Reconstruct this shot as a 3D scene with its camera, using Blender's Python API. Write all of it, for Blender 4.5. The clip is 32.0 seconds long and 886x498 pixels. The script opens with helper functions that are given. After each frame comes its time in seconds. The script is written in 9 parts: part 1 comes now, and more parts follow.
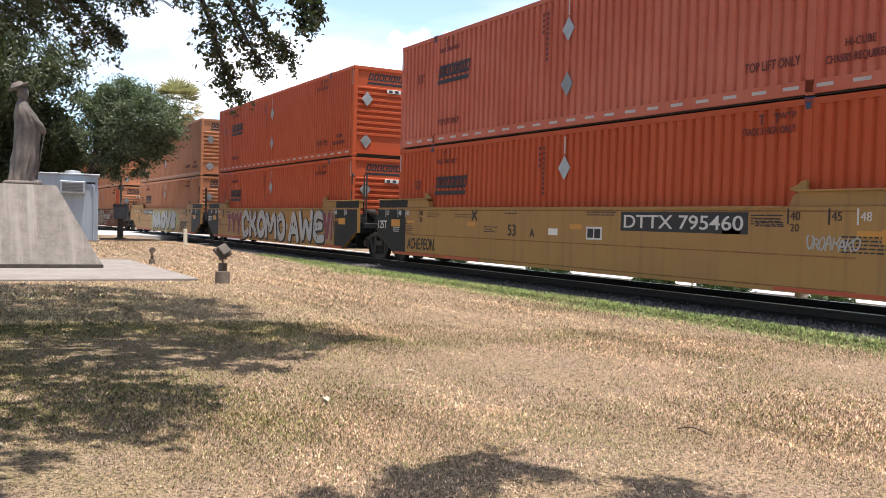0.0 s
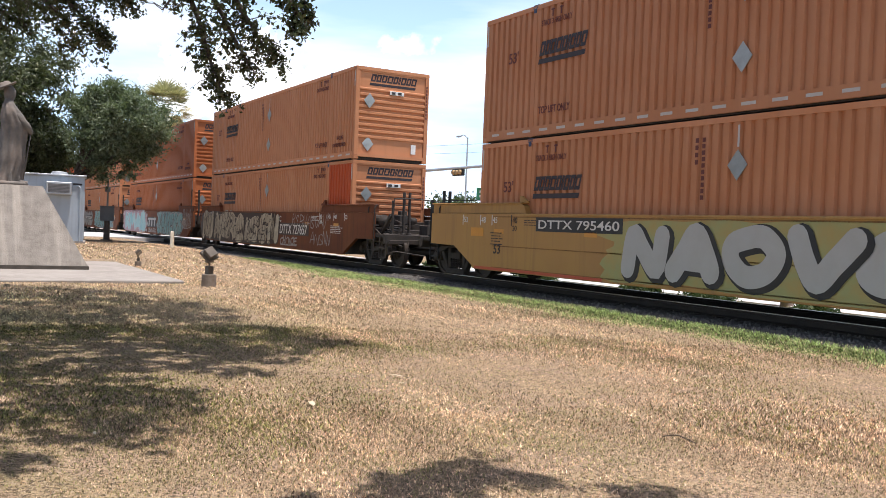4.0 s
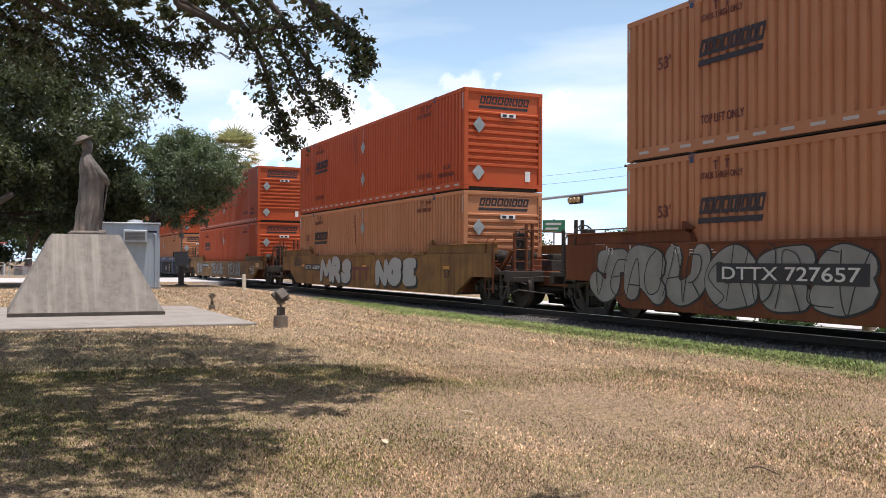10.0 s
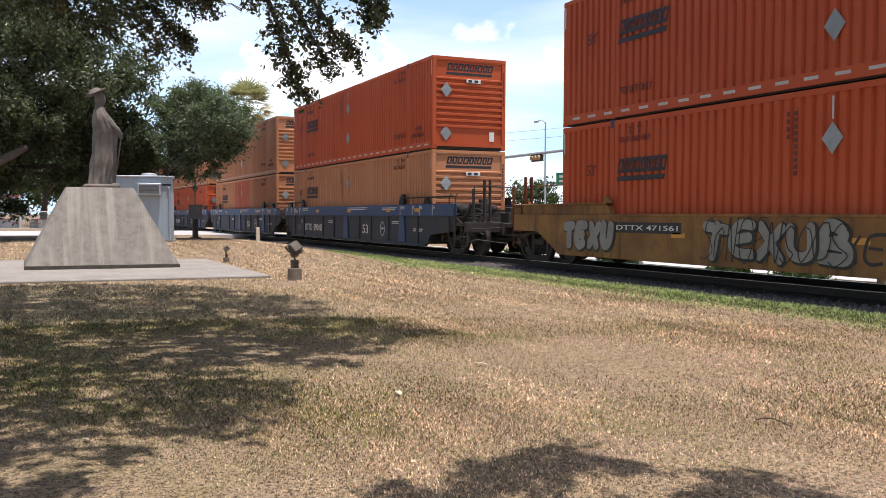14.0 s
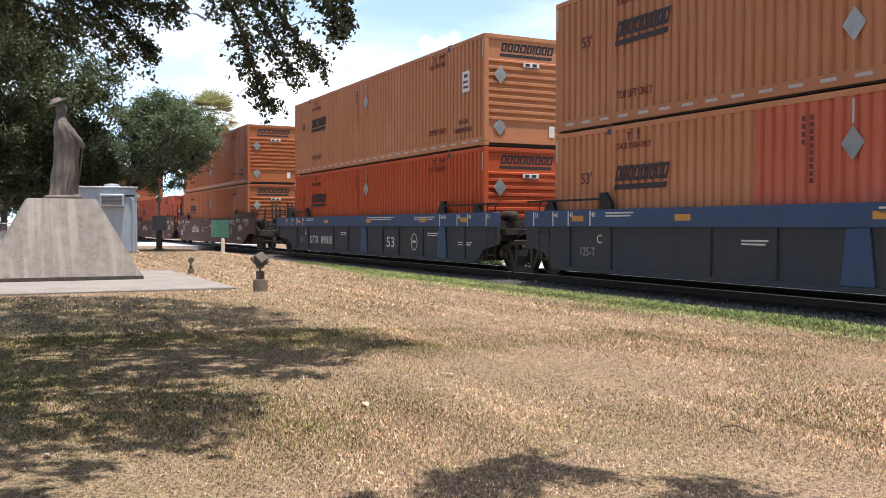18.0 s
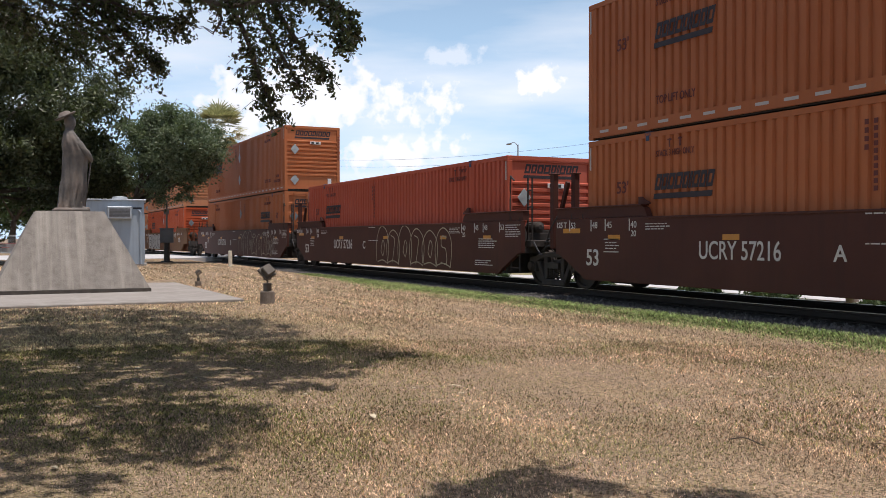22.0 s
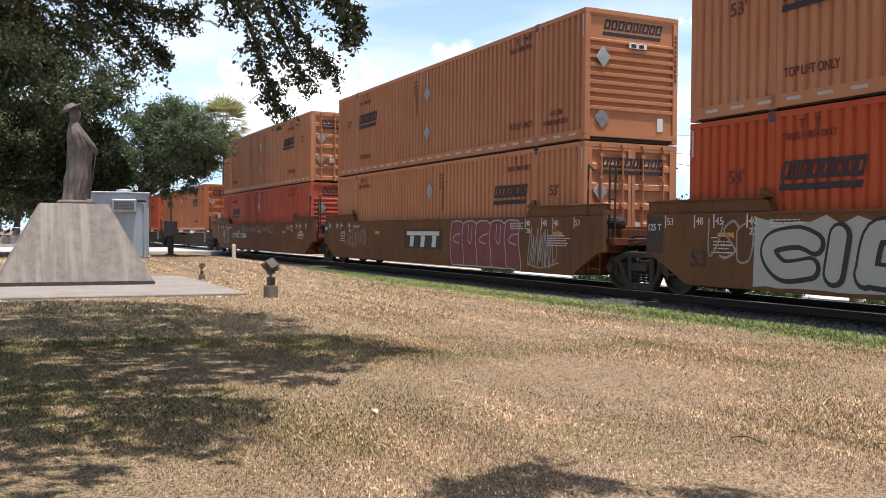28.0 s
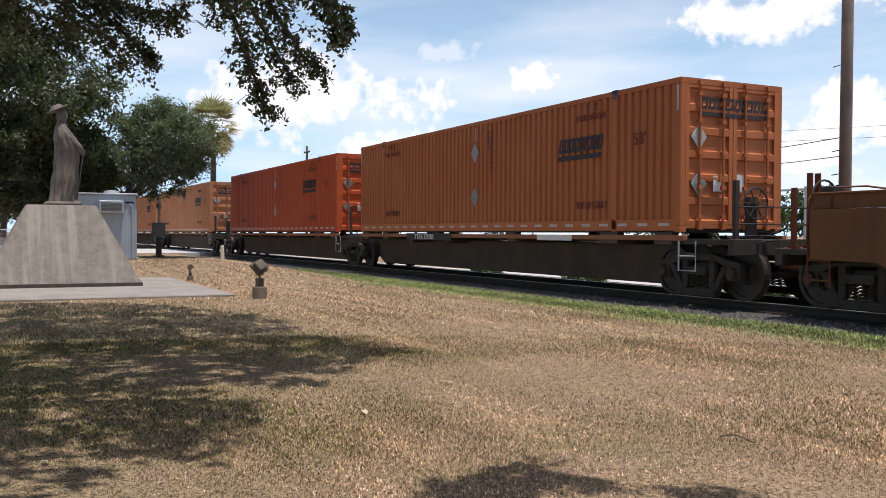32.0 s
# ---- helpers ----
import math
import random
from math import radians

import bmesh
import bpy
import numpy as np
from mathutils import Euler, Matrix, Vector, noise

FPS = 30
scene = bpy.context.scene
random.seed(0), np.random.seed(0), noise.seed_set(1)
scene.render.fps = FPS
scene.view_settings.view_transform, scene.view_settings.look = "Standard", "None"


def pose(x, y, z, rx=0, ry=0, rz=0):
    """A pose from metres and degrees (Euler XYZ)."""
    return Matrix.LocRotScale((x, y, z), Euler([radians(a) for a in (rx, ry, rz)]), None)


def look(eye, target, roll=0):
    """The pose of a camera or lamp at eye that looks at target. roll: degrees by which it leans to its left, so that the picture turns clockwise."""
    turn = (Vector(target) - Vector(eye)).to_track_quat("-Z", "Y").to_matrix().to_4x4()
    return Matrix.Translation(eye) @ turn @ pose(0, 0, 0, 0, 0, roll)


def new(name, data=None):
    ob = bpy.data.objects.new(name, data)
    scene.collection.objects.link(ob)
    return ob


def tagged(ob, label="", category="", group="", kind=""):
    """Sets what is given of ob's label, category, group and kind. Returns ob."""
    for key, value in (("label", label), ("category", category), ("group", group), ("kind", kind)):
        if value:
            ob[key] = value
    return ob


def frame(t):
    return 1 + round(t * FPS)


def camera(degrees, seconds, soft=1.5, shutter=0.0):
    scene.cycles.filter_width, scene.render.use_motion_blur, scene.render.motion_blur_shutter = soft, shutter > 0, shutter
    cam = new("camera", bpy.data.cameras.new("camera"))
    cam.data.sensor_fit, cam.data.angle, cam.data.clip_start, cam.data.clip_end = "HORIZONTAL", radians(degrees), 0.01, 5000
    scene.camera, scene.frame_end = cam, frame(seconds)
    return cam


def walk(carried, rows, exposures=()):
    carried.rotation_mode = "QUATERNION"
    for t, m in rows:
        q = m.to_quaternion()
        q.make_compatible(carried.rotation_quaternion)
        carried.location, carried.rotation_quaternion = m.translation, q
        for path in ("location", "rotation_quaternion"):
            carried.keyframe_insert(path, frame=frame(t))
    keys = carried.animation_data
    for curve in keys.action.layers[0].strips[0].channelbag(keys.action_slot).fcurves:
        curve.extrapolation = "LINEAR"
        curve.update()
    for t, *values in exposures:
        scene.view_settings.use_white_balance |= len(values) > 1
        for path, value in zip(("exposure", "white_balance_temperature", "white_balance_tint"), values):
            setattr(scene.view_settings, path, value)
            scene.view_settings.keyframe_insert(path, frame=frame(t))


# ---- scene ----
# ---- camera and its walk ----
cam = camera(51.75, 32.0, soft=0.62)
EYE = (0.0, 0.0, 1.40)
TURNS = [  # seconds, yaw, pitch, roll
    (0.0, 61.18, -1.60, -1.62), (0.5, 61.16, -1.49, -1.70), (1.0, 61.03, -1.63, -1.54), (1.5, 61.05, -1.81, -1.38),
    (2.0, 60.87, -1.82, -1.38), (2.5, 60.45, -1.30, -1.43), (3.0, 59.91, -1.35, -1.84), (3.5, 60.22, -1.24, -2.17),
    (5.5, 61.16, -1.24, -1.77), (6.0, 61.30, -1.39, -1.02), (6.5, 61.34, -1.40, -0.61), (7.0, 61.50, -0.91, -0.57),
    (7.5, 61.58, -0.31, -0.50), (8.0, 61.40, 0.03, -0.43), (8.5, 61.61, 0.20, -0.35), (9.0, 62.43, 0.19, -0.31),
    (9.5, 63.66, 0.33, -0.29), (10.0, 64.63, 0.87, -0.30), (10.5, 64.77, 0.81, -0.11), (11.0, 64.96, 0.35, -0.18),
    (11.5, 65.08, -0.62, -0.14), (12.0, 65.12, -1.44, 0.06), (12.5, 65.53, -1.60, 0.12), (13.0, 65.68, -1.85, 0.03),
    (13.5, 65.53, -2.01, -0.19), (15.5, 65.30, -2.38, -0.21), (16.0, 64.61, -2.38, -0.06), (16.5, 63.96, -1.63, -0.10),
    (17.0, 63.48, -1.17, 0.15), (17.5, 63.19, -1.30, 0.11), (18.0, 63.36, -1.43, -0.10), (18.5, 63.57, -1.74, -0.37),
    (19.0, 63.82, -2.05, -0.63), (19.5, 63.61, -1.91, -0.58), (20.0, 63.39, -1.35, -0.35), (20.5, 63.45, -1.27, -0.09),
    (21.0, 63.68, -1.23, -0.09), (21.5, 63.87, -0.95, -0.04), (22.0, 63.79, -0.70, 0.04), (22.5, 63.75, -0.79, -0.01),
    (23.0, 63.96, -1.16, -0.20), (23.5, 64.05, -1.35, -0.31), (24.0, 64.12, -1.20, -0.44), (24.5, 64.07, -1.24, -0.60),
    (25.0, 64.22, -1.27, -0.48), (25.5, 64.32, -1.37, -0.34), (27.5, 64.30, -0.98, -0.55), (28.0, 64.02, -0.97, -0.50),
    (28.5, 63.67, -0.91, -0.34), (29.0, 63.79, -1.37, -0.22), (29.5, 63.56, -1.27, -0.29), (30.0, 63.39, -1.10, -0.23),
    (30.5, 63.34, -0.70, -0.20), (31.0, 63.31, -0.67, -0.30), (31.5, 63.37, -0.78, -0.29), (32.0, 63.33, -0.94, -0.30),
]
EXPOSURES = [(0.0, 0.33), (3.5, 0.28), (6.0, 0.30), (7.0, 0.24), (8.0, 0.15), (9.0, 0.05), (11.0, -0.05), (12.0, 0.03), (13.0, 0.0), (16.0, 0.25), (19.0, 0.24), (20.0, -0.08),
             (21.0, -0.04), (22.0, -0.30), (23.0, -0.28), (24.0, 0.05), (25.0, 0.02), (28.0, 0.10), (29.0, 0.10), (31.0, -0.12), (32.0, -0.30)]
walk(cam, [(t, pose(*EYE, 90 + p, r, y)) for t, y, p, r in TURNS], [(t, stops, 6500, 14) for t, stops in EXPOSURES])

# ---- world, sun ----
SUN_DIR = Vector((0.17, 0.075, 0.98)).normalized()      # towards the sun


def make_world():
    w = bpy.data.worlds.new("sky")
    scene.world = w
    w.use_nodes = True
    nt = w.node_tree
    nt.nodes.clear()
    N, L = nt.nodes.new, nt.links.new
    out, bg = N("ShaderNodeOutputWorld"), N("ShaderNodeBackground")
    sky = N("ShaderNodeTexSky")
    sky.sky_type, sky.sun_disc = "NISHITA", False
    sky.sun_elevation = math.asin(SUN_DIR.z)
    sky.sun_rotation = math.atan2(SUN_DIR.x, SUN_DIR.y)
    sky.air_density, sky.dust_density, sky.ozone_density = 1.0, 2.2, 1.5
    co = N("ShaderNodeTexCoord")

    def op(kind, a, b=None, c=None):
        n = N("ShaderNodeMath")
        n.operation = kind
        for i, s in enumerate((a, b, c)):
            if s is None:
                continue
            if isinstance(s, (int, float)):
                n.inputs[i].default_value = s
            else:
                L(s, n.inputs[i])
        return n.outputs[0]

    fine = N("ShaderNodeTexNoise")
    fine.inputs["Scale"].default_value, fine.inputs["Detail"].default_value = 22, 7
    fine.inputs["Roughness"].default_value = 0.62
    L(co.outputs["Generated"], fine.inputs["Vector"])
    sq = N("ShaderNodeMapping")
    sq.inputs["Scale"].default_value = (2.0, 2.0, 12.0)
    L(co.outputs["Generated"], sq.inputs["Vector"])
    wisp = N("ShaderNodeTexNoise")
    wisp.inputs["Scale"].default_value, wisp.inputs["Detail"].default_value = 1.6, 6
    L(sq.outputs["Vector"], wisp.inputs["Vector"])
    finer = N("ShaderNodeTexNoise")
    finer.inputs["Scale"].default_value, finer.inputs["Detail"].default_value = 70, 6
    L(co.outputs["Generated"], finer.inputs["Vector"])
    rough = op("ADD", op("MULTIPLY_ADD", fine.outputs["Fac"], 2.4, -1.2), op("MULTIPLY_ADD", finer.outputs["Fac"], 1.6, -0.8))
    total = None
    # cumulus: azimuth left of +y, elevation, half width, half height (degrees), density
    # the last four are never in view, added to raise the ambient light
    CLOUDS = [(44.5, 12.6, 6.0, 1.5, 1.0), (41.0, 13.6, 5.0, 1.8, 1.0), (57.8, 9.6, 2.3, 1.2, 1.0), (50.2, 7.6, 1.8, 1.0, 1.0),
              (47.0, 9.0, 1.0, 0.5, 0.8), (44.0, 5.0, 7.0, 2.4, 1.0), (39.0, 7.0, 3.5, 2.2, 1.0), (63.0, 11.2, 3.0, 0.8, 0.5),
              (72.0, 8.2, 9.0, 3.0, 0.9), (67.0, 5.5, 5.0, 1.5, 0.9), (30.0, 12.0, 7.0, 3.0, 1.0), (15.0, 9.0, 9.0, 3.0, 1.0),
              (-30.0, 10.0, 9.0, 3.0, 0.9), (-110.0, 12.0, 9.0, 3.0, 0.9), (170.0, 10.0, 9.0, 3.0, 0.9)]
    sep = N("ShaderNodeSeparateXYZ")
    L(co.outputs["Generated"], sep.inputs[0])
    for az, el, hw, hh, dens in CLOUDS:
        a, e = radians(az), radians(el)
        c = Vector((-math.sin(a) * math.cos(e), math.cos(a) * math.cos(e), math.sin(e)))
        side = Vector((-math.cos(a), -math.sin(a), 0))
        up = c.cross(side)
        if up.z < 0:
            up = -up

        def dot(v):
            n = N("ShaderNodeVectorMath")
            n.operation = "DOT_PRODUCT"
            L(co.outputs["Generated"], n.inputs[0])
            n.inputs[1].default_value = v
            return n.outputs["Value"]
        u = op("DIVIDE", dot(side), math.sin(radians(hw)))
        v = op("DIVIDE", dot(up), math.sin(radians(hh)))
        front = op("GREATER_THAN", dot(c), 0.2)
        d = op("SQRT", op("ADD", op("MULTIPLY", u, u), op("MULTIPLY", v, v)))
        f = op("MULTIPLY", op("ADD", op("SUBTRACT", 1.0, d), rough), 1.9)
        f = op("MULTIPLY", op("MULTIPLY", op("MINIMUM", op("MAXIMUM", f, 0.0), 1.0), front), dens)
        total = f if total is None else op("MAXIMUM", total, f)
    haze = N("ShaderNodeMapRange")                 # white haze that thins with height
    L(sep.outputs["Z"], haze.inputs["Value"])
    haze.inputs["From Min"].default_value, haze.inputs["From Max"].default_value = 0.0, 0.42
    haze.inputs["To Min"].default_value, haze.inputs["To Max"].default_value = 1.15, 0.0
    thin = op("MULTIPLY", op("MINIMUM", op("MULTIPLY", op("MAXIMUM", op("MULTIPLY_ADD", wisp.outputs["Fac"], 3.4, -1.35), 0.0), 0.8), 0.85), haze.outputs[0])
    total = op("MINIMUM", op("MAXIMUM", total, thin), 1.0)
    pale = N("ShaderNodeMix")
    pale.data_type = "RGBA"
    L(op("MULTIPLY", haze.outputs[0], 0.80), pale.inputs[0])
    L(sky.outputs[0], pale.inputs[6])
    pale.inputs[7].default_value = (6.2, 9.5, 12.8, 1)
    mix = N("ShaderNodeMix")
    mix.data_type = "RGBA"
    L(total, mix.inputs[0])
    L(pale.outputs[2], mix.inputs[6])
    mix.inputs[7].default_value = (10.5, 10.6, 10.8, 1)
    L(mix.outputs[2], bg.inputs["Color"])
    bg.inputs["Strength"].default_value = 0.125
    L(bg.outputs[0], out.inputs["Surface"])


make_world()
sun = new("sun", bpy.data.lights.new("sun", "SUN"))
sun.data.energy, sun.data.angle, sun.data.color = 5.0, radians(0.53), (1.0, 0.945, 0.885)
sun.matrix_world = look(SUN_DIR * 60, (0, 0, 0))


# ---- materials ----
def material(name, base, rough=0.6, metal=0.0, second=None, scale=3.0, amount=0.5, bump=0.0, bump_scale=40.0,
             streak=None, streak_amount=0.0, vary=0.0, island=0.0, third=None, third_scale=1.0, spec=0.5, run=(7.0, 7.0, 0.35)):
    """A paint, stone or metal: base colour with patches of a second, grain, rain streaks, and a shift from object to object."""
    m = bpy.data.materials.new(name)
    m.use_nodes = True
    nt = m.node_tree
    b = nt.nodes["Principled BSDF"]
    N, L = nt.nodes.new, nt.links.new
    b.inputs["Roughness"].default_value, b.inputs["Metallic"].default_value = rough, metal
    b.inputs["Specular IOR Level"].default_value = spec
    co = N("ShaderNodeTexCoord")
    rgb = N("ShaderNodeRGB")
    rgb.outputs[0].default_value = (*base, 1)
    colour = rgb.outputs[0]

    def blend(fac, other, mode="MIX"):
        nonlocal colour
        n = N("ShaderNodeMix")
        n.data_type, n.blend_type = "RGBA", mode
        L(fac, n.inputs[0])
        L(colour, n.inputs[6])
        if isinstance(other, tuple):
            n.inputs[7].default_value = (*other, 1)
        else:
            L(other, n.inputs[7])
        colour = n.outputs[2]

    def ramp(src, lo, hi, top):
        n = N("ShaderNodeMapRange")
        L(src, n.inputs["Value"])
        n.inputs["From Min"].default_value, n.inputs["From Max"].default_value = lo, hi
        n.inputs["To Max"].default_value = top
        return n.outputs[0]

    def noise_tex(sc, detail=4, vector=None, rough_n=0.55):
        n = N("ShaderNodeTexNoise")
        n.inputs["Scale"].default_value, n.inputs["Detail"].default_value, n.inputs["Roughness"].default_value = sc, detail, rough_n
        L(vector or co.outputs["Object"], n.inputs["Vector"])
        return n.outputs["Fac"]
    if second:
        blend(ramp(noise_tex(scale, 6), 0.40, 0.68, amount), second)
    if third:
        blend(ramp(noise_tex(third_scale, 5), 0.48, 0.70, 0.8), third)
    if streak:
        mp = N("ShaderNodeMapping")
        mp.inputs["Scale"].default_value = run
        L(co.outputs["Object"], mp.inputs["Vector"])
        blend(ramp(noise_tex(1.0, 5, mp.outputs["Vector"]), 0.50, 0.75, streak_amount), streak)
    if vary:
        info = N("ShaderNodeObjectInfo")
        n = N("ShaderNodeHueSaturation")
        mr = N("ShaderNodeMapRange")
        L(info.outputs["Random"], mr.inputs["Value"])
        mr.inputs["To Min"].default_value, mr.inputs["To Max"].default_value = 1 - vary, 1 + vary
        L(mr.outputs[0], n.inputs["Value"])
        L(colour, n.inputs["Color"])
        colour = n.outputs[0]
    if island:
        geo = N("ShaderNodeNewGeometry")
        n = N("ShaderNodeHueSaturation")
        mr = N("ShaderNodeMapRange")
        L(geo.outputs["Random Per Island"], mr.inputs["Value"])
        mr.inputs["To Min"].default_value, mr.inputs["To Max"].default_value = 1 - island, 1 + island
        L(mr.outputs[0], n.inputs["Value"])
        L(colour, n.inputs["Color"])
        colour = n.outputs[0]
    L(colour, b.inputs["Base Color"])
    if bump:
        bp = N("ShaderNodeBump")
        bp.inputs["Strength"].default_value, bp.inputs["Distance"].default_value = bump, 0.01
        L(noise_tex(bump_scale, 3), bp.inputs["Height"])
        L(bp.outputs[0], b.inputs["Normal"])
    return m


def leaf_material(name, base, other, dry=None, gloss=0.38):
    m = material(name, base, rough=gloss, second=other, scale=0.6, amount=0.8, island=0.75, third=dry, third_scale=0.9 if dry else 1.0, spec=0.35)
    nt = m.node_tree
    b = nt.nodes["Principled BSDF"]
    tr, mx = nt.nodes.new("ShaderNodeBsdfTranslucent"), nt.nodes.new("ShaderNodeMixShader")
    tr.inputs[0].default_value = (base[0] * 1.6, base[1] * 1.8, base[2] * 1.0, 1)
    mx.inputs[0].default_value = 0.28
    nt.links.new(b.outputs[0], mx.inputs[1])
    nt.links.new(tr.outputs[0], mx.inputs[2])
    nt.links.new(mx.outputs[0], nt.nodes["Material Output"].inputs["Surface"])
    return m


PAINT = {
    "tan": material("faded_orange_paint", (0.487, 0.208, 0.099), 0.6, spec=0.18, second=(0.543, 0.260, 0.141), scale=0.7, amount=0.7, streak=(0.366, 0.165, 0.085), streak_amount=0.35, vary=0.10),
    "orange": material("deep_orange_paint", (0.42, 0.135, 0.050), 0.55, spec=0.18, second=(0.46, 0.165, 0.070), scale=0.7, amount=0.7, streak=(0.31, 0.105, 0.045), streak_amount=0.35, vary=0.08),
    "red": material("orange_red_paint", (0.468, 0.086, 0.029), 0.55, spec=0.18, second=(0.508, 0.109, 0.041), scale=0.6, amount=0.7, streak=(0.326, 0.067, 0.029), streak_amount=0.25, vary=0.07),
    "pink": material("sun_bleached_red_paint", (0.520, 0.136, 0.079), 0.65, spec=0.18, second=(0.588, 0.192, 0.124), scale=0.6, amount=0.8, streak=(0.339, 0.090, 0.056), streak_amount=0.3, vary=0.05),
    "rose": material("faded_red_paint", (0.452, 0.096, 0.051), 0.6, spec=0.18, second=(0.508, 0.124, 0.079), scale=0.6, amount=0.7, streak=(0.282, 0.056, 0.034), streak_amount=0.3, vary=0.05),
}
YELLOW = material("railcar_yellow_paint", (0.352, 0.191, 0.048), 0.55, second=(0.306, 0.153, 0.046), scale=0.8, amount=0.6, streak=(0.168, 0.092, 0.039), streak_amount=0.45, vary=0.05)
DIRTY_YELLOW = material("weathered_yellow_paint", (0.270, 0.142, 0.049), 0.75, second=(0.150, 0.075, 0.034), scale=1.1, amount=0.85, streak=(0.067, 0.039, 0.024), streak_amount=0.75, vary=0.05, third=(0.202, 0.104, 0.041), third_scale=4.0, spec=0.25)
RUST_BROWN = material("rusty_brown_paint", (0.136, 0.044, 0.021), 0.75, second=(0.192, 0.071, 0.028), scale=1.0, amount=0.7, streak=(0.056, 0.025, 0.017), streak_amount=0.5, vary=0.08, spec=0.22)
TAN_BROWN = material("faded_brown_yellow_paint", (0.161, 0.077, 0.033), 0.75, second=(0.113, 0.052, 0.028), scale=0.8, amount=0.8, streak=(0.060, 0.034, 0.023), streak_amount=0.5, vary=0.06, spec=0.22)
OXIDE = material("dark_oxide_brown_paint", (0.075, 0.028, 0.021), 0.6, second=(0.096, 0.037, 0.026), scale=0.8, amount=0.7, streak=(0.051, 0.025, 0.020), streak_amount=0.4, vary=0.06, spec=0.2)
BLUE = material("railcar_blue_paint", (0.022, 0.055, 0.131), 0.55, second=(0.031, 0.068, 0.146), scale=1.0, amount=0.6, streak=(0.029, 0.040, 0.062), streak_amount=0.4, vary=0.05)
BLUE_DIRT = material("grimy_blue_grey_paint", (0.035, 0.040, 0.054), 0.75, second=(0.052, 0.047, 0.044), scale=0.9, amount=0.8, streak=(0.021, 0.021, 0.021), streak_amount=0.4)
DARK_PANEL = material("dark_green_grey_paint", (0.018, 0.021, 0.022), 0.55, second=(0.030, 0.030, 0.030), scale=1.2, amount=0.6, spec=0.2)
GRIME = material("oily_grime_steel", (0.030, 0.024, 0.020), 0.75, second=(0.060, 0.044, 0.032), scale=4, amount=0.7, bump=0.3, bump_scale=60)
TRUCK_STEEL = material("dusty_cast_steel", (0.032, 0.027, 0.023), 0.85, second=(0.065, 0.052, 0.040), scale=3.5, amount=0.7, bump=0.3, bump_scale=50)
WHEEL_STEEL = material("worn_wheel_steel", (0.040, 0.033, 0.028), 0.6, metal=0.3, second=(0.07, 0.048, 0.032), scale=6, amount=0.6)
RAIL_STEEL = material("brown_rail_steel", (0.026, 0.020, 0.017), 0.7, metal=0.2, second=(0.042, 0.030, 0.022), scale=5, amount=0.6)
RAIL_TOP = material("polished_rail_head", (0.55, 0.53, 0.50), 0.3, metal=0.9, second=(0.42, 0.38, 0.34), scale=2, amount=0.5)
INK = material("dark_lettering_paint", (0.022, 0.016, 0.020), 0.6, second=(0.05, 0.03, 0.03), scale=9, amount=0.5)
MAROON_INK = material("maroon_lettering_paint", (0.12, 0.022, 0.016), 0.6, second=(0.16, 0.04, 0.03), scale=9, amount=0.5)
WHITE_INK = material("white_lettering_paint", (0.62, 0.60, 0.56), 0.6, second=(0.45, 0.42, 0.38), scale=6, amount=0.5)
BLACK = material("black_plate_paint", (0.018, 0.018, 0.02), 0.6, second=(0.035, 0.033, 0.03), scale=5, amount=0.5)
TAPE = material("reflective_white_tape", (0.503, 0.466, 0.429), 0.4, second=(0.370, 0.311, 0.266), scale=4, amount=0.5)
AMBER = material("amber_reflector_tape", (0.55, 0.24, 0.025), 0.4, second=(0.45, 0.20, 0.03), scale=6, amount=0.5)
ALU = material("dull_aluminium_placard", (0.344, 0.361, 0.353), 0.45, metal=0.3, second=(0.246, 0.262, 0.254), scale=5, amount=0.7, vary=0.25)
WHITE_CARD = material("white_label_card", (0.74, 0.73, 0.70), 0.5, second=(0.6, 0.58, 0.54), scale=12, amount=0.5)
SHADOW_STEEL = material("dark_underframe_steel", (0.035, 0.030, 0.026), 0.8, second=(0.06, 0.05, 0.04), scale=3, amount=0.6)
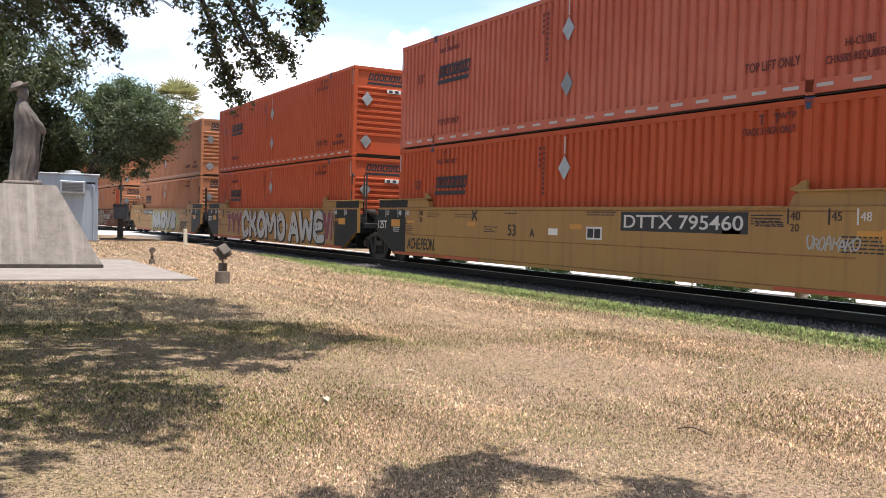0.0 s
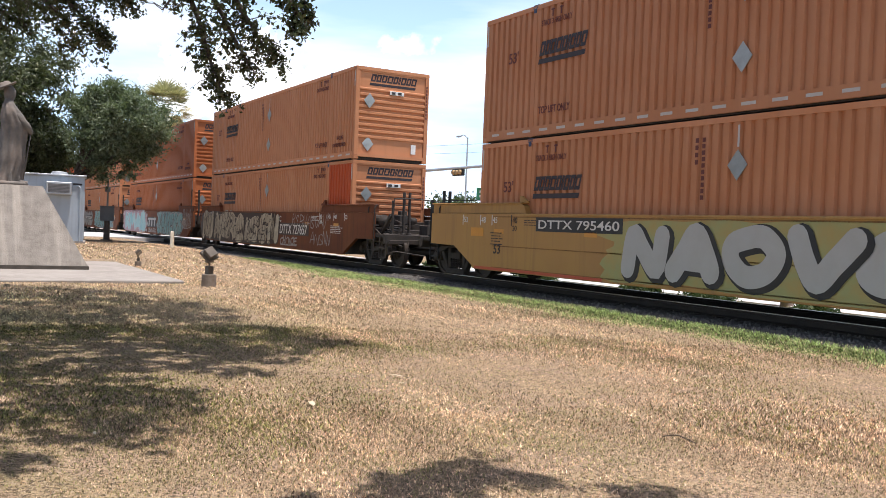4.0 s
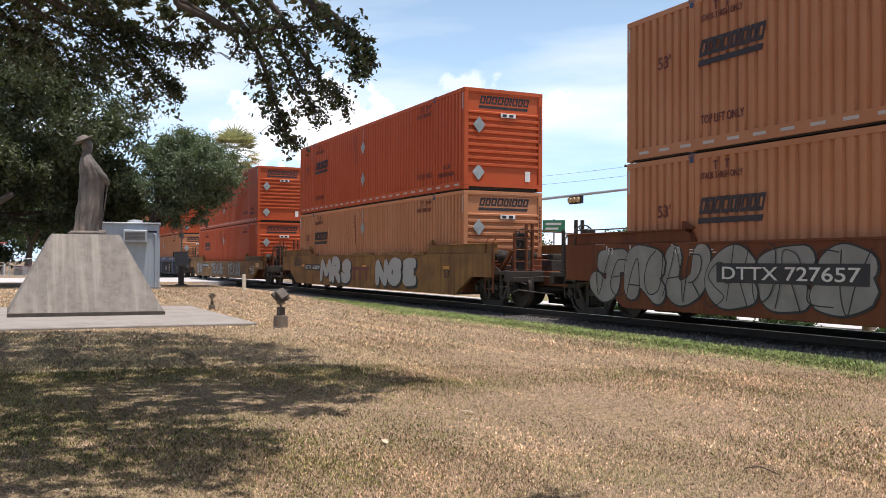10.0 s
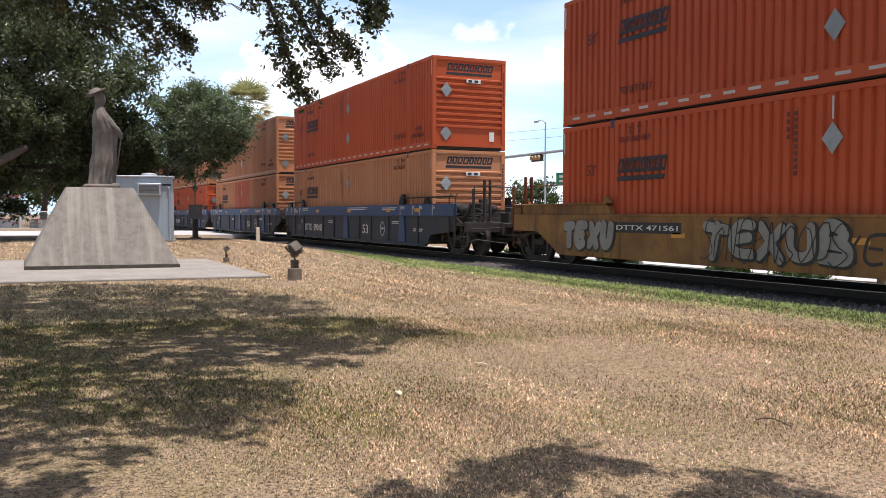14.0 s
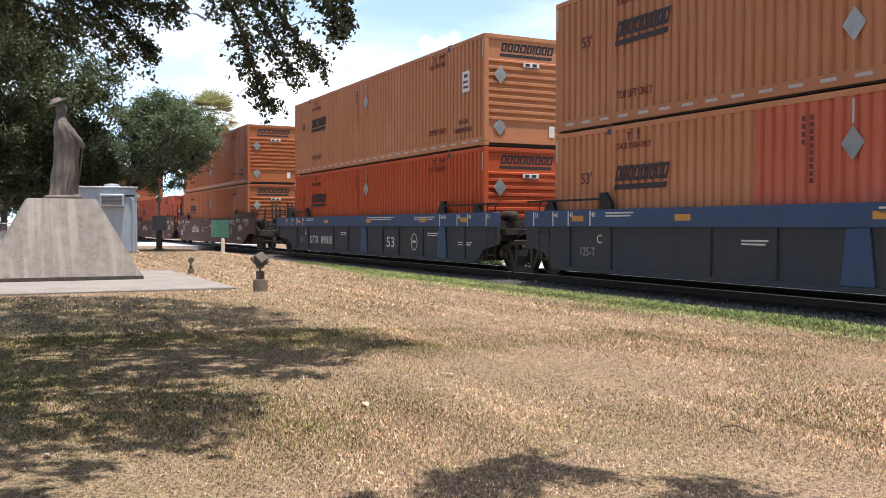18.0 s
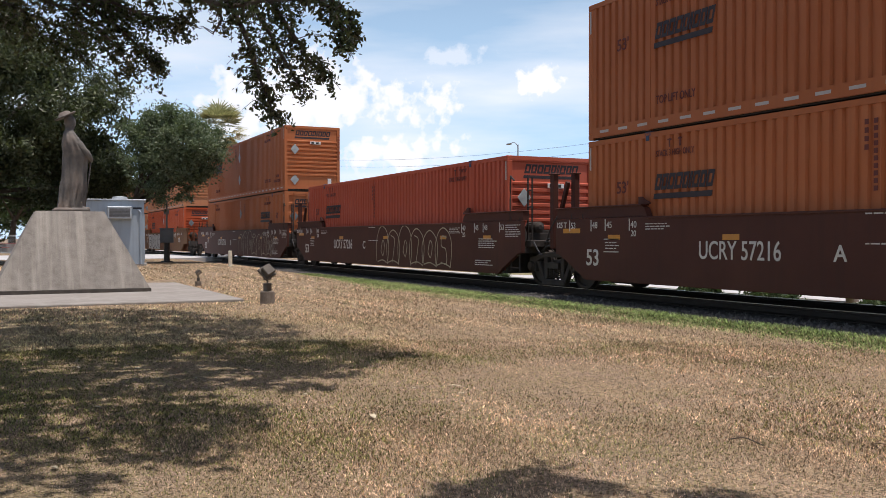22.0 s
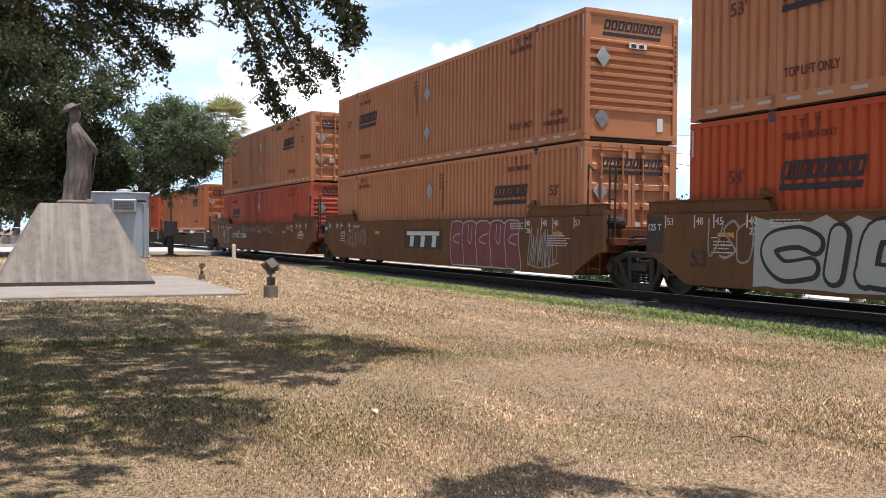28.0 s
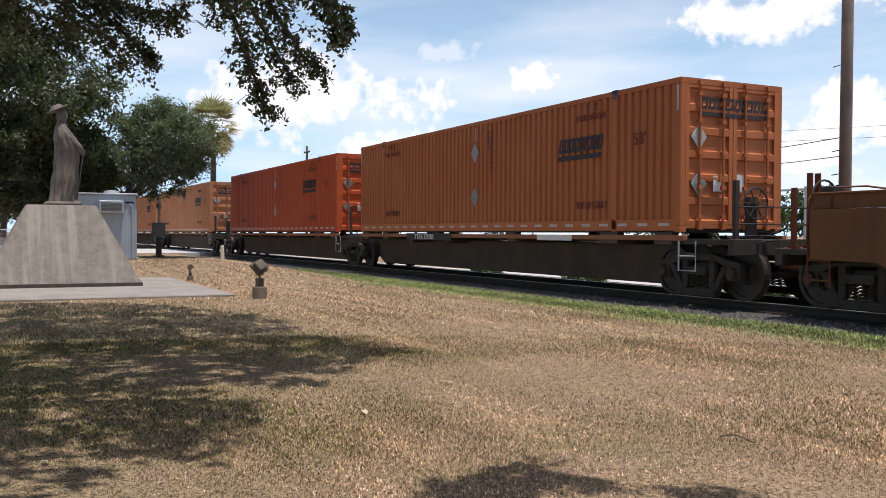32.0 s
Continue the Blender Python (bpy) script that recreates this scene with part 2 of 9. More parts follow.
GRAF = {
    "white": material("white_spray_paint", (0.386, 0.386, 0.370), 0.6, second=(0.353, 0.344, 0.319), scale=2.5, amount=0.7),
    "cream": material("cream_spray_paint", (0.450, 0.388, 0.275), 0.6, second=(0.275, 0.231, 0.163), scale=2.6, amount=0.85),
    "grey": material("grey_spray_paint", (0.204, 0.196, 0.174), 0.6, second=(0.281, 0.268, 0.242), scale=2.0, amount=0.8),
    "teal": material("teal_spray_paint", (0.14, 0.33, 0.33), 0.6, second=(0.22, 0.42, 0.40), scale=1.5, amount=0.8),
    "pink": material("dusty_pink_spray_paint", (0.30, 0.16, 0.18), 0.6, second=(0.36, 0.22, 0.23), scale=2.2, amount=0.7),
    "slate": material("slate_blue_spray_paint", (0.13, 0.20, 0.205), 0.6, second=(0.20, 0.27, 0.26), scale=1.8, amount=0.8),
    "ice": material("pale_ice_spray_paint", (0.30, 0.44, 0.43), 0.6, second=(0.17, 0.36, 0.38), scale=0.9, amount=0.95),
    "moss": material("pale_moss_spray_paint", (0.30, 0.30, 0.12), 0.6, second=(0.38, 0.26, 0.08), scale=2.4, amount=0.9),
    "mint": material("mint_green_spray_paint", (0.07, 0.36, 0.21), 0.6, second=(0.12, 0.45, 0.30), scale=2.0, amount=0.7),
    "maroon": material("maroon_spray_paint", (0.17, 0.035, 0.045), 0.6, second=(0.22, 0.06, 0.06), scale=2.0, amount=0.7),
    "red": material("red_spray_paint", (0.42, 0.07, 0.05), 0.6, second=(0.34, 0.06, 0.05), scale=2.0, amount=0.7),
    "black": material("black_spray_paint", (0.014, 0.014, 0.014), 0.6, second=(0.03, 0.028, 0.025), scale=3.0, amount=0.6),
    "brown": material("dark_brown_spray_paint", (0.035, 0.022, 0.016), 0.6, second=(0.05, 0.03, 0.02), scale=3.0, amount=0.6),
    "oxide": OXIDE,
    "pale": material("pale_thin_spray_paint", (0.33, 0.30, 0.27), 0.65, second=(0.20, 0.17, 0.15), scale=5.0, amount=0.7),
}
CONCRETE = material("weathered_concrete", (0.25, 0.226, 0.198), 0.9, second=(0.16, 0.138, 0.115), scale=9.0, amount=0.7, bump=0.9, bump_scale=30, third=(0.31, 0.283, 0.248), third_scale=4.5,
                    streak=(0.41, 0.37, 0.315), streak_amount=0.85, spec=0.2, run=(0.45, 5.0, 0.3))
PAD_CONCRETE = material("pale_pad_concrete", (0.31, 0.285, 0.255), 0.9, second=(0.24, 0.215, 0.19), scale=0.9, amount=0.8, third=(0.35, 0.325, 0.29), third_scale=4.0, spec=0.2, bump=0.3, bump_scale=60)
# dark colour that stands in for the shade in the plinth's base recess
FOOT_SHADE = material("painted_foot_shade", (0.07, 0.06, 0.05), 0.9, second=(0.12, 0.10, 0.08), scale=5, amount=0.6)
BRONZE = material("weathered_bronze_stone", (0.105, 0.092, 0.08), 0.8, second=(0.20, 0.175, 0.15), scale=2.6, amount=0.8, bump=0.6, bump_scale=25,
                  third=(0.24, 0.18, 0.14), third_scale=1.3)
GALV = material("galvanised_metal", (0.42, 0.45, 0.47), 0.5, metal=0.35, second=(0.34, 0.37, 0.39), scale=2.5, amount=0.6)
SHED_BLUE = material("pale_blue_grey_metal", (0.36, 0.42, 0.47), 0.55, metal=0.1, second=(0.30, 0.35, 0.40), scale=1.2, amount=0.6, streak=(0.26, 0.29, 0.32), streak_amount=0.4)
CABINET_GREY = material("weathered_grey_cabinet", (0.20, 0.205, 0.205), 0.6, metal=0.1, second=(0.14, 0.14, 0.135), scale=3, amount=0.7)
VENT_DARK = material("dark_vent_slats", (0.10, 0.10, 0.10), 0.6, second=(0.16, 0.15, 0.14), scale=8, amount=0.5)
POST_PAINT = material("cream_post_paint", (0.66, 0.60, 0.46), 0.6, second=(0.5, 0.44, 0.33), scale=6, amount=0.5)
LAMP_METAL = material("brown_lamp_metal", (0.085, 0.070, 0.055), 0.6, metal=0.2, second=(0.13, 0.11, 0.085), scale=7, amount=0.6)
LAMP_GLASS = material("dusty_lamp_glass", (0.22, 0.20, 0.18), 0.25, second=(0.30, 0.27, 0.23), scale=6, amount=0.5)
PIPE_CONCRETE = material("rough_concrete_pipe", (0.17, 0.135, 0.105), 0.95, second=(0.26, 0.22, 0.18), scale=9, amount=0.7, bump=0.7, bump_scale=60)
BARK = material("grey_brown_bark", (0.075, 0.058, 0.045), 0.95, second=(0.12, 0.10, 0.08), scale=5, amount=0.7, bump=0.9, bump_scale=22)
POLE_WOOD = material("weathered_pole_wood", (0.290, 0.232, 0.194), 0.9, second=(0.174, 0.135, 0.109), scale=2.0, amount=0.8, streak=(0.131, 0.105, 0.085), streak_amount=0.6, bump=0.6, bump_scale=30)
DARK_POLE = material("dark_pole_wood", (0.07, 0.06, 0.05), 0.9, second=(0.10, 0.085, 0.07), scale=3, amount=0.6)
TIE_WOOD = material("creosoted_tie_wood", (0.035, 0.027, 0.022), 0.95, second=(0.065, 0.052, 0.042), scale=6, amount=0.7, bump=0.6, bump_scale=40, vary=0.2)
STONE = material("grey_ballast_stone", (0.115, 0.105, 0.096), 0.9, second=(0.055, 0.048, 0.042), scale=8, amount=0.6, island=0.45)
ASPHALT = material("sun_bleached_concrete_road", (0.52, 0.51, 0.50), 0.9, second=(0.44, 0.43, 0.42), scale=0.5, amount=0.7, bump=0.3, bump_scale=50)
LEAF_NEAR = leaf_material("live_oak_leaf", (0.070, 0.084, 0.045), (0.105, 0.112, 0.065), (0.17, 0.12, 0.075), gloss=0.26)
LEAF_OAK = leaf_material("dark_oak_foliage", (0.066, 0.080, 0.040), (0.135, 0.150, 0.085))
LEAF_ASH = leaf_material("grey_green_foliage", (0.115, 0.145, 0.085), (0.19, 0.22, 0.145))
LEAF_FAR = leaf_material("distant_foliage", (0.055, 0.085, 0.035), (0.085, 0.11, 0.05))
PALM_GREEN = leaf_material("palm_green", (0.26, 0.25, 0.16), (0.40, 0.36, 0.25))
PALM_DRY = leaf_material("dry_palm_thatch", (0.60, 0.50, 0.32), (0.48, 0.39, 0.24))


def ground_material():
    m = material("dry_lawn", (0.34, 0.245, 0.125), 0.95, spec=0.1)
    nt = m.node_tree
    b = nt.nodes["Principled BSDF"]
    N, L = nt.nodes.new, nt.links.new
    co = N("ShaderNodeTexCoord")
    colour = None
    steps = [((0.32, 0.228, 0.140), None, 0, 0, 0), ((0.17, 0.16, 0.078), 0.45, 0.50, 0.68, 0.4), ((0.32, 0.225, 0.165), 1.9, 0.46, 0.64, 0.7),
             ((0.42, 0.320, 0.19), 9.0, 0.50, 0.66, 0.6), ((0.075, 0.056, 0.036), 38.0, 0.47, 0.60, 0.9), ((0.52, 0.42, 0.31), 95.0, 0.55, 0.66, 0.8)]
    for col, sc, lo, hi, top in steps:
        if colour is None:
            rgb = N("ShaderNodeRGB")
            rgb.outputs[0].default_value = (*col, 1)
            colour = rgb.outputs[0]
            continue
        n = N("ShaderNodeTexNoise")
        n.inputs["Scale"].default_value, n.inputs["Detail"].default_value = sc, 5
        L(co.outputs["Object"], n.inputs["Vector"])
        mr = N("ShaderNodeMapRange")
        L(n.outputs["Fac"], mr.inputs["Value"])
        mr.inputs["From Min"].default_value, mr.inputs["From Max"].default_value, mr.inputs["To Max"].default_value = lo, hi, top
        mx = N("ShaderNodeMix")
        mx.data_type = "RGBA"
        L(mr.outputs[0], mx.inputs[0])
        L(colour, mx.inputs[6])
        mx.inputs[7].default_value = (*col, 1)
        colour = mx.outputs[2]
    # the greener verge that runs along the track
    sep = N("ShaderNodeSeparateXYZ")
    L(co.outputs["Object"], sep.inputs[0])
    wob = N("ShaderNodeTexNoise")
    wob.inputs["Scale"].default_value, wob.inputs["Detail"].default_value = 1.6, 5
    L(co.outputs["Object"], wob.inputs["Vector"])
    ad = N("ShaderNodeMath")
    ad.operation = "MULTIPLY_ADD"
    L(wob.outputs["Fac"], ad.inputs[0])
    ad.inputs[1].default_value = 1.6
    L(sep.outputs["Y"], ad.inputs[2])
    mr = N("ShaderNodeMapRange")
    L(ad.outputs[0], mr.inputs["Value"])
    mr.inputs["From Min"].default_value, mr.inputs["From Max"].default_value, mr.inputs["To Max"].default_value = 10.45, 11.25, 0.75
    far = N("ShaderNodeMapRange")
    L(sep.outputs["X"], far.inputs["Value"])
    far.inputs["From Min"].default_value, far.inputs["From Max"].default_value = -34, -25
    mu = N("ShaderNodeMath")
    mu.operation = "MULTIPLY"
    L(mr.outputs[0], mu.inputs[0])
    L(far.outputs[0], mu.inputs[1])
    mx = N("ShaderNodeMix")
    mx.data_type = "RGBA"
    L(mu.outputs[0], mx.inputs[0])
    L(colour, mx.inputs[6])
    mx.inputs[7].default_value = (0.20, 0.23, 0.085, 1)
    L(mx.outputs[2], b.inputs["Base Color"])
    bp = N("ShaderNodeBump")
    bp.inputs["Strength"].default_value, bp.inputs["Distance"].default_value = 0.8, 0.03
    n = N("ShaderNodeTexNoise")
    n.inputs["Scale"].default_value, n.inputs["Detail"].default_value = 40, 5
    L(co.outputs["Object"], n.inputs["Vector"])
    L(n.outputs["Fac"], bp.inputs["Height"])
    L(bp.outputs[0], b.inputs["Normal"])
    return m


LAWN = ground_material()


def blade_material(name, straw, green, share, low=0.35, high=1.5, tuft_scale=26.0):
    m = material(name, straw, rough=0.8, spec=0.15)
    nt = m.node_tree
    b = nt.nodes["Principled BSDF"]
    N, L = nt.nodes.new, nt.links.new
    geo, co = N("ShaderNodeNewGeometry"), N("ShaderNodeTexCoord")
    n = N("ShaderNodeTexNoise")
    n.inputs["Scale"].default_value, n.inputs["Detail"].default_value = 0.9, 5
    L(co.outputs["Object"], n.inputs["Vector"])
    ad = N("ShaderNodeMath")
    ad.operation = "MULTIPLY_ADD"
    L(geo.outputs["Random Per Island"], ad.inputs[0])
    ad.inputs[1].default_value = 0.75
    L(n.outputs["Fac"], ad.inputs[2])
    near = N("ShaderNodeVectorMath")                # greener round the oak, which also paints its shade deeper
    near.operation = "DISTANCE"
    L(co.outputs["Object"], near.inputs[0])
    near.inputs[1].default_value = (-12.5, -3.5, 0.0)
    shade_green = N("ShaderNodeMapRange")
    L(near.outputs["Value"], shade_green.inputs["Value"])
    shade_green.inputs["From Min"].default_value, shade_green.inputs["From Max"].default_value = 5.0, 10.0
    shade_green.inputs["To Min"].default_value, shade_green.inputs["To Max"].default_value = 0.50, 0.0
    a2 = N("ShaderNodeMath")
    a2.operation = "ADD"
    L(ad.outputs[0], a2.inputs[0])
    L(shade_green.outputs[0], a2.inputs[1])
    mr = N("ShaderNodeMapRange")
    L(a2.outputs[0], mr.inputs["Value"])
    mr.inputs["From Min"].default_value, mr.inputs["From Max"].default_value = 1.28 - share, 1.36 - share
    mx = N("ShaderNodeMix")
    mx.data_type = "RGBA"
    L(mr.outputs[0], mx.inputs[0])
    mx.inputs[6].default_value, mx.inputs[7].default_value = (*straw, 1), (*green, 1)
    hs = N("ShaderNodeHueSaturation")
    m2 = N("ShaderNodeMapRange")
    L(geo.outputs["Random Per Island"], m2.inputs["Value"])
    m2.inputs["To Min"].default_value, m2.inputs["To Max"].default_value = low, high
    tuft = N("ShaderNodeTexNoise")
    tuft.inputs["Scale"].default_value, tuft.inputs["Detail"].default_value, tuft.inputs["Roughness"].default_value = tuft_scale, 2, 0.6
    L(co.outputs["Object"], tuft.inputs["Vector"])
    m3 = N("ShaderNodeMapRange")
    L(tuft.outputs["Fac"], m3.inputs["Value"])
    m3.inputs["From Min"].default_value, m3.inputs["From Max"].default_value = 0.40, 0.60
    m3.inputs["To Min"].default_value, m3.inputs["To Max"].default_value = 0.30, 1.65
    along = N("ShaderNodeMapping")                  # faint mowing streaks that run along the track
    along.inputs["Scale"].default_value = (0.06, 1.9, 1.0)
    L(co.outputs["Object"], along.inputs["Vector"])
    mow = N("ShaderNodeTexNoise")
    mow.inputs["Scale"].default_value, mow.inputs["Detail"].default_value = 1.0, 3
    L(along.outputs["Vector"], mow.inputs["Vector"])
    m4 = N("ShaderNodeMapRange")
    L(mow.outputs["Fac"], m4.inputs["Value"])
    m4.inputs["From Min"].default_value, m4.inputs["From Max"].default_value = 0.38, 0.62
    m4.inputs["To Min"].default_value, m4.inputs["To Max"].default_value = 0.78, 1.26
    pre = N("ShaderNodeMath")
    pre.operation = "MULTIPLY"
    L(m2.outputs[0], pre.inputs[0])
    L(m4.outputs[0], pre.inputs[1])
    mm = N("ShaderNodeMath")
    mm.operation = "MULTIPLY"
    L(pre.outputs[0], mm.inputs[0])
    L(m3.outputs[0], mm.inputs[1])
    L(mm.outputs[0], hs.inputs["Value"])
    L(mx.outputs[2], hs.inputs["Color"])
    L(hs.outputs[0], b.inputs["Base Color"])
    return m


# the lawn's green is kept dark so the oak's shade looks deeper
BLADES = blade_material("lawn_blades", (0.77, 0.545, 0.365), (0.195, 0.190, 0.066), 0.25, 0.40, 1.45, 34.0)
FAR_BLADES = blade_material("far_lawn_blades", (0.68, 0.495, 0.33), (0.42, 0.36, 0.20), 0.26, 0.65, 1.3, 15.0)
VERGE_BLADES = blade_material("verge_blades", (0.55, 0.46, 0.27), (0.27, 0.345, 0.125), 0.74, 0.65, 1.35, 12.0)


# ---- building helpers ----
class Solid:
    """Collects vertices and faces of one part."""

    def __init__(self):
        self.v, self.f = [], []

    def add(self, verts, faces):
        k = len(self.v)
        self.v += [tuple(p) for p in verts]
        self.f += [tuple(i + k for i in q) for q in faces]
        return self

    def box(self, x0, x1, y0, y1, z0, z1):
        return self.add([(x0, y0, z0), (x1, y0, z0), (x1, y1, z0), (x0, y1, z0), (x0, y0, z1), (x1, y0, z1), (x1, y1, z1), (x0, y1, z1)],
                        [(3, 2, 1, 0), (4, 5, 6, 7), (0, 1, 5, 4), (1, 2, 6, 5), (2, 3, 7, 6), (3, 0, 4, 7)])

    def prism(self, outline, y0, y1):
        """outline: points (x, z), counter-clockwise as seen from -y."""
        n = len(outline)
        v = [(x, y0, z) for x, z in outline] + [(x, y1, z) for x, z in outline]
        f = [tuple(range(n)), tuple(reversed(range(n, 2 * n)))]
        f += [(i, i + n, (i + 1) % n + n, (i + 1) % n) for i in range(n)]
        return self.add(v, f)

    def tube(self, path, radius, seg=8, radius_end=None):
        path = [Vector(p) for p in path]
        n, rings = len(path), []
        for i, p in enumerate(path):
            d = (path[min(i + 1, n - 1)] - path[max(i - 1, 0)]).normalized()
            a = d.cross(Vector((0, 0, 1)))
            if a.length < 0.01:
                a = d.cross(Vector((1, 0, 0)))
            a.normalize()
            b = d.cross(a)
            r = radius + (radius_end - radius) * i / max(1, n - 1) if radius_end is not None else radius
            rings.append([p + (a * math.cos(2 * math.pi * k / seg) + b * math.sin(2 * math.pi * k / seg)) * r for k in range(seg)])
        v = [q for ring in rings for q in ring]
        f = [(i * seg + k, i * seg + (k + 1) % seg, (i + 1) * seg + (k + 1) % seg, (i + 1) * seg + k) for i in range(n - 1) for k in range(seg)]
        f += [tuple(reversed(range(seg))), tuple(range((n - 1) * seg, n * seg))]
        return self.add(v, f)

    def lathe(self, profile, axis="y", seg=28, at=(0, 0, 0)):
        """profile: (along, radius) from end to end, turned round the axis through at."""
        v = []
        for a, r in profile:
            for k in range(seg):
                c, s = math.cos(2 * math.pi * k / seg) * r, math.sin(2 * math.pi * k / seg) * r
                p = {"y": (c, a, s), "x": (a, c, s), "z": (c, s, a)}[axis]
                v.append((p[0] + at[0], p[1] + at[1], p[2] + at[2]))
        n = len(profile)
        f = [(i * seg + k, i * seg + (k + 1) % seg, (i + 1) * seg + (k + 1) % seg, (i + 1) * seg + k) for i in range(n - 1) for k in range(seg)]
        f += [tuple(range(seg)), tuple(range((n - 1) * seg, n * seg))]
        return self.add(v, f)

    def mesh(self, name, material, bevel=0.0, smooth=False):
        me = bpy.data.meshes.new(name)
        me.from_pydata(self.v, [], self.f)
        bm = bmesh.new()
        bm.from_mesh(me)
        bmesh.ops.recalc_face_normals(bm, faces=bm.faces)
        if bevel:
            sharp = [e for e in bm.edges if len(e.link_faces) == 2 and e.calc_face_angle(0) > 0.6]
            bmesh.ops.bevel(bm, geom=sharp, offset=bevel, segments=1, affect="EDGES", clamp_overlap=True)
        bm.to_mesh(me)
        bm.free()
        if smooth:
            me.polygons.foreach_set("use_smooth", [True] * len(me.polygons))
        me.materials.append(material)
        return me


def thing(name, label, category, group="", m=None, kind=""):
    ob = new(name)
    ob.empty_display_size = 0.2
    if m is not None:
        ob.matrix_basis = m
    return tagged(ob, label, category, group, kind)


def part(name, mesh, parent, m=None, label="", kind=""):
    ob = new(name, mesh)
    ob.parent = parent
    if m is not None:
        ob.matrix_basis = m
    return tagged(ob, label, kind=kind)


def fast_mesh(name, verts, size, material, smooth=False):
    """verts: an array of polygons one after another, size corners each."""
    verts = np.asarray(verts, dtype=np.float32).reshape(-1, 3)
    n = len(verts)
    me = bpy.data.meshes.new(name)
    me.vertices.add(n)
    me.vertices.foreach_set("co", verts.ravel())
    me.loops.add(n)
    me.loops.foreach_set("vertex_index", np.arange(n, dtype=np.int32))
    me.polygons.add(n // size)
    me.polygons.foreach_set("loop_start", np.arange(0, n, size, dtype=np.int32))
    me.update(calc_edges=True)
    me.materials.append(material)
    return me


TEXTS = {}


def text_mesh(body, size, material, bold=0.0, shear=0.0, spacing=1.0, stretch=1.0, thick=0.003):
    """Lettering in the xz plane, facing -y, left foot at the origin."""
    key = (body, size, material.name, bold, shear, spacing, stretch, thick)
    if key not in TEXTS:
        cu = bpy.data.curves.new("lettering", "FONT")
        cu.body, cu.size, cu.offset, cu.shear, cu.space_character, cu.extrude = body, size, bold, shear, spacing, thick
        cu.resolution_u = 5
        ob = bpy.data.objects.new("lettering", cu)
        me = bpy.data.meshes.new_from_object(ob)
        bpy.data.objects.remove(ob)
        me.transform(pose(0, 0, 0, 90) @ Matrix.Diagonal((stretch, 1, 1, 1)))
        me.materials.clear()
        me.materials.append(material)
        TEXTS[key] = me
    return TEXTS[key]


def smooth01(a, b, x):
    t = min(1.0, max(0.0, (x - a) / (b - a)))
    return t * t * (3 - 2 * t)


# ---- ground ----
def ground_z(x, y):
    """The lawn lies at 0 and climbs to the height of the street by the crossing."""
    rise = 0.22 * smooth01(-24, -38, x)
    return rise * (1 - smooth01(9.3, 10.6, y)) if y < 13 else 0.20 * smooth01(16.2, 17.5, y) * smooth01(-24, -38, x) if y > 16.2 else 0.0


def build_ground():
    xs = [-2500, -900, -400, -200, -120, -90, -76] + [-70 + i for i in range(72)] + [4, 8, 14, 25, 60, 150, 400, 1200]
    ys = [-2500, -800, -300, -120, -60, -35] + [-24 + 2 * i for i in range(15)] + [4.5 + 0.5 * i for i in range(30)] + [20, 24, 30, 40, 60, 100, 200, 500, 1200, 2500]
    v, f = [], []
    for y in ys:
        for x in xs:
            bumps = 0.012 * math.sin(x * 0.9 + y * 0.4) * math.sin(y * 1.1 - x * 0.3) if y < 10 and x > -40 else 0
            v.append((x, y, ground_z(x, y) + bumps))
    w = len(xs)
    for j in range(len(ys) - 1):
        for i in range(w - 1):
            f.append((j * w + i, j * w + i + 1, (j + 1) * w + i + 1, (j + 1) * w + i))
    s = Solid().add(v, f)
    tagged(new("ground", s.mesh("ground", LAWN, smooth=True)), "dry straw-coloured lawn with greener patches", "ground", kind="structure")


build_ground()

RAIL_Z, TRACK_Y = 0.236, 12.877


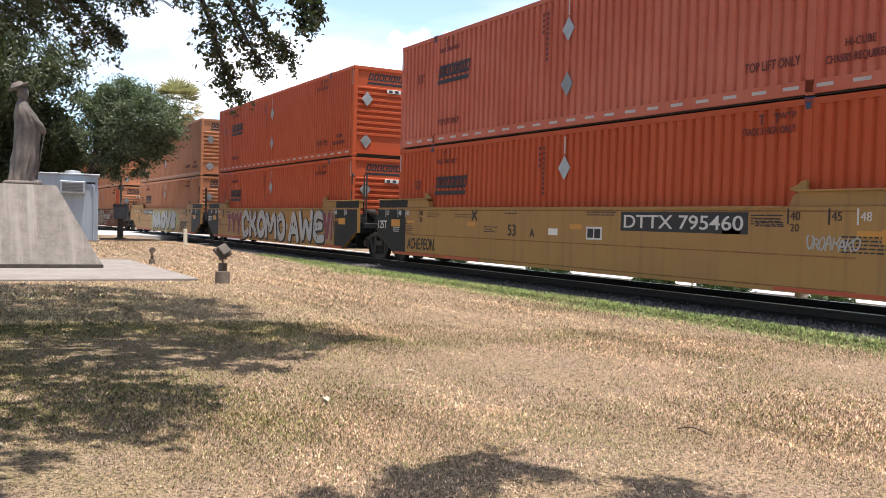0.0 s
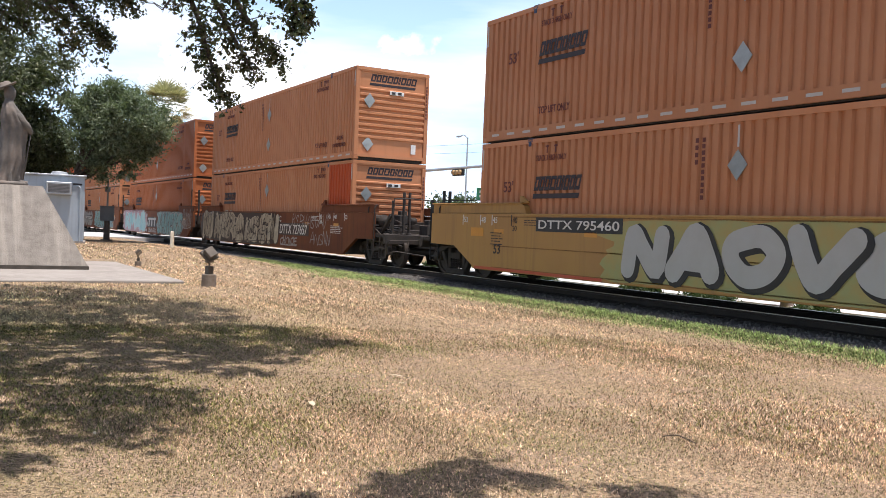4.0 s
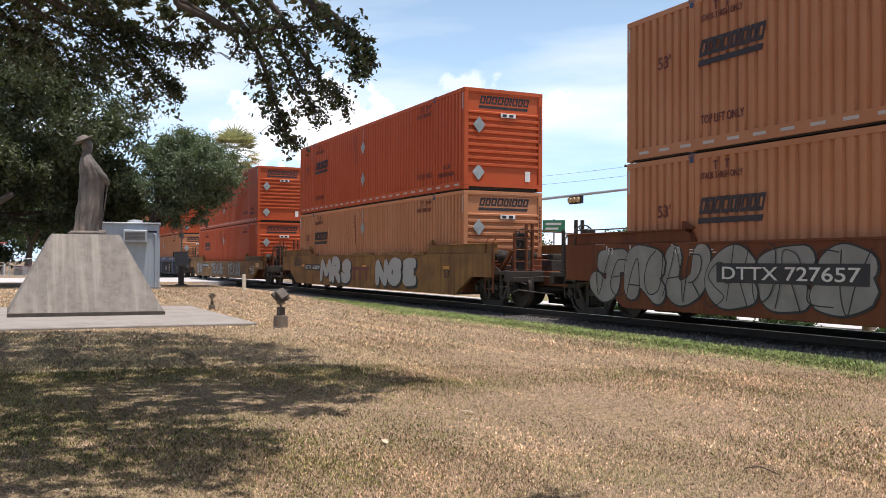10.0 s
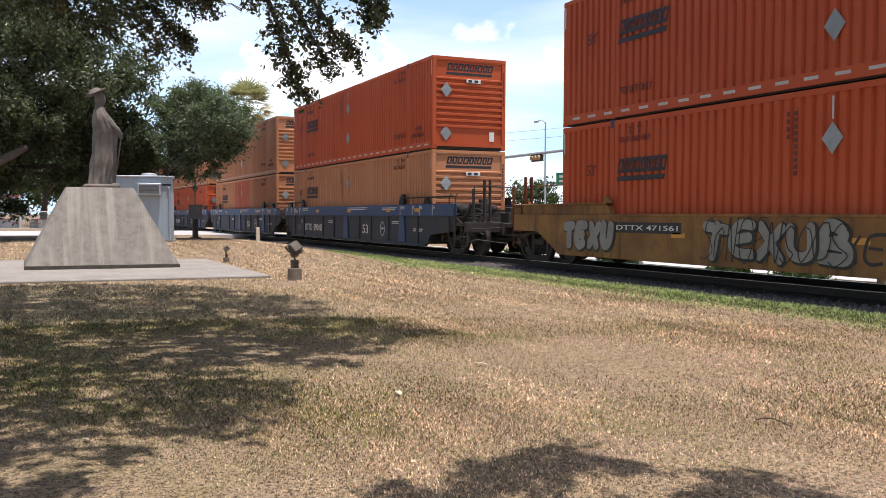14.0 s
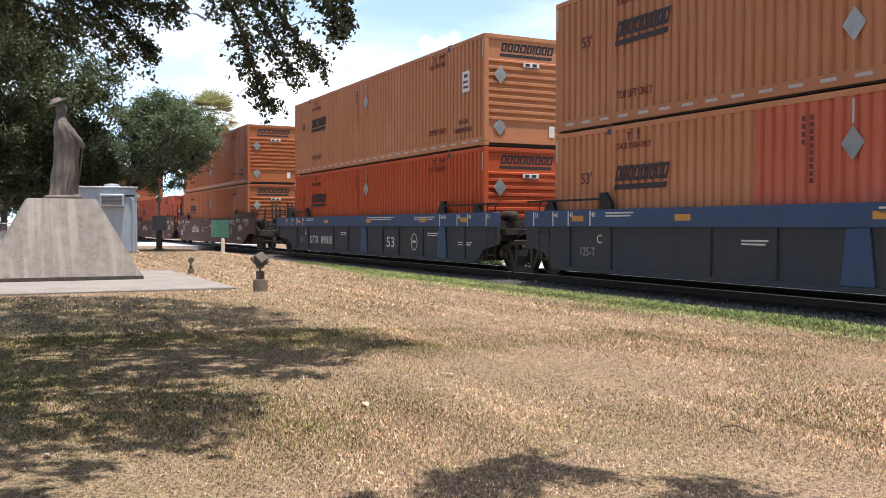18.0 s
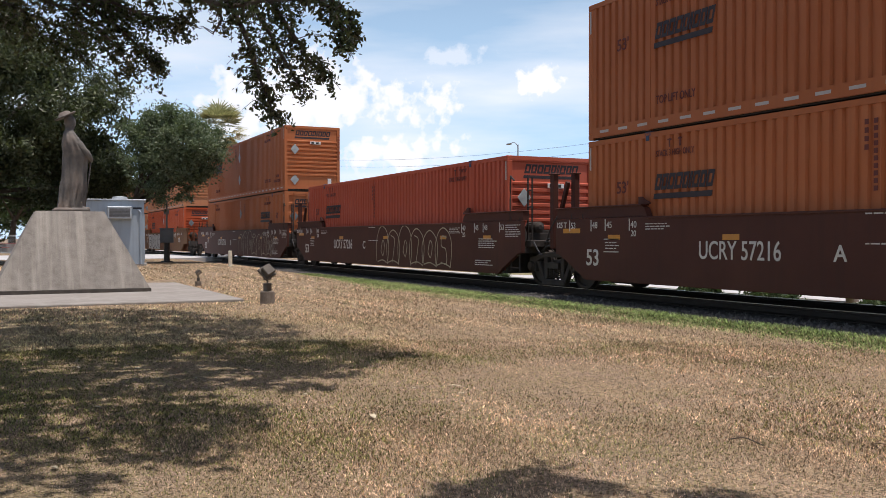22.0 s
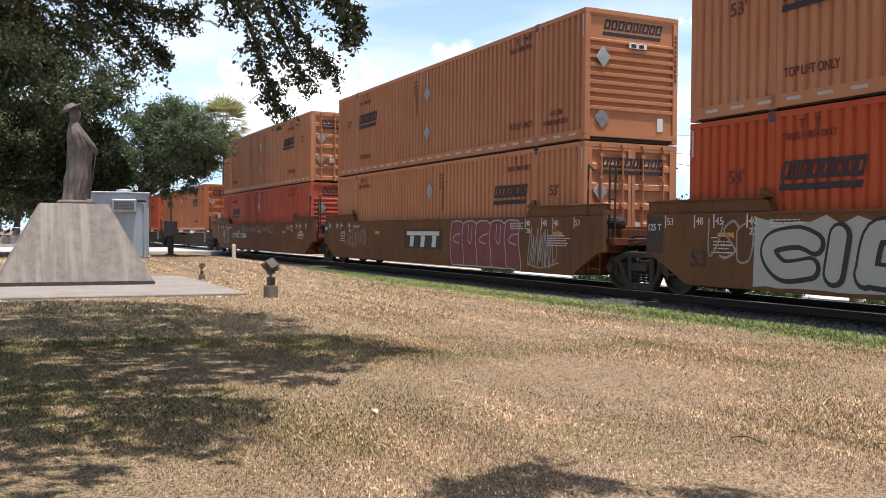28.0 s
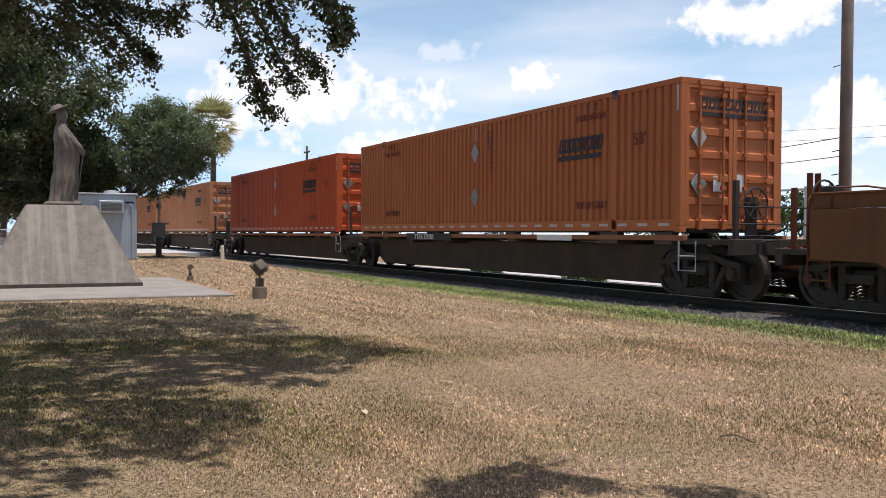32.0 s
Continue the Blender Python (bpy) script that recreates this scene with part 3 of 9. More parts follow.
def build_track():
    bed = Solid()
    prof = [(10.75, -0.02), (11.25, 0.03), (11.6, 0.055), (14.15, 0.055), (15.6, 0.04), (16.3, -0.02)]
    xs = [-150] + [-90 + 3 * i for i in range(34)] + [60]
    for i in range(len(xs) - 1):
        for (ya, za), (yb, zb) in zip(prof, prof[1:]):
            bed.add([(xs[i], ya, za), (xs[i + 1], ya, za), (xs[i + 1], yb, zb), (xs[i], yb, zb)], [(0, 1, 2, 3)])
    gravel = material("ballast_gravel", (0.060, 0.053, 0.046), 0.95, second=(0.034, 0.029, 0.025), scale=30, amount=0.8, bump=1.0, bump_scale=45, third=(0.15, 0.14, 0.13), third_scale=55)
    tagged(new("ballast_bed", bed.mesh("ballast_bed", gravel)), "grey crushed stone ballast under the railway track", "ballast", kind="structure")
    track = thing("railway_track", "steel rails on dark wooden ties in grey ballast", "track", kind="structure")
    # rails: foot, web, head
    rail = [(-0.07, 0), (0.07, 0), (0.07, 0.015), (0.012, 0.04), (0.012, 0.12), (0.036, 0.13), (0.036, 0.164), (-0.036, 0.164), (-0.036, 0.13), (-0.012, 0.12), (-0.012, 0.04), (-0.07, 0.015)]
    for y in (TRACK_Y - 0.755, TRACK_Y + 0.755):
        s, top = Solid(), Solid()
        for a, b in zip([-150, -60, -30, 0], [-60, -30, 0, 60]):
            n = len(rail)
            s.add([(a, y + p, RAIL_Z - 0.17 + q) for p, q in rail] + [(b, y + p, RAIL_Z - 0.17 + q) for p, q in rail],
                  [(i, (i + 1) % n, (i + 1) % n + n, i + n) for i in range(n)])
        top.box(-150, 60, y - 0.03, y + 0.03, RAIL_Z - 0.006, RAIL_Z)
        r = part("rail", s.mesh("rail", RAIL_STEEL), track)
        part("rail_head", top.mesh("rail_head", RAIL_TOP), r, label="polished running surface of the rail")
    tie = Solid().box(-0.115, 0.115, -1.3, 1.3, -0.10, 0.0).mesh("tie", TIE_WOOD, bevel=0.008)
    plate = Solid().box(-0.09, 0.09, -0.17, 0.17, 0, 0.014).mesh("tie_plate", RAIL_STEEL)
    rnd = random.Random(4)
    for i in range(150):
        t = part("tie", tie, track, pose(-72 + 0.5 * i + rnd.uniform(-0.03, 0.03), TRACK_Y + rnd.uniform(-0.05, 0.05), RAIL_Z - 0.184, 0, 0, rnd.uniform(-0.8, 0.8)))
        if 76 < i < 148:
            part("tie_plate", plate, t, pose(0, -0.755, 0))
    # loose stones
    rs = np.random.RandomState(3)
    n = 9000
    x = -rs.uniform(2, 46, n)
    y = np.concatenate([rs.normal(11.25, 0.22, n // 2), rs.uniform(11.3, 14.6, n - n // 2)])
    z = np.where(y < 11.6, 0.03 + (y - 11.25) * 0.07, 0.058)
    z = np.where(y < 11.25, np.maximum(0.0, 0.03 + (y - 11.25) * 0.1), z)
    r = rs.uniform(0.016, 0.042, n)
    polys = []
    for d in ((1, 1), (1, -1), (-1, -1), (-1, 1)):
        a = np.stack([x + r * d[0] * rs.uniform(0.6, 1.2, n), y, z], 1)
        b = np.stack([x, y + r * d[1] * rs.uniform(0.6, 1.2, n), z], 1)
        polys.append((a, b))
    top = np.stack([x + rs.uniform(-0.4, 0.4, n) * r, y + rs.uniform(-0.4, 0.4, n) * r, z + r * rs.uniform(0.6, 1.3, n)], 1)
    ring = []
    ph = rs.uniform(0, 6.28, n)
    for k in range(5):
        rr = r * rs.uniform(0.7, 1.3, n)
        ring.append(np.stack([x + rr * np.cos(ph + k * 1.2566), y + rr * np.sin(ph + k * 1.2566), z - 0.006], 1))
    verts = np.stack([top] + ring, 1).reshape(-1, 3)
    faces = np.concatenate([np.stack([np.arange(n) * 6, np.arange(n) * 6 + 1 + k, np.arange(n) * 6 + 1 + (k + 1) % 5], 1) for k in range(5)])
    me = bpy.data.meshes.new("ballast_stones")
    me.from_pydata(verts.tolist(), [], faces.tolist())
    me.materials.append(STONE)
    tagged(new("ballast_stones", me), "loose grey ballast stones beside the rails", "gravel", kind="stuff")


build_track()

# ---- freight containers ----
CL, CW, CH = 16.15, 2.59, 2.90
HL, HW = CL / 2, CW / 2
MESHES = {}


def cached(key, make):
    if key not in MESHES:
        MESHES[key] = make()
    return MESHES[key]


def corrugation(x0, x1, ribs, y, depth, z0, z1):
    """Trapezoid ribs along x, the outer faces at y, the valleys depth further in (towards +y for y < 0)."""
    s, pitch, pts = Solid(), (x1 - x0) / ribs, []
    sgn = 1 if y < 0 else -1
    for i in range(ribs):
        a = x0 + i * pitch
        pts += [(a, y), (a + 0.52 * pitch, y), (a + 0.64 * pitch, y + sgn * depth), (a + 0.88 * pitch, y + sgn * depth)]
    pts.append((x1, y))
    n = len(pts)
    s.add([(x, q, z0) for x, q in pts] + [(x, q, z1) for x, q in pts], [(i, i + 1, i + 1 + n, i + n) for i in range(n - 1)])
    return s


def side_panel(colour, sgn, k0=0, k1=60, tail=True):
    """The ribbed long side; ribs k0 to k1 of the middle bay, with the two end bays where tail is set."""
    def make():
        s = Solid()
        p = 12.0 / 52
        bays = [(-6.0 + p * k0, -6.0 + p * min(k1, 52), min(k1, 52) - k0)] if k0 < 52 else []
        if tail:
            bays += [(-HL + 0.14, -6.15, 8)]
        if k1 > 52:
            bays += [(6.15, HL - 0.14, 8)]
        for a, b, n in bays:
            c = corrugation(a, b, n, sgn * (HW - 0.012), 0.048, 0.24, CH - 0.10)
            s.add(c.v, c.f)
        return s.mesh("side_panel", PAINT[colour])
    return cached(("side", colour, sgn, k0, k1, tail), make)


def rails_mesh(colour, which, sgn):
    def make():
        s = Solid()
        if which == "top":
            s.box(-HL + 0.14, HL - 0.14, sgn * HW - (0.06 if sgn > 0 else 0), sgn * HW + (0 if sgn > 0 else 0.06), CH - 0.105, CH - 0.005)
        else:
            y = sorted((sgn * HW, sgn * (HW - 0.05)))
            s.box(-HL + 0.14, HL - 0.14, y[0], y[1], 0.045, 0.245)
            y = sorted((sgn * (HW + 0.004), sgn * (HW - 0.05)))
            s.box(-HL + 0.14, HL - 0.14, y[0], y[1], 0.030, 0.055)
        return s.mesh(which + "_rail", PAINT[colour])
    return cached((which, colour, sgn), make)


def tape(ob, sgn):
    """Dashes of reflective tape along the bottom rail and at the top corners of one side."""
    dash = cached("dash", lambda: Solid().box(0, 0.30, -0.003, 0, -0.028, 0.028).mesh("reflective_tape", TAPE))
    tall = cached("tall", lambda: Solid().box(0, 0.05, -0.003, 0, 0, 0.48).mesh("reflective_tape", TAPE))
    F = pose(0, 0, 0, 0, 0, 0 if sgn < 0 else 180)
    for i in range(25):
        part("reflective_tape", dash, ob, F @ pose(-HL + 0.42 + i * 0.63, -HW, 0.148))
    for x in (-HL + 0.06, HL - 0.11):
        part("reflective_tape", tall, ob, F @ pose(x, -HW - 0.002, CH - 0.62))


def owner_mark(name, width, height, parent, m, label):
    """The owner's mark as plain slanted blocks over a bar (faces -y, left foot at the origin)."""
    bar = part(name, cached(("bar", width, height), lambda: Solid().prism([(-0.02, 0), (width * 0.98, 0), (width, height * 0.22), (0, height * 0.22)], -0.004, 0).mesh("owner_mark", INK)), parent, m, label)
    widths = (1.0, 1.0, 1.05, 1.15, 0.95, 0.5, 1.05, 0.95, 1.05)
    k, x, sl = width / sum(widths), 0.0, height * 0.16
    def ring(q):
        a, b, z0, z1 = 0.06 * k, (q - 0.06) * k, height * 0.36, height
        w, h = min(0.27 * k, (b - a) * 0.42), height * 0.15
        slant = lambda x, z: (x + sl * (z - z0) / (z1 - z0), z)
        b2 = Solid()
        for x0, x1, lo, hi in ((a, a + w, z0, z1), (b - w, b, z0, z1), (a + w, b - w, z0, z0 + h), (a + w, b - w, z1 - h, z1)):
            b2.prism([slant(x0, lo), slant(x1, lo), slant(x1, hi), slant(x0, hi)], -0.004, 0)
        return b2.mesh("mark_block", INK)
    for q in widths:
        part("mark_block", cached(("block", q, width, height), lambda: ring(q)), bar, pose(x, 0, 0))
        x += q * k


def diamond_mesh(r):
    return cached(("dia", r), lambda: Solid().prism([(0, -r), (r * 0.82, 0), (0, r), (-r * 0.82, 0)], -0.012, 0).add(
        [(-r * 0.5, -0.016, -0.02), (r * 0.5, -0.016, -0.02), (r * 0.5, -0.016, 0.02), (-r * 0.5, -0.016, 0.02)], [(0, 1, 2, 3)]).mesh("placard_holder", ALU, bevel=0.004))


def front_wall(colour):
    """The ribbed nose wall at +x: frame, top plate, horizontal ribs, plain foot panel."""
    def make():
        s = Solid()
        x, w = HL - 0.012, HW - 0.13
        rows = [(0.20, x - 0.035), (0.66, x - 0.035), (0.69, x)]
        z = 0.69
        n = 8
        pitch = (2.20 - 0.69) / n
        for i in range(n):
            rows += [(z + pitch * 0.34, x), (z + pitch * 0.52, x - 0.06), (z + pitch * 0.82, x - 0.06), (z + pitch * 0.98, x)]
            z += pitch
        rows += [(2.24, x), (2.26, x - 0.03), (2.74, x - 0.03), (2.76, x), (CH - 0.02, x)]
        m = len(rows)
        s.add([(q, -w, z) for z, q in rows] + [(q, w, z) for z, q in rows], [(i, i + m, i + 1 + m, i + 1) for i in range(m - 1)])
        s.box(HL - 0.10, HL, -w, w, 0.085, 0.20)
        s.box(HL - 0.08, HL + 0.002, -w, w, CH - 0.10, CH - 0.002)
        return s.mesh("nose_wall", PAINT[colour])
    return cached(("front", colour), make)


def door_mesh(colour, sgn):
    def make():
        s = Solid()
        y0, y1 = sorted((sgn * 0.008, sgn * (HW - 0.12)))
        x = -HL
        rows = [(0.16, x + 0.004)]
        z, n = 0.16, 6
        pitch = (2.78 - 0.16) / n
        for i in range(n):
            rows += [(z + pitch * 0.14, x + 0.004), (z + pitch * 0.20, x + 0.045), (z + pitch * 0.80, x + 0.045), (z + pitch * 0.86, x + 0.004)]
            z += pitch
        rows.append((2.78, x + 0.004))
        m = len(rows)
        s.add([(q, y0 + 0.09, z) for z, q in rows] + [(q, y1 - 0.09, z) for z, q in rows], [(i, i + 1, i + 1 + m, i + m) for i in range(m - 1)])
        s.box(x - 0.004, x + 0.05, y0, y0 + 0.09, 0.16, 2.78)
        s.box(x - 0.004, x + 0.05, y1 - 0.09, y1, 0.16, 2.78)
        return s.mesh("door", PAINT[colour])
    return cached(("door", colour, sgn), make)


def rod_mesh(colour):
    def make():
        s = Solid()
        s.tube([(0, 0, 0.06), (0, 0, CH - 0.08)], 0.022, 8)
        for z in (0.30, 0.85, 1.5, 2.1, 2.6):
            s.box(-0.03, 0.035, -0.05, 0.05, z - 0.035, z + 0.035)
        for z in (0.05, CH - 0.13):
            s.box(-0.04, 0.03, -0.045, 0.045, z, z + 0.08)
        return s.mesh("lock_rod", PAINT[colour])
    return cached(("rod", colour), make)


def serial_column(two=True):
    """A container's number, written downwards, as plain bars."""
    s = Solid()
    for i in range(10):
        if two and i < 4:
            s.box(0, 0.07, -0.004, 0, -0.125 * i - 0.08, -0.125 * i)
        s.box(0.16 if two else 0, 0.23 if two else 0.05, -0.004, 0, -0.11 * i - 0.075, -0.11 * i)
    return s.mesh("serial_mark", MAROON_INK)


def container(colour, doors_right, label, patch=None, placards=(2.08, 0.92), card=False):
    """A 53-foot container; origin under its middle, nose wall towards +x (or -x when the doors face +x)."""
    c = thing("freight_container", label, "container", "containers on the train")
    ob = c
    part("floor", cached(("floor", colour), lambda: Solid().box(-HL + 0.1, HL - 0.1, -HW + 0.06, HW - 0.06, 0.0, 0.16).mesh("floor", SHADOW_STEEL)), ob)
    part("roof", cached(("roof", colour), lambda: Solid().box(-HL + 0.02, HL - 0.02, -HW + 0.03, HW - 0.03, CH - 0.06, CH - 0.02).mesh("roof", PAINT[colour])), ob)
    for sgn in (-1, 1):
        if patch and sgn < 0:
            k0, k1, pc = patch
            part("side_panel", side_panel(colour, sgn, 0, k0), ob)
            part("side_panel", side_panel(pc, sgn, k0, k1, False), ob, label="repainted red stretch of ribs")
            if k1 < 60:
                part("side_panel", side_panel(colour, sgn, k1, 60, False), ob)
        else:
            part("side_panel", side_panel(colour, sgn), ob)
        part("top_rail", rails_mesh(colour, "top", sgn), ob)
        part("bottom_rail", rails_mesh(colour, "bottom", sgn), ob)
        if (sgn > 0) == doors_right:
            tape(ob, sgn)
    post = cached(("post", colour), lambda: Solid().box(-0.07, 0.07, -0.07, 0.07, 0.12, CH - 0.12).mesh("corner_post", PAINT[colour], bevel=0.012))
    cast = cached(("cast", colour), lambda: Solid().box(-0.09, 0.09, -0.08, 0.08, 0, 0.12).mesh("corner_casting", PAINT[colour], bevel=0.012))
    mid = cached(("mid", colour), lambda: Solid().box(-0.075, 0.075, -0.03, 0.03, 0.012, CH - 0.005).mesh("lifting_post", PAINT[colour]))
    lug = cached("lug", lambda: Solid().box(-0.10, 0.10, -0.06, 0.06, 0, 0.10).box(-0.05, 0.05, -0.075, 0.0, -0.08, 0.02).mesh("lifting_casting", BLUE, bevel=0.01))
    for sx in (-1, 1):
        for sy in (-1, 1):
            part("corner_post", post, ob, pose(sx * (HL - 0.07), sy * (HW - 0.07), 0))
            part("corner_casting", cast, ob, pose(sx * (HL - 0.09), sy * (HW - 0.078), 0))
            part("corner_casting", cast, ob, pose(sx * (HL - 0.09), sy * (HW - 0.078), CH - 0.12))
            part("lifting_post", mid, ob, pose(sx * 6.075, sy * (HW - 0.03), 0))
            part("lifting_casting", lug, ob, pose(sx * 6.075, sy * (HW - 0.06), CH - 0.085, 0, 0, 180 if sy > 0 else 0), label="dark blue steel lifting casting")
    part("nose_wall", front_wall(colour), ob)
    for sy in (-1, 1):
        d = part("door", door_mesh(colour, sy), ob)
        for k in (0.28, 0.86):
            part("lock_rod", rod_mesh(colour), d, pose(-HL - 0.045, sy * k, 0))
        part("door_handle", cached(("handle", colour), lambda: Solid().box(-0.02, 0.02, -0.25, 0.25, -0.02, 0.02).box(-0.03, 0.03, -0.27, -0.20, -0.05, 0.05).mesh("door_handle", PAINT[colour])), d, pose(-HL - 0.055, sy * 0.60, 1.02))
    part("door_header", cached(("hdr", colour), lambda: Solid().box(-HL, -HL + 0.08, -HW + 0.13, HW - 0.13, 2.785, CH - 0.004).mesh("door_header", PAINT[colour])), ob)
    part("door_sill", cached(("dsill", colour), lambda: Solid().box(-HL, -HL + 0.1, -HW + 0.13, HW - 0.13, 0.075, 0.155).mesh("door_sill", PAINT[colour])), ob)
    # lettering: both long sides alike, read from the door end
    for flip in (0, 180):
        T = pose(0, 0, 0, 0, 0, flip)
        y = -HW - 0.001
        door = -1 if flip == 0 else 1          # which way the doors lie along the side's own x
        at = lambda u, z: T @ pose(-HL + u if door < 0 else HL - u, y, z)
        if (flip == 180) != doors_right:
            continue
        logo_u = 2.2 if door < 0 else 4.05
        owner_mark("owner_mark", 1.62, 0.48, ob, at(logo_u, 1.58), "dark blue-black owner's mark as blocks over a bar")
        part("size_mark", text_mesh("53'", 0.34, MAROON_INK, 0.004), ob, at(1.0 if door < 0 else 1.4, 1.74))
        for u in (2.25, 12.85) if door < 0 else (3.35, 13.95):
            part("lift_notice", text_mesh("TOP LIFT ONLY", 0.22, MAROON_INK, 0.003, stretch=0.72), ob, at(u, 0.50))
            part("stack_notice", text_mesh("STACK 3 HIGH ONLY", 0.17, MAROON_INK, 0.002, stretch=0.66), ob, at(u, 2.40))
            part("arrow_mark", cached("arrows", lambda: Solid().box(0.38, 0.42, -0.004, 0, 0, 0.17).box(0.34, 0.46, -0.004, 0, 0.13, 0.16).box(0.68, 0.72, -0.004, 0, 0, 0.17).box(0.64, 0.76, -0.004, 0, 0.13, 0.16).mesh("arrow_mark", MAROON_INK)), ob, at(u, 2.56), kind="stuff")
        for z in placards:
            part("placard_holder", diamond_mesh(0.26), ob, at(7.96, z), label="dull aluminium diamond placard holder")
        if placards:
            part("tape_strip", cached("strip", lambda: Solid().box(-0.02, 0.02, -0.004, 0, 0, 0.36).mesh("tape_strip", TAPE)), ob, at(7.96, placards[0] + 0.30))
        part("serial_mark", cached("serialcol", serial_column), ob, at(7.0 if door < 0 else 7.3, 2.58), label="column of dark serial bars", kind="stuff")
        if door < 0:
            part("height_notice", text_mesh("HI-CUBE", 0.17, MAROON_INK, 0.002, stretch=0.8), ob, at(14.75, 0.66))
            part("chassis_notice", text_mesh("CHASSIS REQUIRED", 0.17, MAROON_INK, 0.002, stretch=0.72), ob, at(14.42, 0.44))
        if card:
            part("side_card", cached("scard", lambda: Solid().box(0, 0.40, -0.008, 0, 0, 0.55).mesh("side_card", WHITE_CARD)), ob, at(14.95, 1.50), label="pale paper data card")
            part("card_print", cached("scprint", lambda: Solid().box(0.06, 0.34, -0.011, -0.008, 0.10, 0.16).box(0.06, 0.30, -0.011, -0.008, 0.24, 0.30).box(0.10, 0.30, -0.011, -0.008, 0.38, 0.48).mesh("card_print", MAROON_INK)), ob, at(14.95, 1.50), kind="stuff")
        part("post_mark", text_mesh("WTP", 0.15, MAROON_INK, 0.002), ob, at(13.6 if door < 0 else 13.75, 2.62))
    E = pose(0, 0, 0, 0, 0, 90)
    owner_mark("nose_mark", 1.62, 0.36, ob, pose(HL - 0.042, -0.80, 2.34) @ E, "dark owner's mark on the nose wall")
    for z in (1.85, 0.50):
        part("placard_holder", diamond_mesh(0.24), ob, pose(HL + 0.006 - (0.035 if z < 0.7 else 0), -0.82, z) @ E, label="dull aluminium diamond placard holder")
    part("nose_tag", cached("ntag", lambda: Solid().box(0, 0.50, -0.02, 0, 0, 0.12).mesh("nose_tag", WHITE_CARD, bevel=0.006)), ob, pose(HL - 0.004, -0.12, 2.10) @ E, label="white tag box on the nose wall")
    part("nose_tag_hole", cached("ntagh", lambda: Solid().box(0.06, 0.19, -0.026, -0.012, 0.02, 0.10).box(0.28, 0.41, -0.026, -0.012, 0.02, 0.10).mesh("nose_tag_hole", BLACK)), ob, pose(HL - 0.004, -0.12, 2.10) @ E, kind="stuff")
    part("nose_card", cached("ncard", lambda: Solid().box(0, 0.17, -0.008, 0, 0, 0.30).mesh("nose_card", WHITE_CARD)), ob, pose(HL - 0.036, 0.72, 0.28) @ E, label="white paper card")
    part("serial_mark", cached("serialcol2", lambda: serial_column(False)), ob, pose(HL + 0.004, HW - 0.11, 2.5) @ E, label="column of dark serial bars", kind="stuff")
    if not doors_right:
        return c
    D = pose(0, 0, 0, 0, 0, -90)
    owner_mark("door_mark", 1.75, 0.36, ob, pose(-HL - 0.006, 0.86, 2.20) @ D, "dark owner's mark across the doors")
    for z in (1.80, 0.92):
        part("placard_holder", diamond_mesh(0.24), ob, pose(-HL - 0.006, 0.86, z) @ D, label="dull aluminium diamond placard holder")
    for yy, z, w, h in ((0.50, 0.78, 0.20, 0.30), (-0.10, 0.78, 0.22, 0.34)):
        part("door_card", cached(("dcard", w), lambda: Solid().box(0, w, -0.006, 0, 0, h).mesh("door_card", WHITE_CARD)), ob, pose(-HL - 0.006, yy, z) @ D, label="white data card")
    return c


# ---- railway trucks ----
AXLE_Z, WHEEL_R, BASE = RAIL_Z + 0.4826, 0.4826, 1.83
WHEELSETS = []


def wheel_mesh():
    s = Solid()
    for sy in (-1, 1):
        y = sy * 0.755
        prof = [(-0.075, 0.12), (-0.075, 0.17), (-0.02, 0.20), (-0.025, 0.40), (-0.066, 0.415), (-0.066, WHEEL_R), (0.045, WHEEL_R - 0.006), (0.055, WHEEL_R + 0.022), (0.072, WHEEL_R + 0.02), (0.072, 0.41), (0.02, 0.40), (0.03, 0.20), (0.075, 0.17), (0.075, 0.12)]
        s.lathe([(y + sy * -a if sy > 0 else y + a, r) for a, r in prof], "y", 32)
        s.box(-0.03, 0.03, y - 0.03, y + 0.03, 0.25, 0.33)
    s.lathe([(-1.05, 0.08), (-0.6, 0.09), (0.6, 0.09), (1.05, 0.08)], "y", 16)
    return s.mesh("wheelset", WHEEL_STEEL)


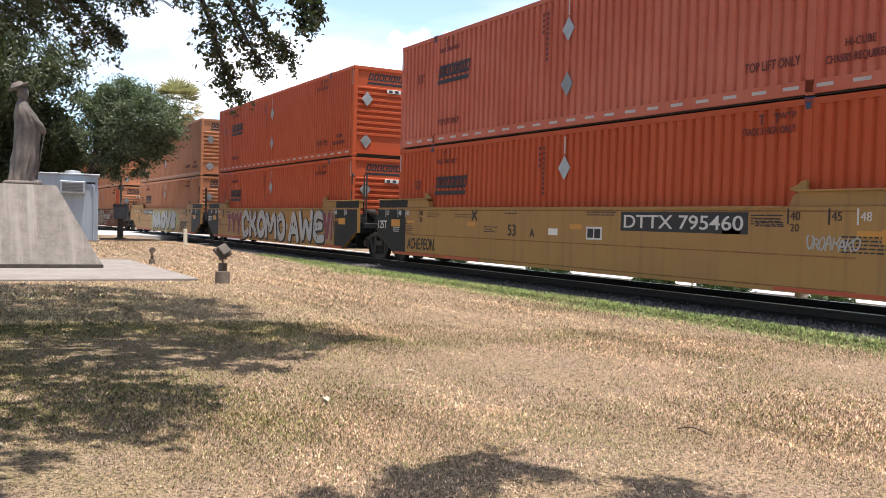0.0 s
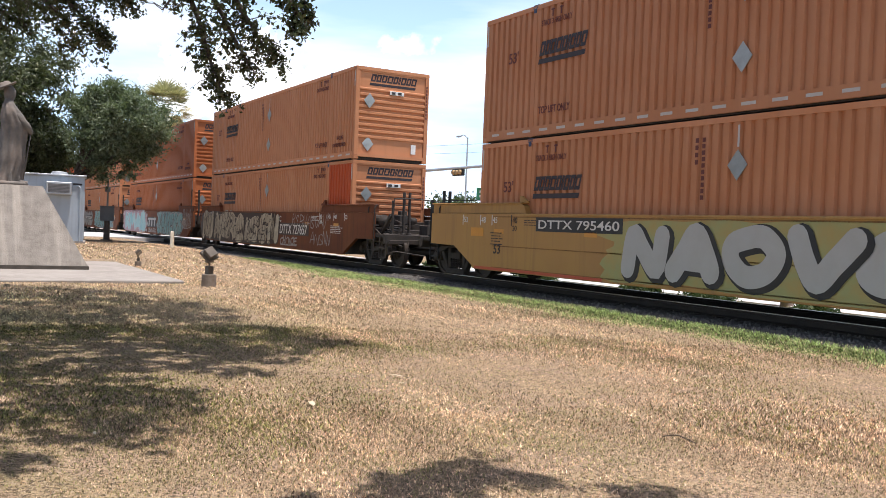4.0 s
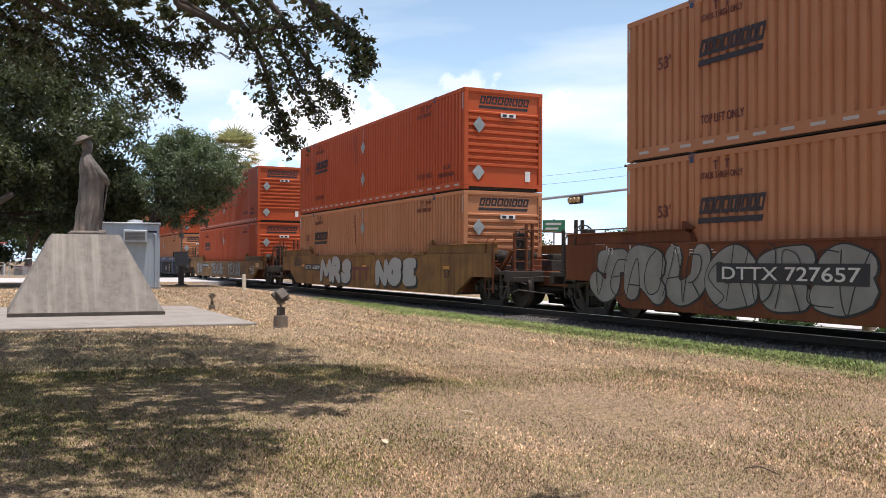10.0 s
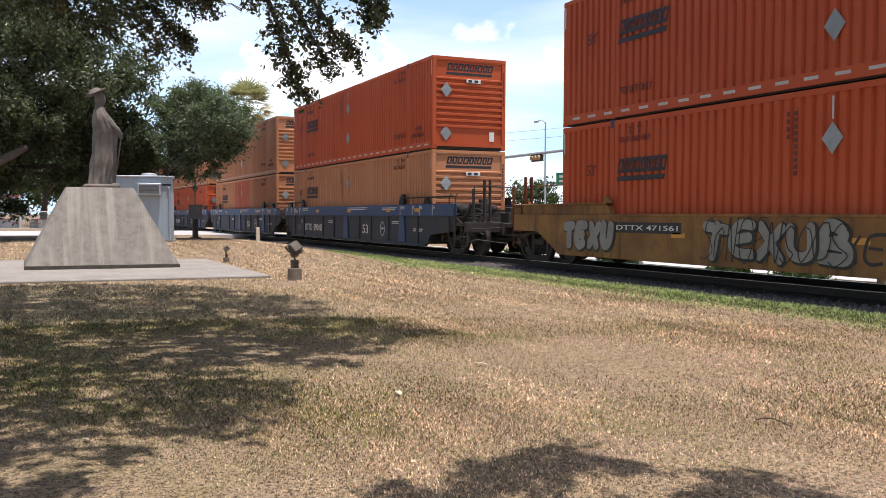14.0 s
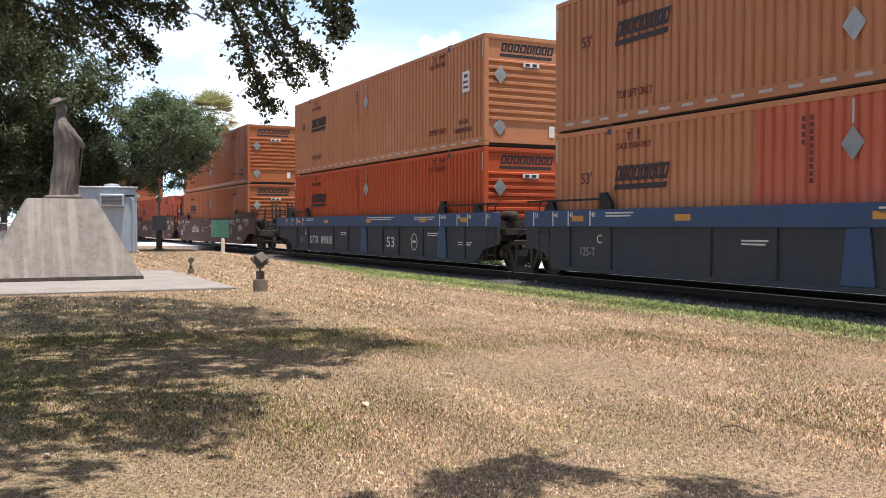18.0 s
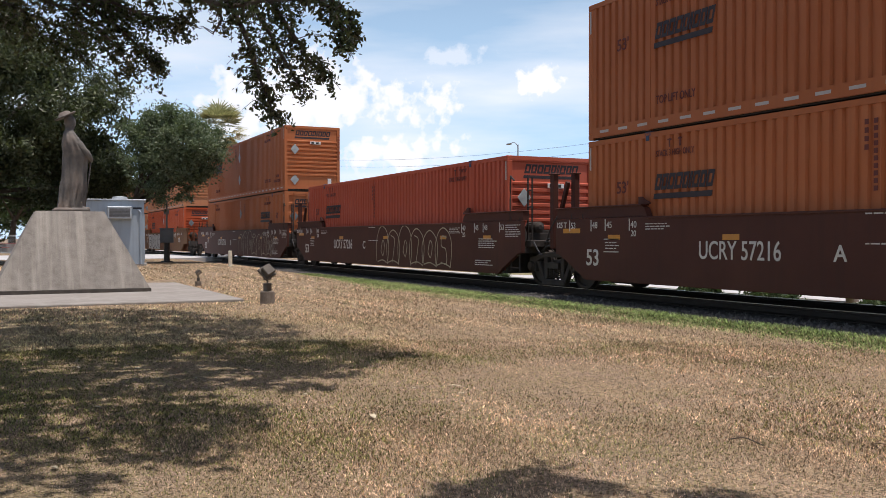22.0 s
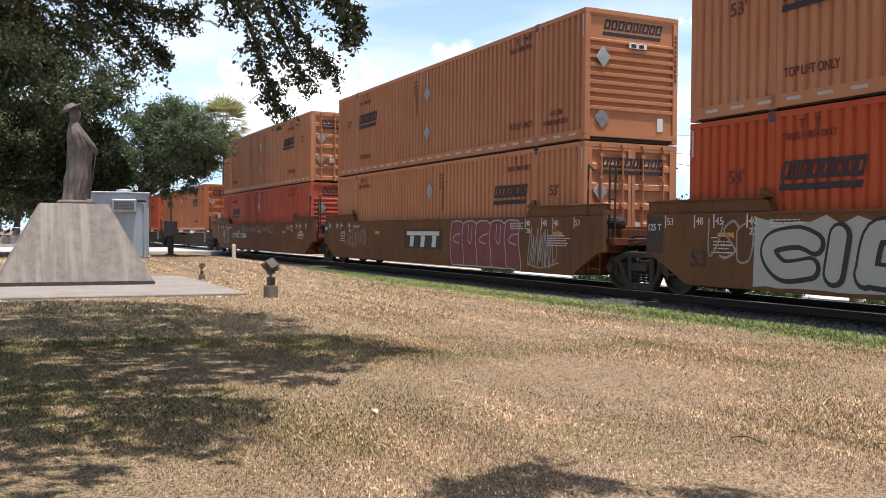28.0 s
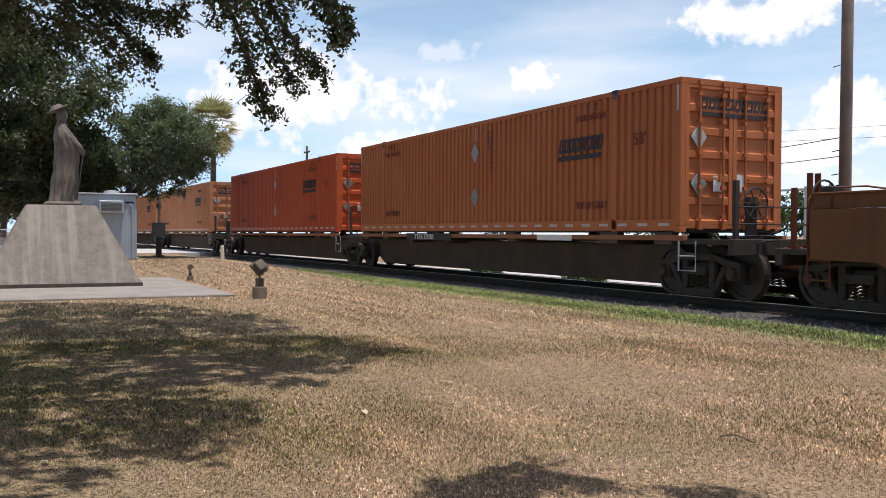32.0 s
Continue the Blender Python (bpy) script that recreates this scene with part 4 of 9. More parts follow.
def truck(parent, x):
    """A three-piece freight truck under parent at x; the wheelsets turn."""
    def bolster():
        s = Solid()
        s.box(-0.22, 0.22, -0.95, 0.95, -0.06, 0.16)
        s.lathe([(0.16, 0.32), (0.24, 0.32)], "z", 20)
        s.box(-0.9, 0.9, -0.05, 0.05, -0.10, -0.02)
        return s.mesh("truck", TRUCK_STEEL, bevel=0.015)

    def frame_mesh():
        s, h = Solid(), BASE / 2
        top = [(-h - 0.16, 0.10), (-h - 0.16, 0.20), (-h + 0.12, 0.24), (-0.42, 0.34), (0.42, 0.34), (h - 0.12, 0.24), (h + 0.16, 0.20), (h + 0.16, 0.10), (h - 0.16, 0.10), (0.45, 0.22), (-0.45, 0.22), (-h + 0.16, 0.10)]
        s.prism(list(reversed(top)), -0.07, 0.07)
        for sg in (-1, 1):
            leg = [(sg * (h - 0.14), 0.12), (sg * (h - 0.30), 0.12), (sg * 0.34, -0.36), (sg * 0.44, -0.42)]
            s.prism(leg if sg < 0 else list(reversed(leg)), -0.07, 0.07)
            col = [(sg * 0.42, 0.26), (sg * 0.28, 0.26), (sg * 0.28, -0.26), (sg * 0.42, -0.40)]
            s.prism(col if sg < 0 else list(reversed(col)), -0.06, 0.06)
            s.box(sg * h - 0.15, sg * h + 0.15, -0.08, 0.08, -0.13, 0.12)
        s.box(-0.46, 0.46, -0.09, 0.09, -0.44, -0.30)
        return s.mesh("side_frame", TRUCK_STEEL, bevel=0.014)

    def spring():
        path = [(0.062 * math.cos(a * 0.7), 0.062 * math.sin(a * 0.7), -0.29 + 0.26 * a / 45) for a in range(46)]
        return Solid().tube(path, 0.016, 5).mesh("spring", GRIME)
    t = part("truck", cached("bolster", bolster), parent, pose(x, 0, AXLE_Z), label="dusty cast-steel railway truck")
    for sy in (-1, 1):
        part("side_frame", cached("frame", frame_mesh), t, pose(0, sy * 1.0, 0))
        for k in (-0.17, 0.0, 0.17):
            part("spring", cached("spring", spring), t, pose(k, sy * 1.0, 0))
        part("spring_seat", cached("seat", lambda: Solid().box(-0.26, 0.26, -0.11, 0.11, -0.04, 0.10).mesh("spring_seat", TRUCK_STEEL)), t, pose(0, sy * 1.0, 0))
        for sx in (-1, 1):
            part("bearing_cap", cached("cap", lambda: Solid().lathe([(-0.10, 0.10), (0.03, 0.13), (0.07, 0.13), (0.11, 0.09)], "y", 14).mesh("bearing_cap", GRIME)), t, pose(sx * BASE / 2, sy * 1.06, 0))
    for sx in (-1, 1):
        w = part("wheelset", cached("wheels", wheel_mesh), t, pose(sx * BASE / 2, 0, 0), label="steel wheels on an axle")
        WHEELSETS.append((w, sx * BASE / 2))
    return t


# ---- graffiti ----
def fitted(name, body, x0, x1, z0, z1, y, mat, parent, bold=0.0, shear=0.0, label="", base=None):
    """Lettering stretched to fill a box on the car's side."""
    ref = text_mesh(body, 1.0, base or mat, 0.0, shear)
    xs, zs = [v.co.x for v in ref.vertices], [v.co.z for v in ref.vertices]
    kx, kz = (x1 - x0) / (max(xs) - min(xs)), (z1 - z0) / (max(zs) - min(zs))
    m = pose(x0, y, z0) @ Matrix.Diagonal((kx, 1, kz, 1)) @ pose(-min(xs), 0, -min(zs))
    return part(name, text_mesh(body, 1.0, mat, bold, shear), parent, m, label)


STROKES = {
    "A": [[(0.02, 0), (0.25, 0.55), (0.48, 1), (0.74, 0.5), (0.98, 0)], [(0.2, 0.34), (0.8, 0.34)]],
    "B": [[(0.1, 0), (0.1, 1), (0.7, 0.95), (0.75, 0.6), (0.2, 0.52)], [(0.3, 0.52), (0.9, 0.42), (0.88, 0.06), (0.1, 0.02)]],
    "C": [[(0.95, 0.8), (0.6, 1), (0.15, 0.8), (0.05, 0.4), (0.35, 0), (0.95, 0.15)]],
    "D": [[(0.1, 0), (0.1, 1), (0.65, 0.95), (0.95, 0.5), (0.65, 0.03), (0.1, 0.02)]],
    "E": [[(0.9, 0.97), (0.35, 0.98), (0.08, 0.75), (0.08, 0.25), (0.35, 0.02), (0.95, 0.05)], [(0.1, 0.5), (0.75, 0.54)]],
    "G": [[(0.9, 0.85), (0.5, 1), (0.1, 0.75), (0.08, 0.25), (0.5, 0), (0.92, 0.18), (0.9, 0.45), (0.55, 0.45)]],
    "H": [[(0.1, 0), (0.14, 1)], [(0.88, 0), (0.9, 1)], [(0.12, 0.5), (0.88, 0.52)]],
    "I": [[(0.45, 0), (0.5, 1)]],
    "J": [[(0.2, 0.98), (0.95, 0.98)], [(0.65, 0.95), (0.68, 0.25), (0.4, 0), (0.05, 0.2)]],
    "K": [[(0.12, 0), (0.15, 1)], [(0.92, 1), (0.55, 0.62), (0.2, 0.5)], [(0.35, 0.52), (0.7, 0.3), (0.98, 0)]],
    "L": [[(0.15, 1), (0.12, 0.1), (0.9, 0.05)]],
    "M": [[(0.02, 0), (0.15, 1), (0.5, 0.35), (0.85, 1), (0.98, 0)]],
    "N": [[(0.08, 0), (0.1, 1), (0.45, 0.55), (0.86, 0), (0.92, 1)]],
    "O": [[(0.5, 1), (0.12, 0.8), (0.05, 0.4), (0.35, 0.02), (0.78, 0.1), (0.95, 0.55), (0.75, 0.95), (0.48, 1)]],
    "R": [[(0.12, 0), (0.12, 1), (0.65, 0.98), (0.85, 0.74), (0.5, 0.48), (0.2, 0.46)], [(0.42, 0.46), (0.95, 0)]],
    "S": [[(0.9, 0.86), (0.5, 1), (0.12, 0.78), (0.45, 0.52), (0.88, 0.28), (0.5, 0), (0.05, 0.14)]],
    "T": [[(0.02, 0.97), (0.98, 0.97)], [(0.5, 0.95), (0.48, 0)]],
    "U": [[(0.1, 1), (0.08, 0.35), (0.4, 0), (0.85, 0.25), (0.9, 1)]],
    "V": [[(0.05, 1), (0.28, 0.4), (0.48, 0), (0.72, 0.45), (0.98, 1)]],
    "W": [[(0.02, 1), (0.2, 0), (0.5, 0.7), (0.78, 0), (0.98, 1)]],
    "X": [[(0.05, 1), (0.95, 0)], [(0.95, 1), (0.05, 0)]],
    "Z": [[(0.05, 0.95), (0.9, 0.95), (0.1, 0.05), (0.98, 0.05)]],
    "Y": [[(0.05, 1), (0.5, 0.5), (0.95, 1)], [(0.5, 0.5), (0.48, 0)]],
}


def fat_line(solid, path, width, y, lo, hi):
    """A sprayed stroke with round ends, added to solid; each stroke lies a hair over the one before."""
    n, left, right = len(path), [], []
    for i, (x, z) in enumerate(path):
        (ax, az), (bx, bz) = path[max(i - 1, 0)], path[min(i + 1, n - 1)]
        d = math.hypot(bx - ax, bz - az) or 1
        nx, nz = -(bz - az) / d * width / 2, (bx - ax) / d * width / 2
        left.append((x + nx, z + nz))
        right.append((x - nx, z - nz))
    flat = lambda p, k: (p[0], y - 0.00005 * k, min(hi, max(lo, p[1])))
    solid.add([flat(p, i) for i, p in enumerate(left)] + [flat(p, i) for i, p in enumerate(right)], [(i, n + i, n + i + 1, i + 1) for i in range(n - 1)])
    for (x, z), k in ((path[0], -2), (path[-1], n + 2)):
        solid.add([flat((x + width / 2 * math.cos(a * math.pi / 6), z + width / 2 * math.sin(a * math.pi / 6)), k) for a in range(12)], [tuple(range(12))])


def letters(body, x0, x1, z0, z1, parent, fill, edge, grow=0.05, shear=0.0, fat=0.24, halo=None, ticks=None, wild=0.04, shadow=0.05):
    """Sprayed capital letters of fat bent strokes: a dark edge dropped to one side, the fill, and small marks on top."""
    rnd = random.Random(body + fill)
    share = [0.55 if ch == "I" else 0.6 if ch == " " else 1.25 if ch in "MW" else 1.0 for ch in body]
    unit_w, x = (x1 - x0) / sum(share), x0
    h = z1 - z0
    for i, ch in enumerate(body):
        w = unit_w * share[i]
        if ch != " ":
            sw = min(fat * h, 0.42 * w) * rnd.uniform(0.9, 1.12)
            rim = sw / 2 + 2 * grow
            up, tall, slant = rnd.uniform(0, 0.05) * h, h * rnd.uniform(0.92, 1.0), shear + rnd.uniform(-0.06, 0.06)
            paths = []
            for st in STROKES[ch]:
                pts = [(x + rim * 0.8 + (px + rnd.uniform(-wild, wild)) * max(0.2 * w, w * 1.16 - 1.6 * rim) + slant * (pz - 0.5) * h, z0 + up + rim + (pz + rnd.uniform(-wild, wild)) * (tall - up - 2 * rim)) for px, pz in st]
                paths.append(spline(pts, 6 if len(pts) > 2 else 2))
            lay = -0.004 - 0.011 * (i % 2)
            layers = ([(halo, sw + 4.4 * grow, 0.0, 0.0, "graffiti_halo")] if halo else []) + [(edge, sw + 2 * grow, shadow * 0.7, -0.0022, "graffiti_outline"), (fill, sw, 0.0, -0.0048, "graffiti_letter")]
            made = []
            for mat, wd, dx, dy, nm in layers:
                g = Solid()
                for k, path in enumerate(paths):
                    fat_line(g, [(a + dx, b - dx * 0.5) for a, b in path], wd, lay + dy - 0.0009 * k, max(0.50, z0 - 0.05), z1 + 0.05)
                made.append((nm, g.mesh(nm, GRAF[mat]), mat))
            nm, me, mat = made[-1]
            ob = part(nm, me, parent, pose(0, -CAR_HALF, 0), label=mat + " sprayed letter")
            for nm, me, mat in made[:-1]:
                part(nm, me, ob, label=mat + " sprayed outline")
            if ticks:
                g = Solid()
                for path in paths:
                    for _ in range(2):
                        a, b = path[rnd.randrange(len(path))]
                        fat_line(g, [(a - 0.02, b - 0.05), (a + 0.01, b + 0.04)], 0.05, lay - 0.0085, z0, z1)
                part("graffiti_tick", g.mesh("graffiti_tick", GRAF[ticks]), ob, label=ticks + " sprayed accents")
        x += w


def cloud(parent, x0, x1, z0, z1, colour, seed, rag=0.10, y=-0.0028):
    """A ragged patch of sprayed background."""
    rnd = random.Random(seed)
    n, ring = 44, []
    ph = [rnd.uniform(0, 6.28) for _ in range(3)]
    for i in range(n):
        a = 2 * math.pi * i / n
        c, q = math.cos(a), math.sin(a)
        k = (abs(c) ** 6 + abs(q) ** 6) ** (-1 / 6) * (1 + rag * (0.5 * math.sin(5 * a + ph[0]) + 0.4 * math.sin(9 * a + ph[1]) + 0.3 * math.sin(14 * a + ph[2])))
        ring.append(((x0 + x1) / 2 + (x1 - x0) / 2 * c * k, y, min(z1, max(z0, (z0 + z1) / 2 + (z1 - z0) / 2 * q * k))))
    part("graffiti_field", Solid().add(ring, [tuple(range(n))]).mesh("graffiti_field", GRAF[colour]), parent, pose(0, -CAR_HALF, 0), label=colour + " sprayed background")


def spray_dots(parent, spots, colour):
    """Round sprayed bubbles: x, z, radius."""
    for x, z, r in spots:
        part("graffiti_dot", Solid().add([(x + r * math.cos(a * math.pi / 9), -0.0034, z + r * math.sin(a * math.pi / 9)) for a in range(18)], [tuple(range(18))]).mesh("graffiti_dot", GRAF[colour]), parent, pose(0, -CAR_HALF, 0), label=colour + " sprayed bubble")


def arches(parent, x0, x1, z0, z1, fill, line, count, seed):
    """A filled piece of tall swollen letters side by side: one field with bent dividing lines and hooks drawn on it."""
    rnd = random.Random(seed)
    w, h = (x1 - x0) / count, z1 - z0
    top = []
    for k in range(count):
        a = x0 + 0.08 * h + k * (w - 0.03)
        top += [(a, z1 - 0.05 * h), (a + 0.25 * w, z1), (a + 0.7 * w, z1), (a + 0.92 * w, z1 - 0.06 * h)]
    ring = [(x0, z0 + 0.5 * h), (x0 + 0.06 * h, z0 + 0.04 * h)] + [(x0 + (x1 - x0) * q / 8, z0 + 0.01 * h * (q % 2)) for q in range(1, 9)] + [(x1 - 0.10 * h, z0 + 0.55 * h)] + top[::-1]
    part("graffiti_field", Solid().add([(x, -0.0035, z) for x, z in ring], [tuple(range(len(ring)))]).mesh("graffiti_field", GRAF[fill]), parent, pose(0, -CAR_HALF, 0), label=fill + " sprayed background")
    g = Solid()
    fat_line(g, spline(ring + ring[:1], 3), 0.035, -0.0055, 0.5, z1 + 0.03)
    for k in range(count):
        a = x0 + k * w
        if k:
            fat_line(g, spline([(a + 0.02, z1 - 0.06 * h), (a - 0.06 * w, z0 + 0.62 * h), (a + 0.02, z0 + 0.35 * h), (a + 0.10 * w, z0 + 0.03 * h)], 6), 0.032, -0.0062 - 0.0006 * k, 0.5, z1)
        m = a + 0.5 * w
        hook = [(m + 0.3 * w, z0 + 0.72 * h), (m - 0.1 * w, z0 + rnd.uniform(0.66, 0.74) * h), (m - 0.25 * w, z0 + 0.56 * h), (m + 0.2 * w, z0 + 0.5 * h)] if k % 2 == 0 else [(m - 0.05 * w, z1 - 0.08 * h), (m - 0.1 * w, z0 + 0.6 * h), (m + 0.12 * w, z0 + 0.52 * h), (m + 0.2 * w, z1 - 0.1 * h)]
        fat_line(g, spline(hook, 6), 0.030, -0.0064 - 0.0006 * k, 0.5, z1)
    part("graffiti_line", g.mesh("graffiti_line", GRAF[line]), parent, pose(0, -CAR_HALF, 0), label=line + " sprayed lines")


def spline(points, steps=8):
    out = []
    for i in range(len(points) - 1):
        p0, p1, p2, p3 = points[max(i - 1, 0)], points[i], points[i + 1], points[min(i + 2, len(points) - 1)]
        for k in range(steps):
            t = k / steps
            out.append(tuple(0.5 * (2 * b + (c - a) * t + (2 * a - 5 * b + 4 * c - d) * t * t + (3 * b - a - 3 * c + d) * t ** 3) for a, b, c, d in zip(p0, p1, p2, p3)))
    out.append(points[-1])
    return out


GLYPHS = [
    [[(0.0, 0.0), (0.22, 0.6), (0.45, 1.0), (0.70, 0.55), (0.95, 0.0)], [(0.15, 0.36), (0.80, 0.42)]],
    [[(0.90, 0.86), (0.50, 1.0), (0.12, 0.78), (0.45, 0.52), (0.88, 0.28), (0.50, 0.0), (0.05, 0.14)]],
    [[(0.12, 0.0), (0.10, 0.55), (0.14, 1.0), (0.60, 0.98), (0.82, 0.74), (0.50, 0.48), (0.20, 0.46)], [(0.42, 0.46), (0.95, 0.0)]],
    [[(0.85, 0.98), (0.40, 1.0), (0.12, 0.80), (0.10, 0.25), (0.35, 0.02), (0.92, 0.05)], [(0.12, 0.50), (0.75, 0.55)]],
    [[(0.50, 1.0), (0.12, 0.80), (0.05, 0.40), (0.35, 0.02), (0.78, 0.10), (0.95, 0.55), (0.75, 0.95), (0.45, 1.0)]],
    [[(0.12, 0.0), (0.15, 1.0)], [(0.92, 1.0), (0.55, 0.62), (0.20, 0.50)], [(0.35, 0.52), (0.70, 0.30), (0.98, 0.0)]],
    [[(0.08, 0.0), (0.10, 1.0), (0.45, 0.55), (0.82, 0.0), (0.90, 1.0)]],
    [[(0.05, 1.0), (0.25, 0.30), (0.48, 0.0), (0.72, 0.45), (0.98, 1.0)]],
]


def ribbon(path, width, y, lo, hi):
    n, left, right = len(path), [], []
    for i, (x, z) in enumerate(path):
        ax, az = path[max(i - 1, 0)]
        bx, bz = path[min(i + 1, n - 1)]
        d = math.hypot(bx - ax, bz - az) or 1
        nx, nz = -(bz - az) / d * width / 2, (bx - ax) / d * width / 2
        ex = 0.0
        if i in (0, n - 1):
            k = -1 if i == 0 else 1
            ex = k * width * 0.22
        tx, tz = (bx - ax) / d * ex, (bz - az) / d * ex
        left.append((x + nx + tx, y - 0.00005 * i, min(hi, max(lo, z + nz + tz))))
        right.append((x - nx + tx, y - 0.00005 * i, min(hi, max(lo, z - nz + tz))))
    return left + right, [(i, i + 1, n + i + 1, n + i) for i in range(n - 1)]


def scrawl(seed, parent, x0, x1, z0, z1, ink, width=0.03, loops=9, proud=0.006):
    """A one-line tag: slanted letter-like strokes in a thin sprayed line, with a flourish under them."""
    rnd = random.Random(seed)
    w, h = (x1 - x0) / loops, z1 - z0
    s = Solid()
    for i in range(loops):
        g = rnd.choice(GLYPHS)
        wide, tall, up = w * rnd.uniform(0.75, 1.25), h * rnd.uniform(0.62, 1.0), h * rnd.uniform(0, 0.18)
        for st in g:
            pts = [(x0 + i * w + (px + rnd.uniform(-0.08, 0.08)) * wide + 0.22 * (pz - 0.5) * h * 0.6, z0 + up + (pz + rnd.uniform(-0.06, 0.06)) * tall) for px, pz in st]
            s.add(*ribbon(spline(pts, 5), width * rnd.uniform(0.8, 1.2), 0.0, max(z0, 0.52), z1))
    if rnd.random() < 0.5:
        s.add(*ribbon(spline([(x0, z0 + 0.1 * h), (x0 + 0.4 * (x1 - x0), z0 + 0.02 * h), (x1, z0 + 0.16 * h)], 6), width, -0.001, max(z0, 0.52), z1))
    part("graffiti_tag", s.mesh("graffiti_tag", GRAF[ink]), parent, pose(0, -CAR_HALF - proud, 0), label="thin " + ink + " sprayed tag")


def bubble_tag(seed, parent, x0, x1, z0, z1, ink, count, width=0.042):
    """Thin sprayed outlines of swollen letters: tall arches, each with a loop or a hook inside."""
    rnd = random.Random(seed)
    w, h = (x1 - x0) / count, z1 - z0
    for i in range(count):
        s = Solid()
        a, b = x0 + i * w, x0 + (i + 1.12) * w
        top = z1 - rnd.uniform(0.0, 0.16) * h
        m = (a + b) / 2
        s.add(*ribbon(spline([(a, z0 + rnd.uniform(0.0, 0.1) * h), (a - 0.05 * w, z0 + 0.5 * h), (a + 0.2 * w, top - 0.1 * h), (m, top), (b - 0.15 * w, top - 0.16 * h), (b, z0 + 0.45 * h), (b - 0.1 * w, z0)], 6), width, 0.0, z0, z1))
        k = rnd.random()
        if k < 0.4:
            s.add(*ribbon(spline([(m - 0.16 * w, z0 + 0.35 * h), (m, z0 + 0.62 * h), (m + 0.17 * w, z0 + 0.5 * h), (m + 0.04 * w, z0 + 0.22 * h), (m - 0.16 * w, z0 + 0.35 * h)], 6), width, -0.002, z0, z1))
        elif k < 0.7:
            s.add(*ribbon(spline([(m - 0.22 * w, z0 + 0.75 * h), (m + 0.1 * w, z0 + 0.66 * h), (m + 0.05 * w, z0 + 0.4 * h), (m - 0.1 * w, z0 + 0.05 * h)], 6), width, -0.002, z0, z1))
        else:
            s.add(*ribbon(spline([(m + 0.2 * w, z0 + 0.7 * h), (m - 0.12 * w, z0 + 0.72 * h), (m - 0.15 * w, z0 + 0.5 * h), (m + 0.15 * w, z0 + 0.42 * h), (m + 0.2 * w, z0 + 0.1 * h), (m - 0.2 * w, z0 + 0.12 * h)], 6), width, -0.002, z0, z1))
        if rnd.random() < 0.6:
            s.add(*ribbon(spline([(a + 0.1 * w, z0 + 0.05 * h), (m, z0 + 0.10 * h), (b - 0.1 * w, z0 + 0.02 * h)], 6), width, -0.004, z0, z1))
        part("graffiti_tag", s.mesh("graffiti_tag", GRAF[ink]), parent, pose(0, -CAR_HALF - 0.006 - 0.003 * (i % 2), 0), label="thin " + ink + " sprayed outline letter")


# ---- well cars ----
CAR_HALF = 1.49
WELL_FLOOR = 0.57


def mark(parent, body, x, z, size, mat=None, bold=0.0, stretch=1.0, name="lettering"):
    part(name, text_mesh(body, size, mat or WHITE_INK, bold, 0, 1.0, stretch), parent, pose(x, -CAR_HALF - 0.003, z))


def data_lines(parent, x, z, w, rows, mat, gap=0.055, h=0.022):
    """Small print too fine to read: rows of plain bars."""
    def make():
        s, rnd = Solid(), random.Random(int(w * 100) + rows)
        for i in range(rows):
            a = 0.0
            while a < w * rnd.uniform(0.75, 1.0):
                b = a + rnd.uniform(0.05, 0.16)
                s.box(a, b, -0.003, 0, -i * gap, -i * gap + h)
                a = b + 0.025
        return s.mesh("small_print", mat)
    part("small_print", cached(("print", w, rows, mat.name, gap), make), parent, pose(x, -CAR_HALF - 0.001, z), label="rows of small stencilled print")


def plate(parent, x0, x1, z0, z1, mat, name="marking_panel", label=""):
    part(name, Solid().box(x0, x1, -0.003, 0, z0, z1).mesh(name, mat), parent, pose(0, -CAR_HALF, 0), label=label)


def side_outline(end_l, end_r, mid=1.81):
    """Side wall of a well car seen from -y; end_l, end_r: how far it reaches past the well at either end."""
    return [(-7.95, 0.51), (7.95, 0.51), (8.15, 0.64), (8.9, 1.02), (HL + end_r, 1.04), (HL + end_r, mid), (-HL - end_l, mid), (-HL - end_l, 1.04), (-8.9, 1.02), (-8.15, 0.64)]


def ladder_mesh(mat):
    s = Solid()
    for x in (0, 0.42):
        s.tube([(x, 0, 0.62), (x, 0, 1.95), (x, 0.08, 2.05)], 0.018, 6)
    for z in (0.72, 1.02, 1.32, 1.62):
        s.tube([(0, 0, z), (0.42, 0, z)], 0.014, 6)
    for z in (1.05, 1.45):
        s.box(0.02, 0.06, 0, 0.16, z - 0.02, z + 0.02).box(0.36, 0.40, 0, 0.16, z - 0.02, z + 0.02)
    return s.mesh("ladder", mat)


def brake_wheel_mesh():
    s = Solid()
    n = 20
    s.tube([(0, 0.28 * math.cos(2 * math.pi * i / n), 0.28 * math.sin(2 * math.pi * i / n)) for i in range(n + 1)], 0.018, 6)
    for i in range(6):
        a = 2 * math.pi * i / 6
        s.tube([(0, 0, 0), (0, 0.28 * math.cos(a), 0.28 * math.sin(a))], 0.012, 5)
    s.lathe([(-0.10, 0.05), (0.05, 0.05)], "x", 10)
    return s.mesh("brake_wheel", GRIME)


